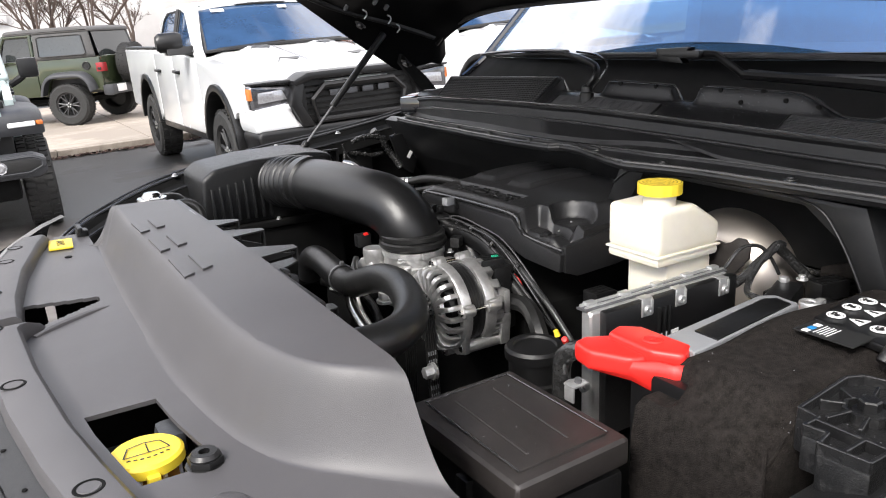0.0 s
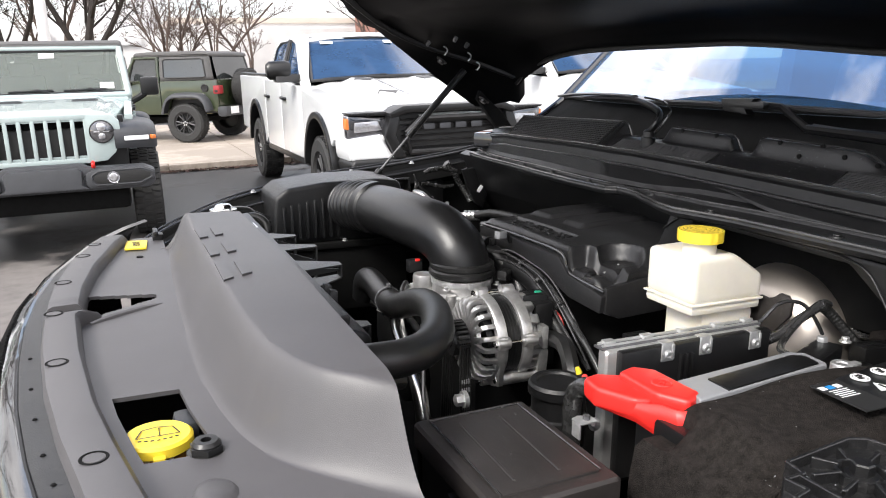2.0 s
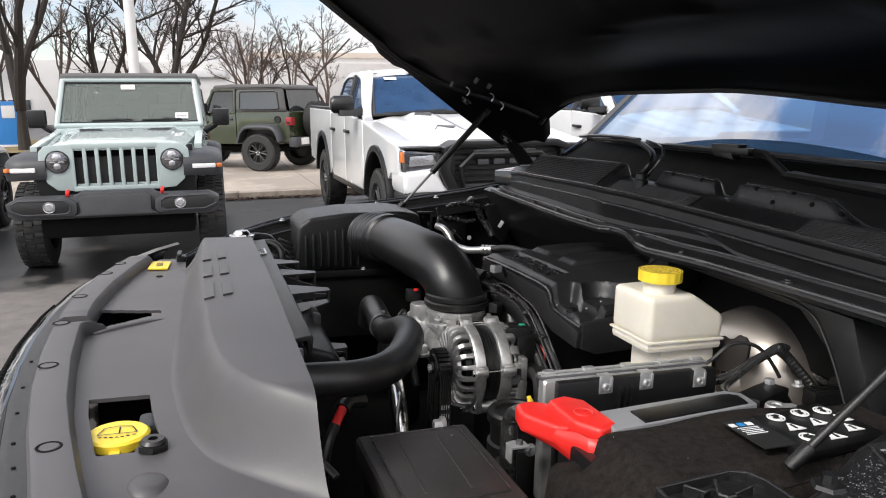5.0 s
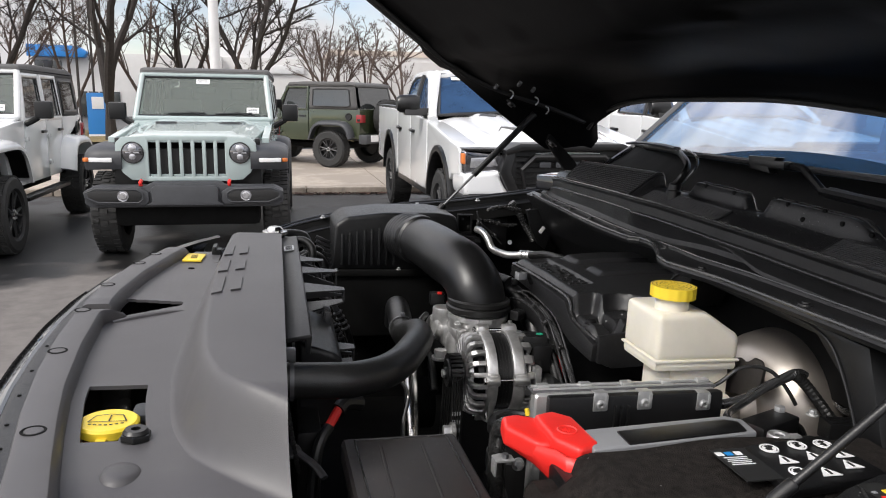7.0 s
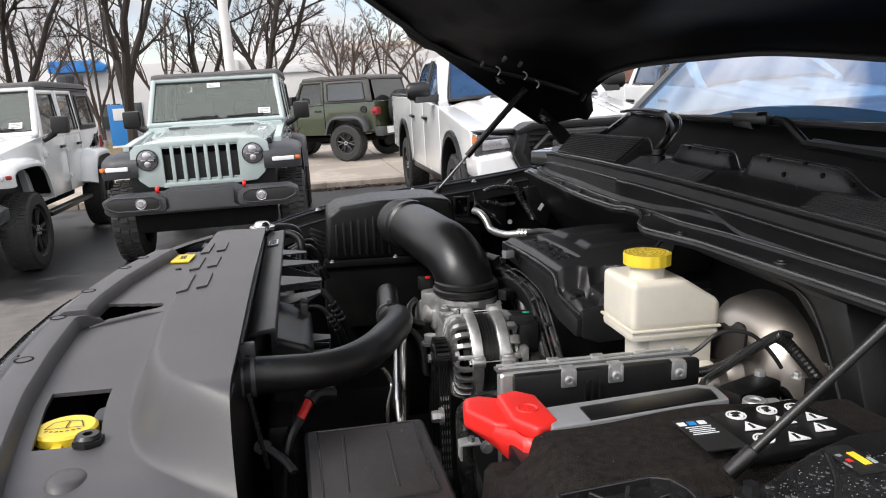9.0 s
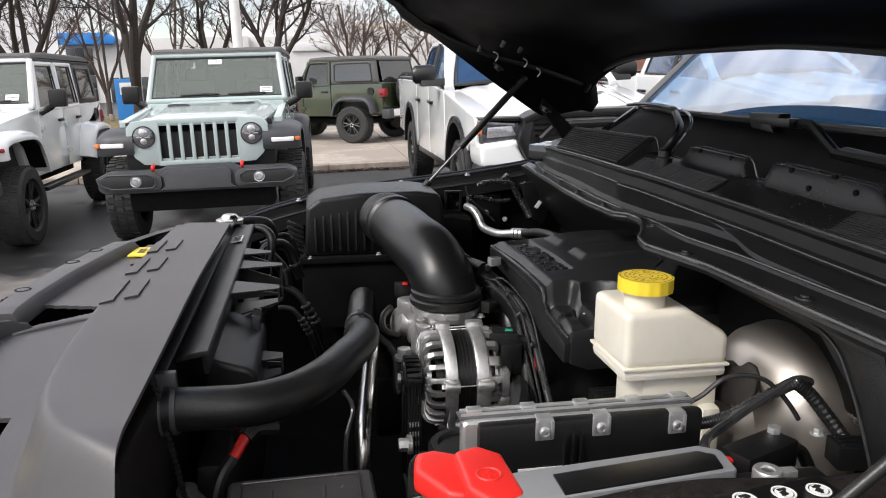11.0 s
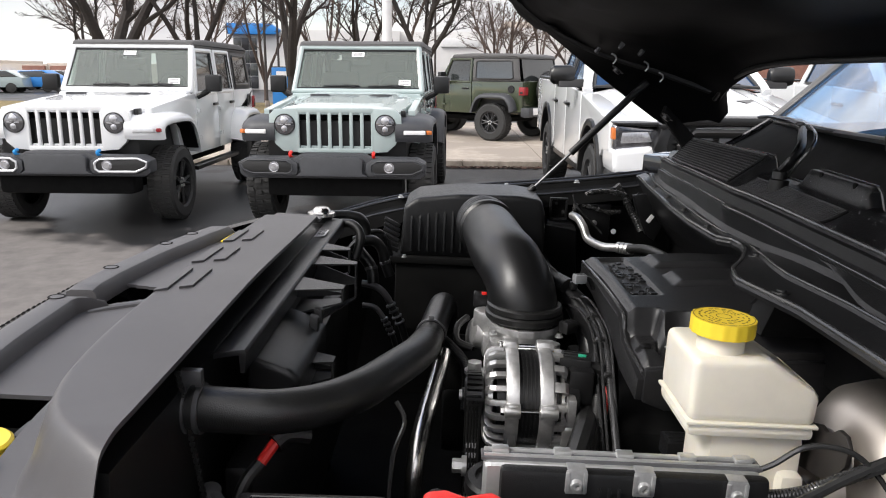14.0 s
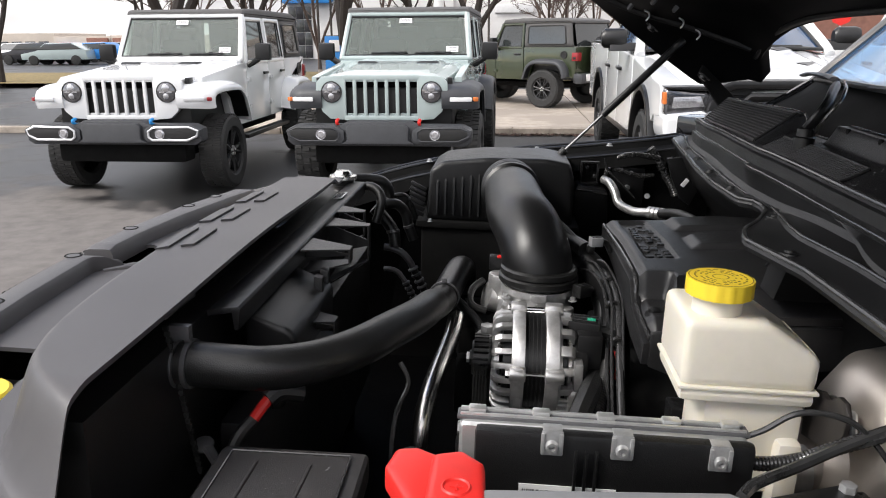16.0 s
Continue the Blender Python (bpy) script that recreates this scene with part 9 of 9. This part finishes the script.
def bare_tree(name, at, height, seed, label, group, spread=0.5, mat="bark", trunk=0.17, fork=1.7, levels=5):
    """A leafless tree: a short trunk, a few long rising limbs, then ever finer twigs."""
    rnd = random.Random(seed)
    t = thing(name, at, label=label, category="tree", group=group)
    limbs, fine = NEWBM(), NEWBM()

    def grow(p, d, length, r, level):
        n = 5 if level < 3 else 3
        pts, q, dd = [p], p.copy(), d.copy()
        for _ in range(n):
            dd = (dd + Vector((rnd.uniform(-1, 1), rnd.uniform(-1, 1), rnd.uniform(-0.35, 0.6))) * (0.2 if level else 0.05)).normalized()
            q = q + dd * (length / n)
            pts.append(q.copy())
        tube(limbs if level < 3 else fine, pts, [r, r * 0.5], 8 if level < 2 else 5 if level < 3 else 3, smooth=False)
        if level >= levels:
            return
        kids = rnd.randint(3, 4) if level == 0 else rnd.randint(4, 6)
        for k in range(kids):
            s = rnd.uniform(0.85, 1.0) if level == 0 else rnd.uniform(0.25, 0.98)
            i = min(n - 1, int(s * n))
            base = pts[i] + (pts[i + 1] - pts[i]) * (s * n - i)
            a = 6.283 * (k + rnd.uniform(-0.25, 0.25)) / kids
            side = Vector((math.cos(a), math.sin(a), 0))
            up = (pts[i + 1] - pts[i]).normalized()
            side = (side - up * side.dot(up)).normalized()
            tilt = rnd.uniform(0.32, 0.6) if level == 0 else rnd.uniform(0.5, 1.0) * spread * 1.9
            nd = (up * math.cos(tilt) + side * math.sin(tilt) + Vector((0, 0, 0.08))).normalized()
            new_len = height * rnd.uniform(0.5, 0.68) if level == 0 else length * (1.1 - 0.5 * s) * rnd.uniform(0.4, 0.6)
            grow(base, nd, new_len, max(0.008, r * (rnd.uniform(0.58, 0.76) if level == 0 else rnd.uniform(0.34, 0.5))), level + 1)
    grow(Vector((0, 0, -0.1)), Vector((rnd.uniform(-0.08, 0.08), 0, 1)).normalized(), fork, trunk, 0)
    bark = M["bark" if mat == "bark" else "twig"]
    part("trunk", limbs, bark, t)
    part("twig_mass", fine, bark, t, kind="stuff")
    return t


def far_building():
    b = thing("showroom", (-11.3, 62, GZ), label="white car showroom with a blue fascia and tall glass", category="building")
    bm = NEWBM()
    box(bm, (14, 10, 4.9), (0, 6, 2.45), 0.05)
    box(bm, (26, 12, 4.9), (19, 8, 2.45), 0.05)
    wall = part("wall", bm, M["wall_white"], b)
    bm = NEWBM()
    prism(bm, [(-7.2, 4.5), (-3.2, 4.5), (-2.9, 4.9), (-3.6, 5.35), (-7.2, 5.4)], "y", 0.2, 1.2, 0.05)
    part("fascia", bm, M["fascia"], b)
    for i in range(3):
        for j in range(4):
            bm = NEWBM()
            box(bm, (0.62, 0.08, 1.0), (-6.6 + i * 0.66, 0.98, 0.6 + j * 1.05), 0.01)
            part("window", bm, M["darkpane"] if (i + j) % 2 else M["lampdark"], wall)
    for i in range(4):
        bm = NEWBM()
        box(bm, (0.7, 0.1, 1.9), (-3.6 + i * 0.8, 0.97, 0.98), 0.01)
        part("window", bm, M["darkpane"], wall)
    bm = NEWBM()
    box(bm, (3.2, 0.2, 0.7), (12, 1.9, 4.0), 0.02)
    part("sign_board", bm, M["polewhite"], b)
    w = thing("warehouse", (28, 75, GZ), label="long pale flat-roofed building", category="building")
    bm = NEWBM()
    box(bm, (46, 14, 5.6), (0, 0, 2.8), 0.05)
    wall = part("wall", bm, M["wall_white"], w)
    bm = NEWBM()
    box(bm, (46.4, 14.4, 0.5), (0, 0, 5.75), 0.05)
    part("parapet", bm, M["wall_beige"], w)
    for i in range(9):
        bm = NEWBM()
        box(bm, (2.6, 0.1, 1.3), (-20 + i * 5, -7.02, 3.4), 0.02)
        part("window", bm, M["darkpane"], wall)
    l = thing("shopping_block", (-50, 92, GZ), label="low beige and brick shops with a blue shopfront", category="building")
    bm = NEWBM()
    box(bm, (9, 12, 2.55), (-8, 0.4, 1.27), 0.05)
    box(bm, (7, 12, 2.15), (0, 0.2, 1.07), 0.05)
    box(bm, (12, 12, 2.25), (9.4, 0.3, 1.12), 0.05)
    wall = part("wall", bm, M["wall_beige"], l)
    for x in (2.0, 5.2, 8.4, 11.6):
        bm = NEWBM()
        box(bm, (2.6, 0.4, 1.7), (x, -5.9, 1.1), 0.05)
        part("brick_front", bm, M["wall_brick"], l)
    bm = NEWBM()
    box(bm, (3.0, 0.4, 0.7), (-1.6, -6.1, 1.05), 0.05)
    part("shopfront", bm, M["fascia"], l)
    for i in range(5):
        bm = NEWBM()
        box(bm, (1.2, 0.2, 0.8), (-11.6 + i * 1.7, -5.75, 1.2), 0.03)
        part("window", bm, M["darkpane"], wall)
    r = thing("brick_office", (32, 55, GZ), label="brown brick office block", category="building")
    bm = NEWBM()
    box(bm, (26, 12, 9), (0, 0, 4.5), 0.05)
    wall = part("wall", bm, M["wall_brick"], r)
    for i in range(7):
        bm = NEWBM()
        box(bm, (2.0, 0.2, 1.5), (-11 + i * 3.6, -6.02, 5.0), 0.02)
        part("window", bm, M["darkpane"], wall)


def lamp_post(at, h, r, mat, label):
    t = thing("street_lamp", at, label=label, category="street lamp")
    bm = NEWBM()
    tube(bm, [(0, 0, 0), (0, 0, h)], [r, r * 0.8], 14, smooth=False)
    part("pole", bm, M[mat], t)
    bm = NEWBM()
    cyl(bm, r * 1.9, 0.5, (0, 0, 0.2), seg=16, bevel=0.02)
    part("base", bm, M["concrete"], t)
    bm = NEWBM()
    box(bm, (0.9, 0.35, 0.12), (0.3, 0, h), 0.03)
    part("head", bm, M[mat], t)


def far_car(at, rz, paint, label):
    t = thing("parked_car", at, rz, label=label, category="car", group="far parked cars")
    bm = NEWBM()
    prism(bm, [(-2.2, 0.35), (2.2, 0.35), (2.25, 0.75), (1.2, 0.95), (0.6, 1.45), (-1.2, 1.5), (-2.1, 1.0)], "x", -0.88, 0.88, 0.08)
    bmesh.ops.rotate(bm, verts=bm.verts, cent=(0, 0, 0), matrix=Matrix.Rotation(0, 3, "Z"))
    part("body", bm, paint, t)
    bm = NEWBM()
    prism(bm, [(1.12, 1.0), (0.58, 1.4), (-1.15, 1.45), (-1.9, 1.05)], "x", -0.89, 0.89, 0.02)
    quad_pane(bm, [(-0.75, 1.2, 0.98), (0.75, 1.2, 0.98), (0.7, 0.66, 1.42), (-0.7, 0.66, 1.42)])
    part("glass", bm, M["darkpane"], t)
    for x in (-0.85, 0.85):
        for y in (-1.4, 1.4):
            bm = NEWBM()
            cyl(bm, 0.33, 0.22, (x, y, 0.33), "x", 20, bevel=0.03)
            part("tyre", bm, M["tyre"], t)


def build_background():
    build_ground()
    off_roader("off_roader", (-0.935, 5.74, GZ), -1.5, "pale grey-green off-roader with charcoal flares and red tow hooks", M["teal_paint"], M["flare"], M["red"], M["softtop"], 2.98, False, False, "parked off-roaders", 0.42)
    off_roader("off_roader", (-3.62, 5.74, GZ), 0, "white four-door off-roader with white flares and blue tow hooks", M["white_paint"], M["white_paint"], M["blue"], M["softtop"], 2.98, True, True, "parked off-roaders", 0.40)
    olive = off_roader("off_roader", (-0.95, 17.93, 0.03), -129, "dark olive green two-door off-roader with a spare wheel", M["green_paint"], M["flare"], M["red"], M["softtop"], 2.46, False, False, "parked off-roaders", 0.42, 6)
    olive.scale = (1.0, 1.025, 0.965)
    pickup("pickup_truck", (2.70, 5.07, GZ), 0, "white pickup truck with black flares and a black grille", "parked white pickups")
    pickup("pickup_truck", (6.1, 5.3, GZ), 0, "white pickup truck parked beyond its neighbour", "parked white pickups")
    lamp_post((-1.82, 22.3, GZ), 9, 0.16, "polewhite", "thick white lamp post")
    lamp_post((-7.0, 28.0, GZ), 8, 0.05, "polebrown", "slender bronze lamp post")
    lamp_post((-6.5, 28.0, GZ), 7.6, 0.045, "polebrown", "slender bronze lamp post")
    lamp_post((-0.9, 45.0, GZ), 8.5, 0.07, "polebrown", "slender bronze lamp post with a flat head")
    trees = ((-5.6, 26, 9.5, 1, 0.19), (-1.2, 27, 9, 2, 0.16), (-12.2, 26.5, 10.5, 3, 0.31), (-9.2, 27, 9, 4, 0.14), (-15.2, 30, 7, 5, 0.09), (-17.8, 24.5, 8, 6, 0.12), (-3.4, 30, 8, 8, 0.12))
    for x, y, h, s, r in trees:
        bare_tree("tree", (x, y, GZ), h, s, "bare dark winter tree with rising forked limbs", "trees along the verge", trunk=r * 1.15)
    for x, y, h, s in ((2.4, 40, 8, 11), (5.0, 41, 8, 12), (7.4, 44, 8, 13), (3.8, 46, 7.5, 14), (14, 42, 8, 15), (-9.5, 38, 9, 16), (-13.5, 41, 9, 17), (-17, 39, 9, 18), (-6.2, 37, 8.5, 19), (-21, 43, 9, 20), (-2.6, 36, 8, 21)):
        bare_tree("tree", (x, y, GZ), h, s, "pale bare winter tree with fine twigs", "far trees", mat="twig", trunk=0.12, spread=0.42, fork=1.2)
    far_building()
    s = thing("dealer_sign", (-6.25, 27.4, GZ), label="blue upright sign with a plain white mark", category="sign")
    bm = NEWBM()
    box(bm, (0.75, 0.2, 1.5), (0, 0, 0.95), 0.03)
    part("panel", bm, M["fascia"], s)
    bm = NEWBM()
    box(bm, (0.75, 0.22, 0.3), (0, 0, 0.1), 0.02)
    part("foot", bm, M["polewhite"], s)
    bm = NEWBM()
    box(bm, (0.4, 0.02, 0.42), (0, -0.11, 1.35), 0.01)
    part("mark", bm, M["white"], s)
    for x, y, rz, p, lb in ((-31.8, 57.5, 150, "lamp", "silver hatchback in the far car park"), (-38, 56, 170, "white_paint", "white car in the far car park"), (-31, 50, 100, "teal_paint", "grey car in the far car park"), (-33.5, 51, 95, "lampdark", "dark car in the far car park"), (-37, 60, 80, "tail", "dark red car in the far car park"), (-35, 61, 90, "white_paint", "white car in the far car park"), (-32.5, 60, 90, "lampdark", "dark car in the far car park"), (-29.5, 52, 95, "fascia", "blue car in the far car park")):
        far_car((x, y, GZ), rz, M[p], lb)
    st = thing("stop_sign", (11.5, 26, GZ), label="red octagonal road sign on a post", category="sign")
    bm = NEWBM()
    cyl(bm, 0.38, 0.02, (0, 0, 2.3), "y", 8)
    part("plate", bm, M["red"], st)
    bm = NEWBM()
    tube(bm, [(0, 0.03, 0), (0, 0.03, 2.6)], 0.03, 8, smooth=False)
    part("post", bm, M["zinc"], st)


build_background()
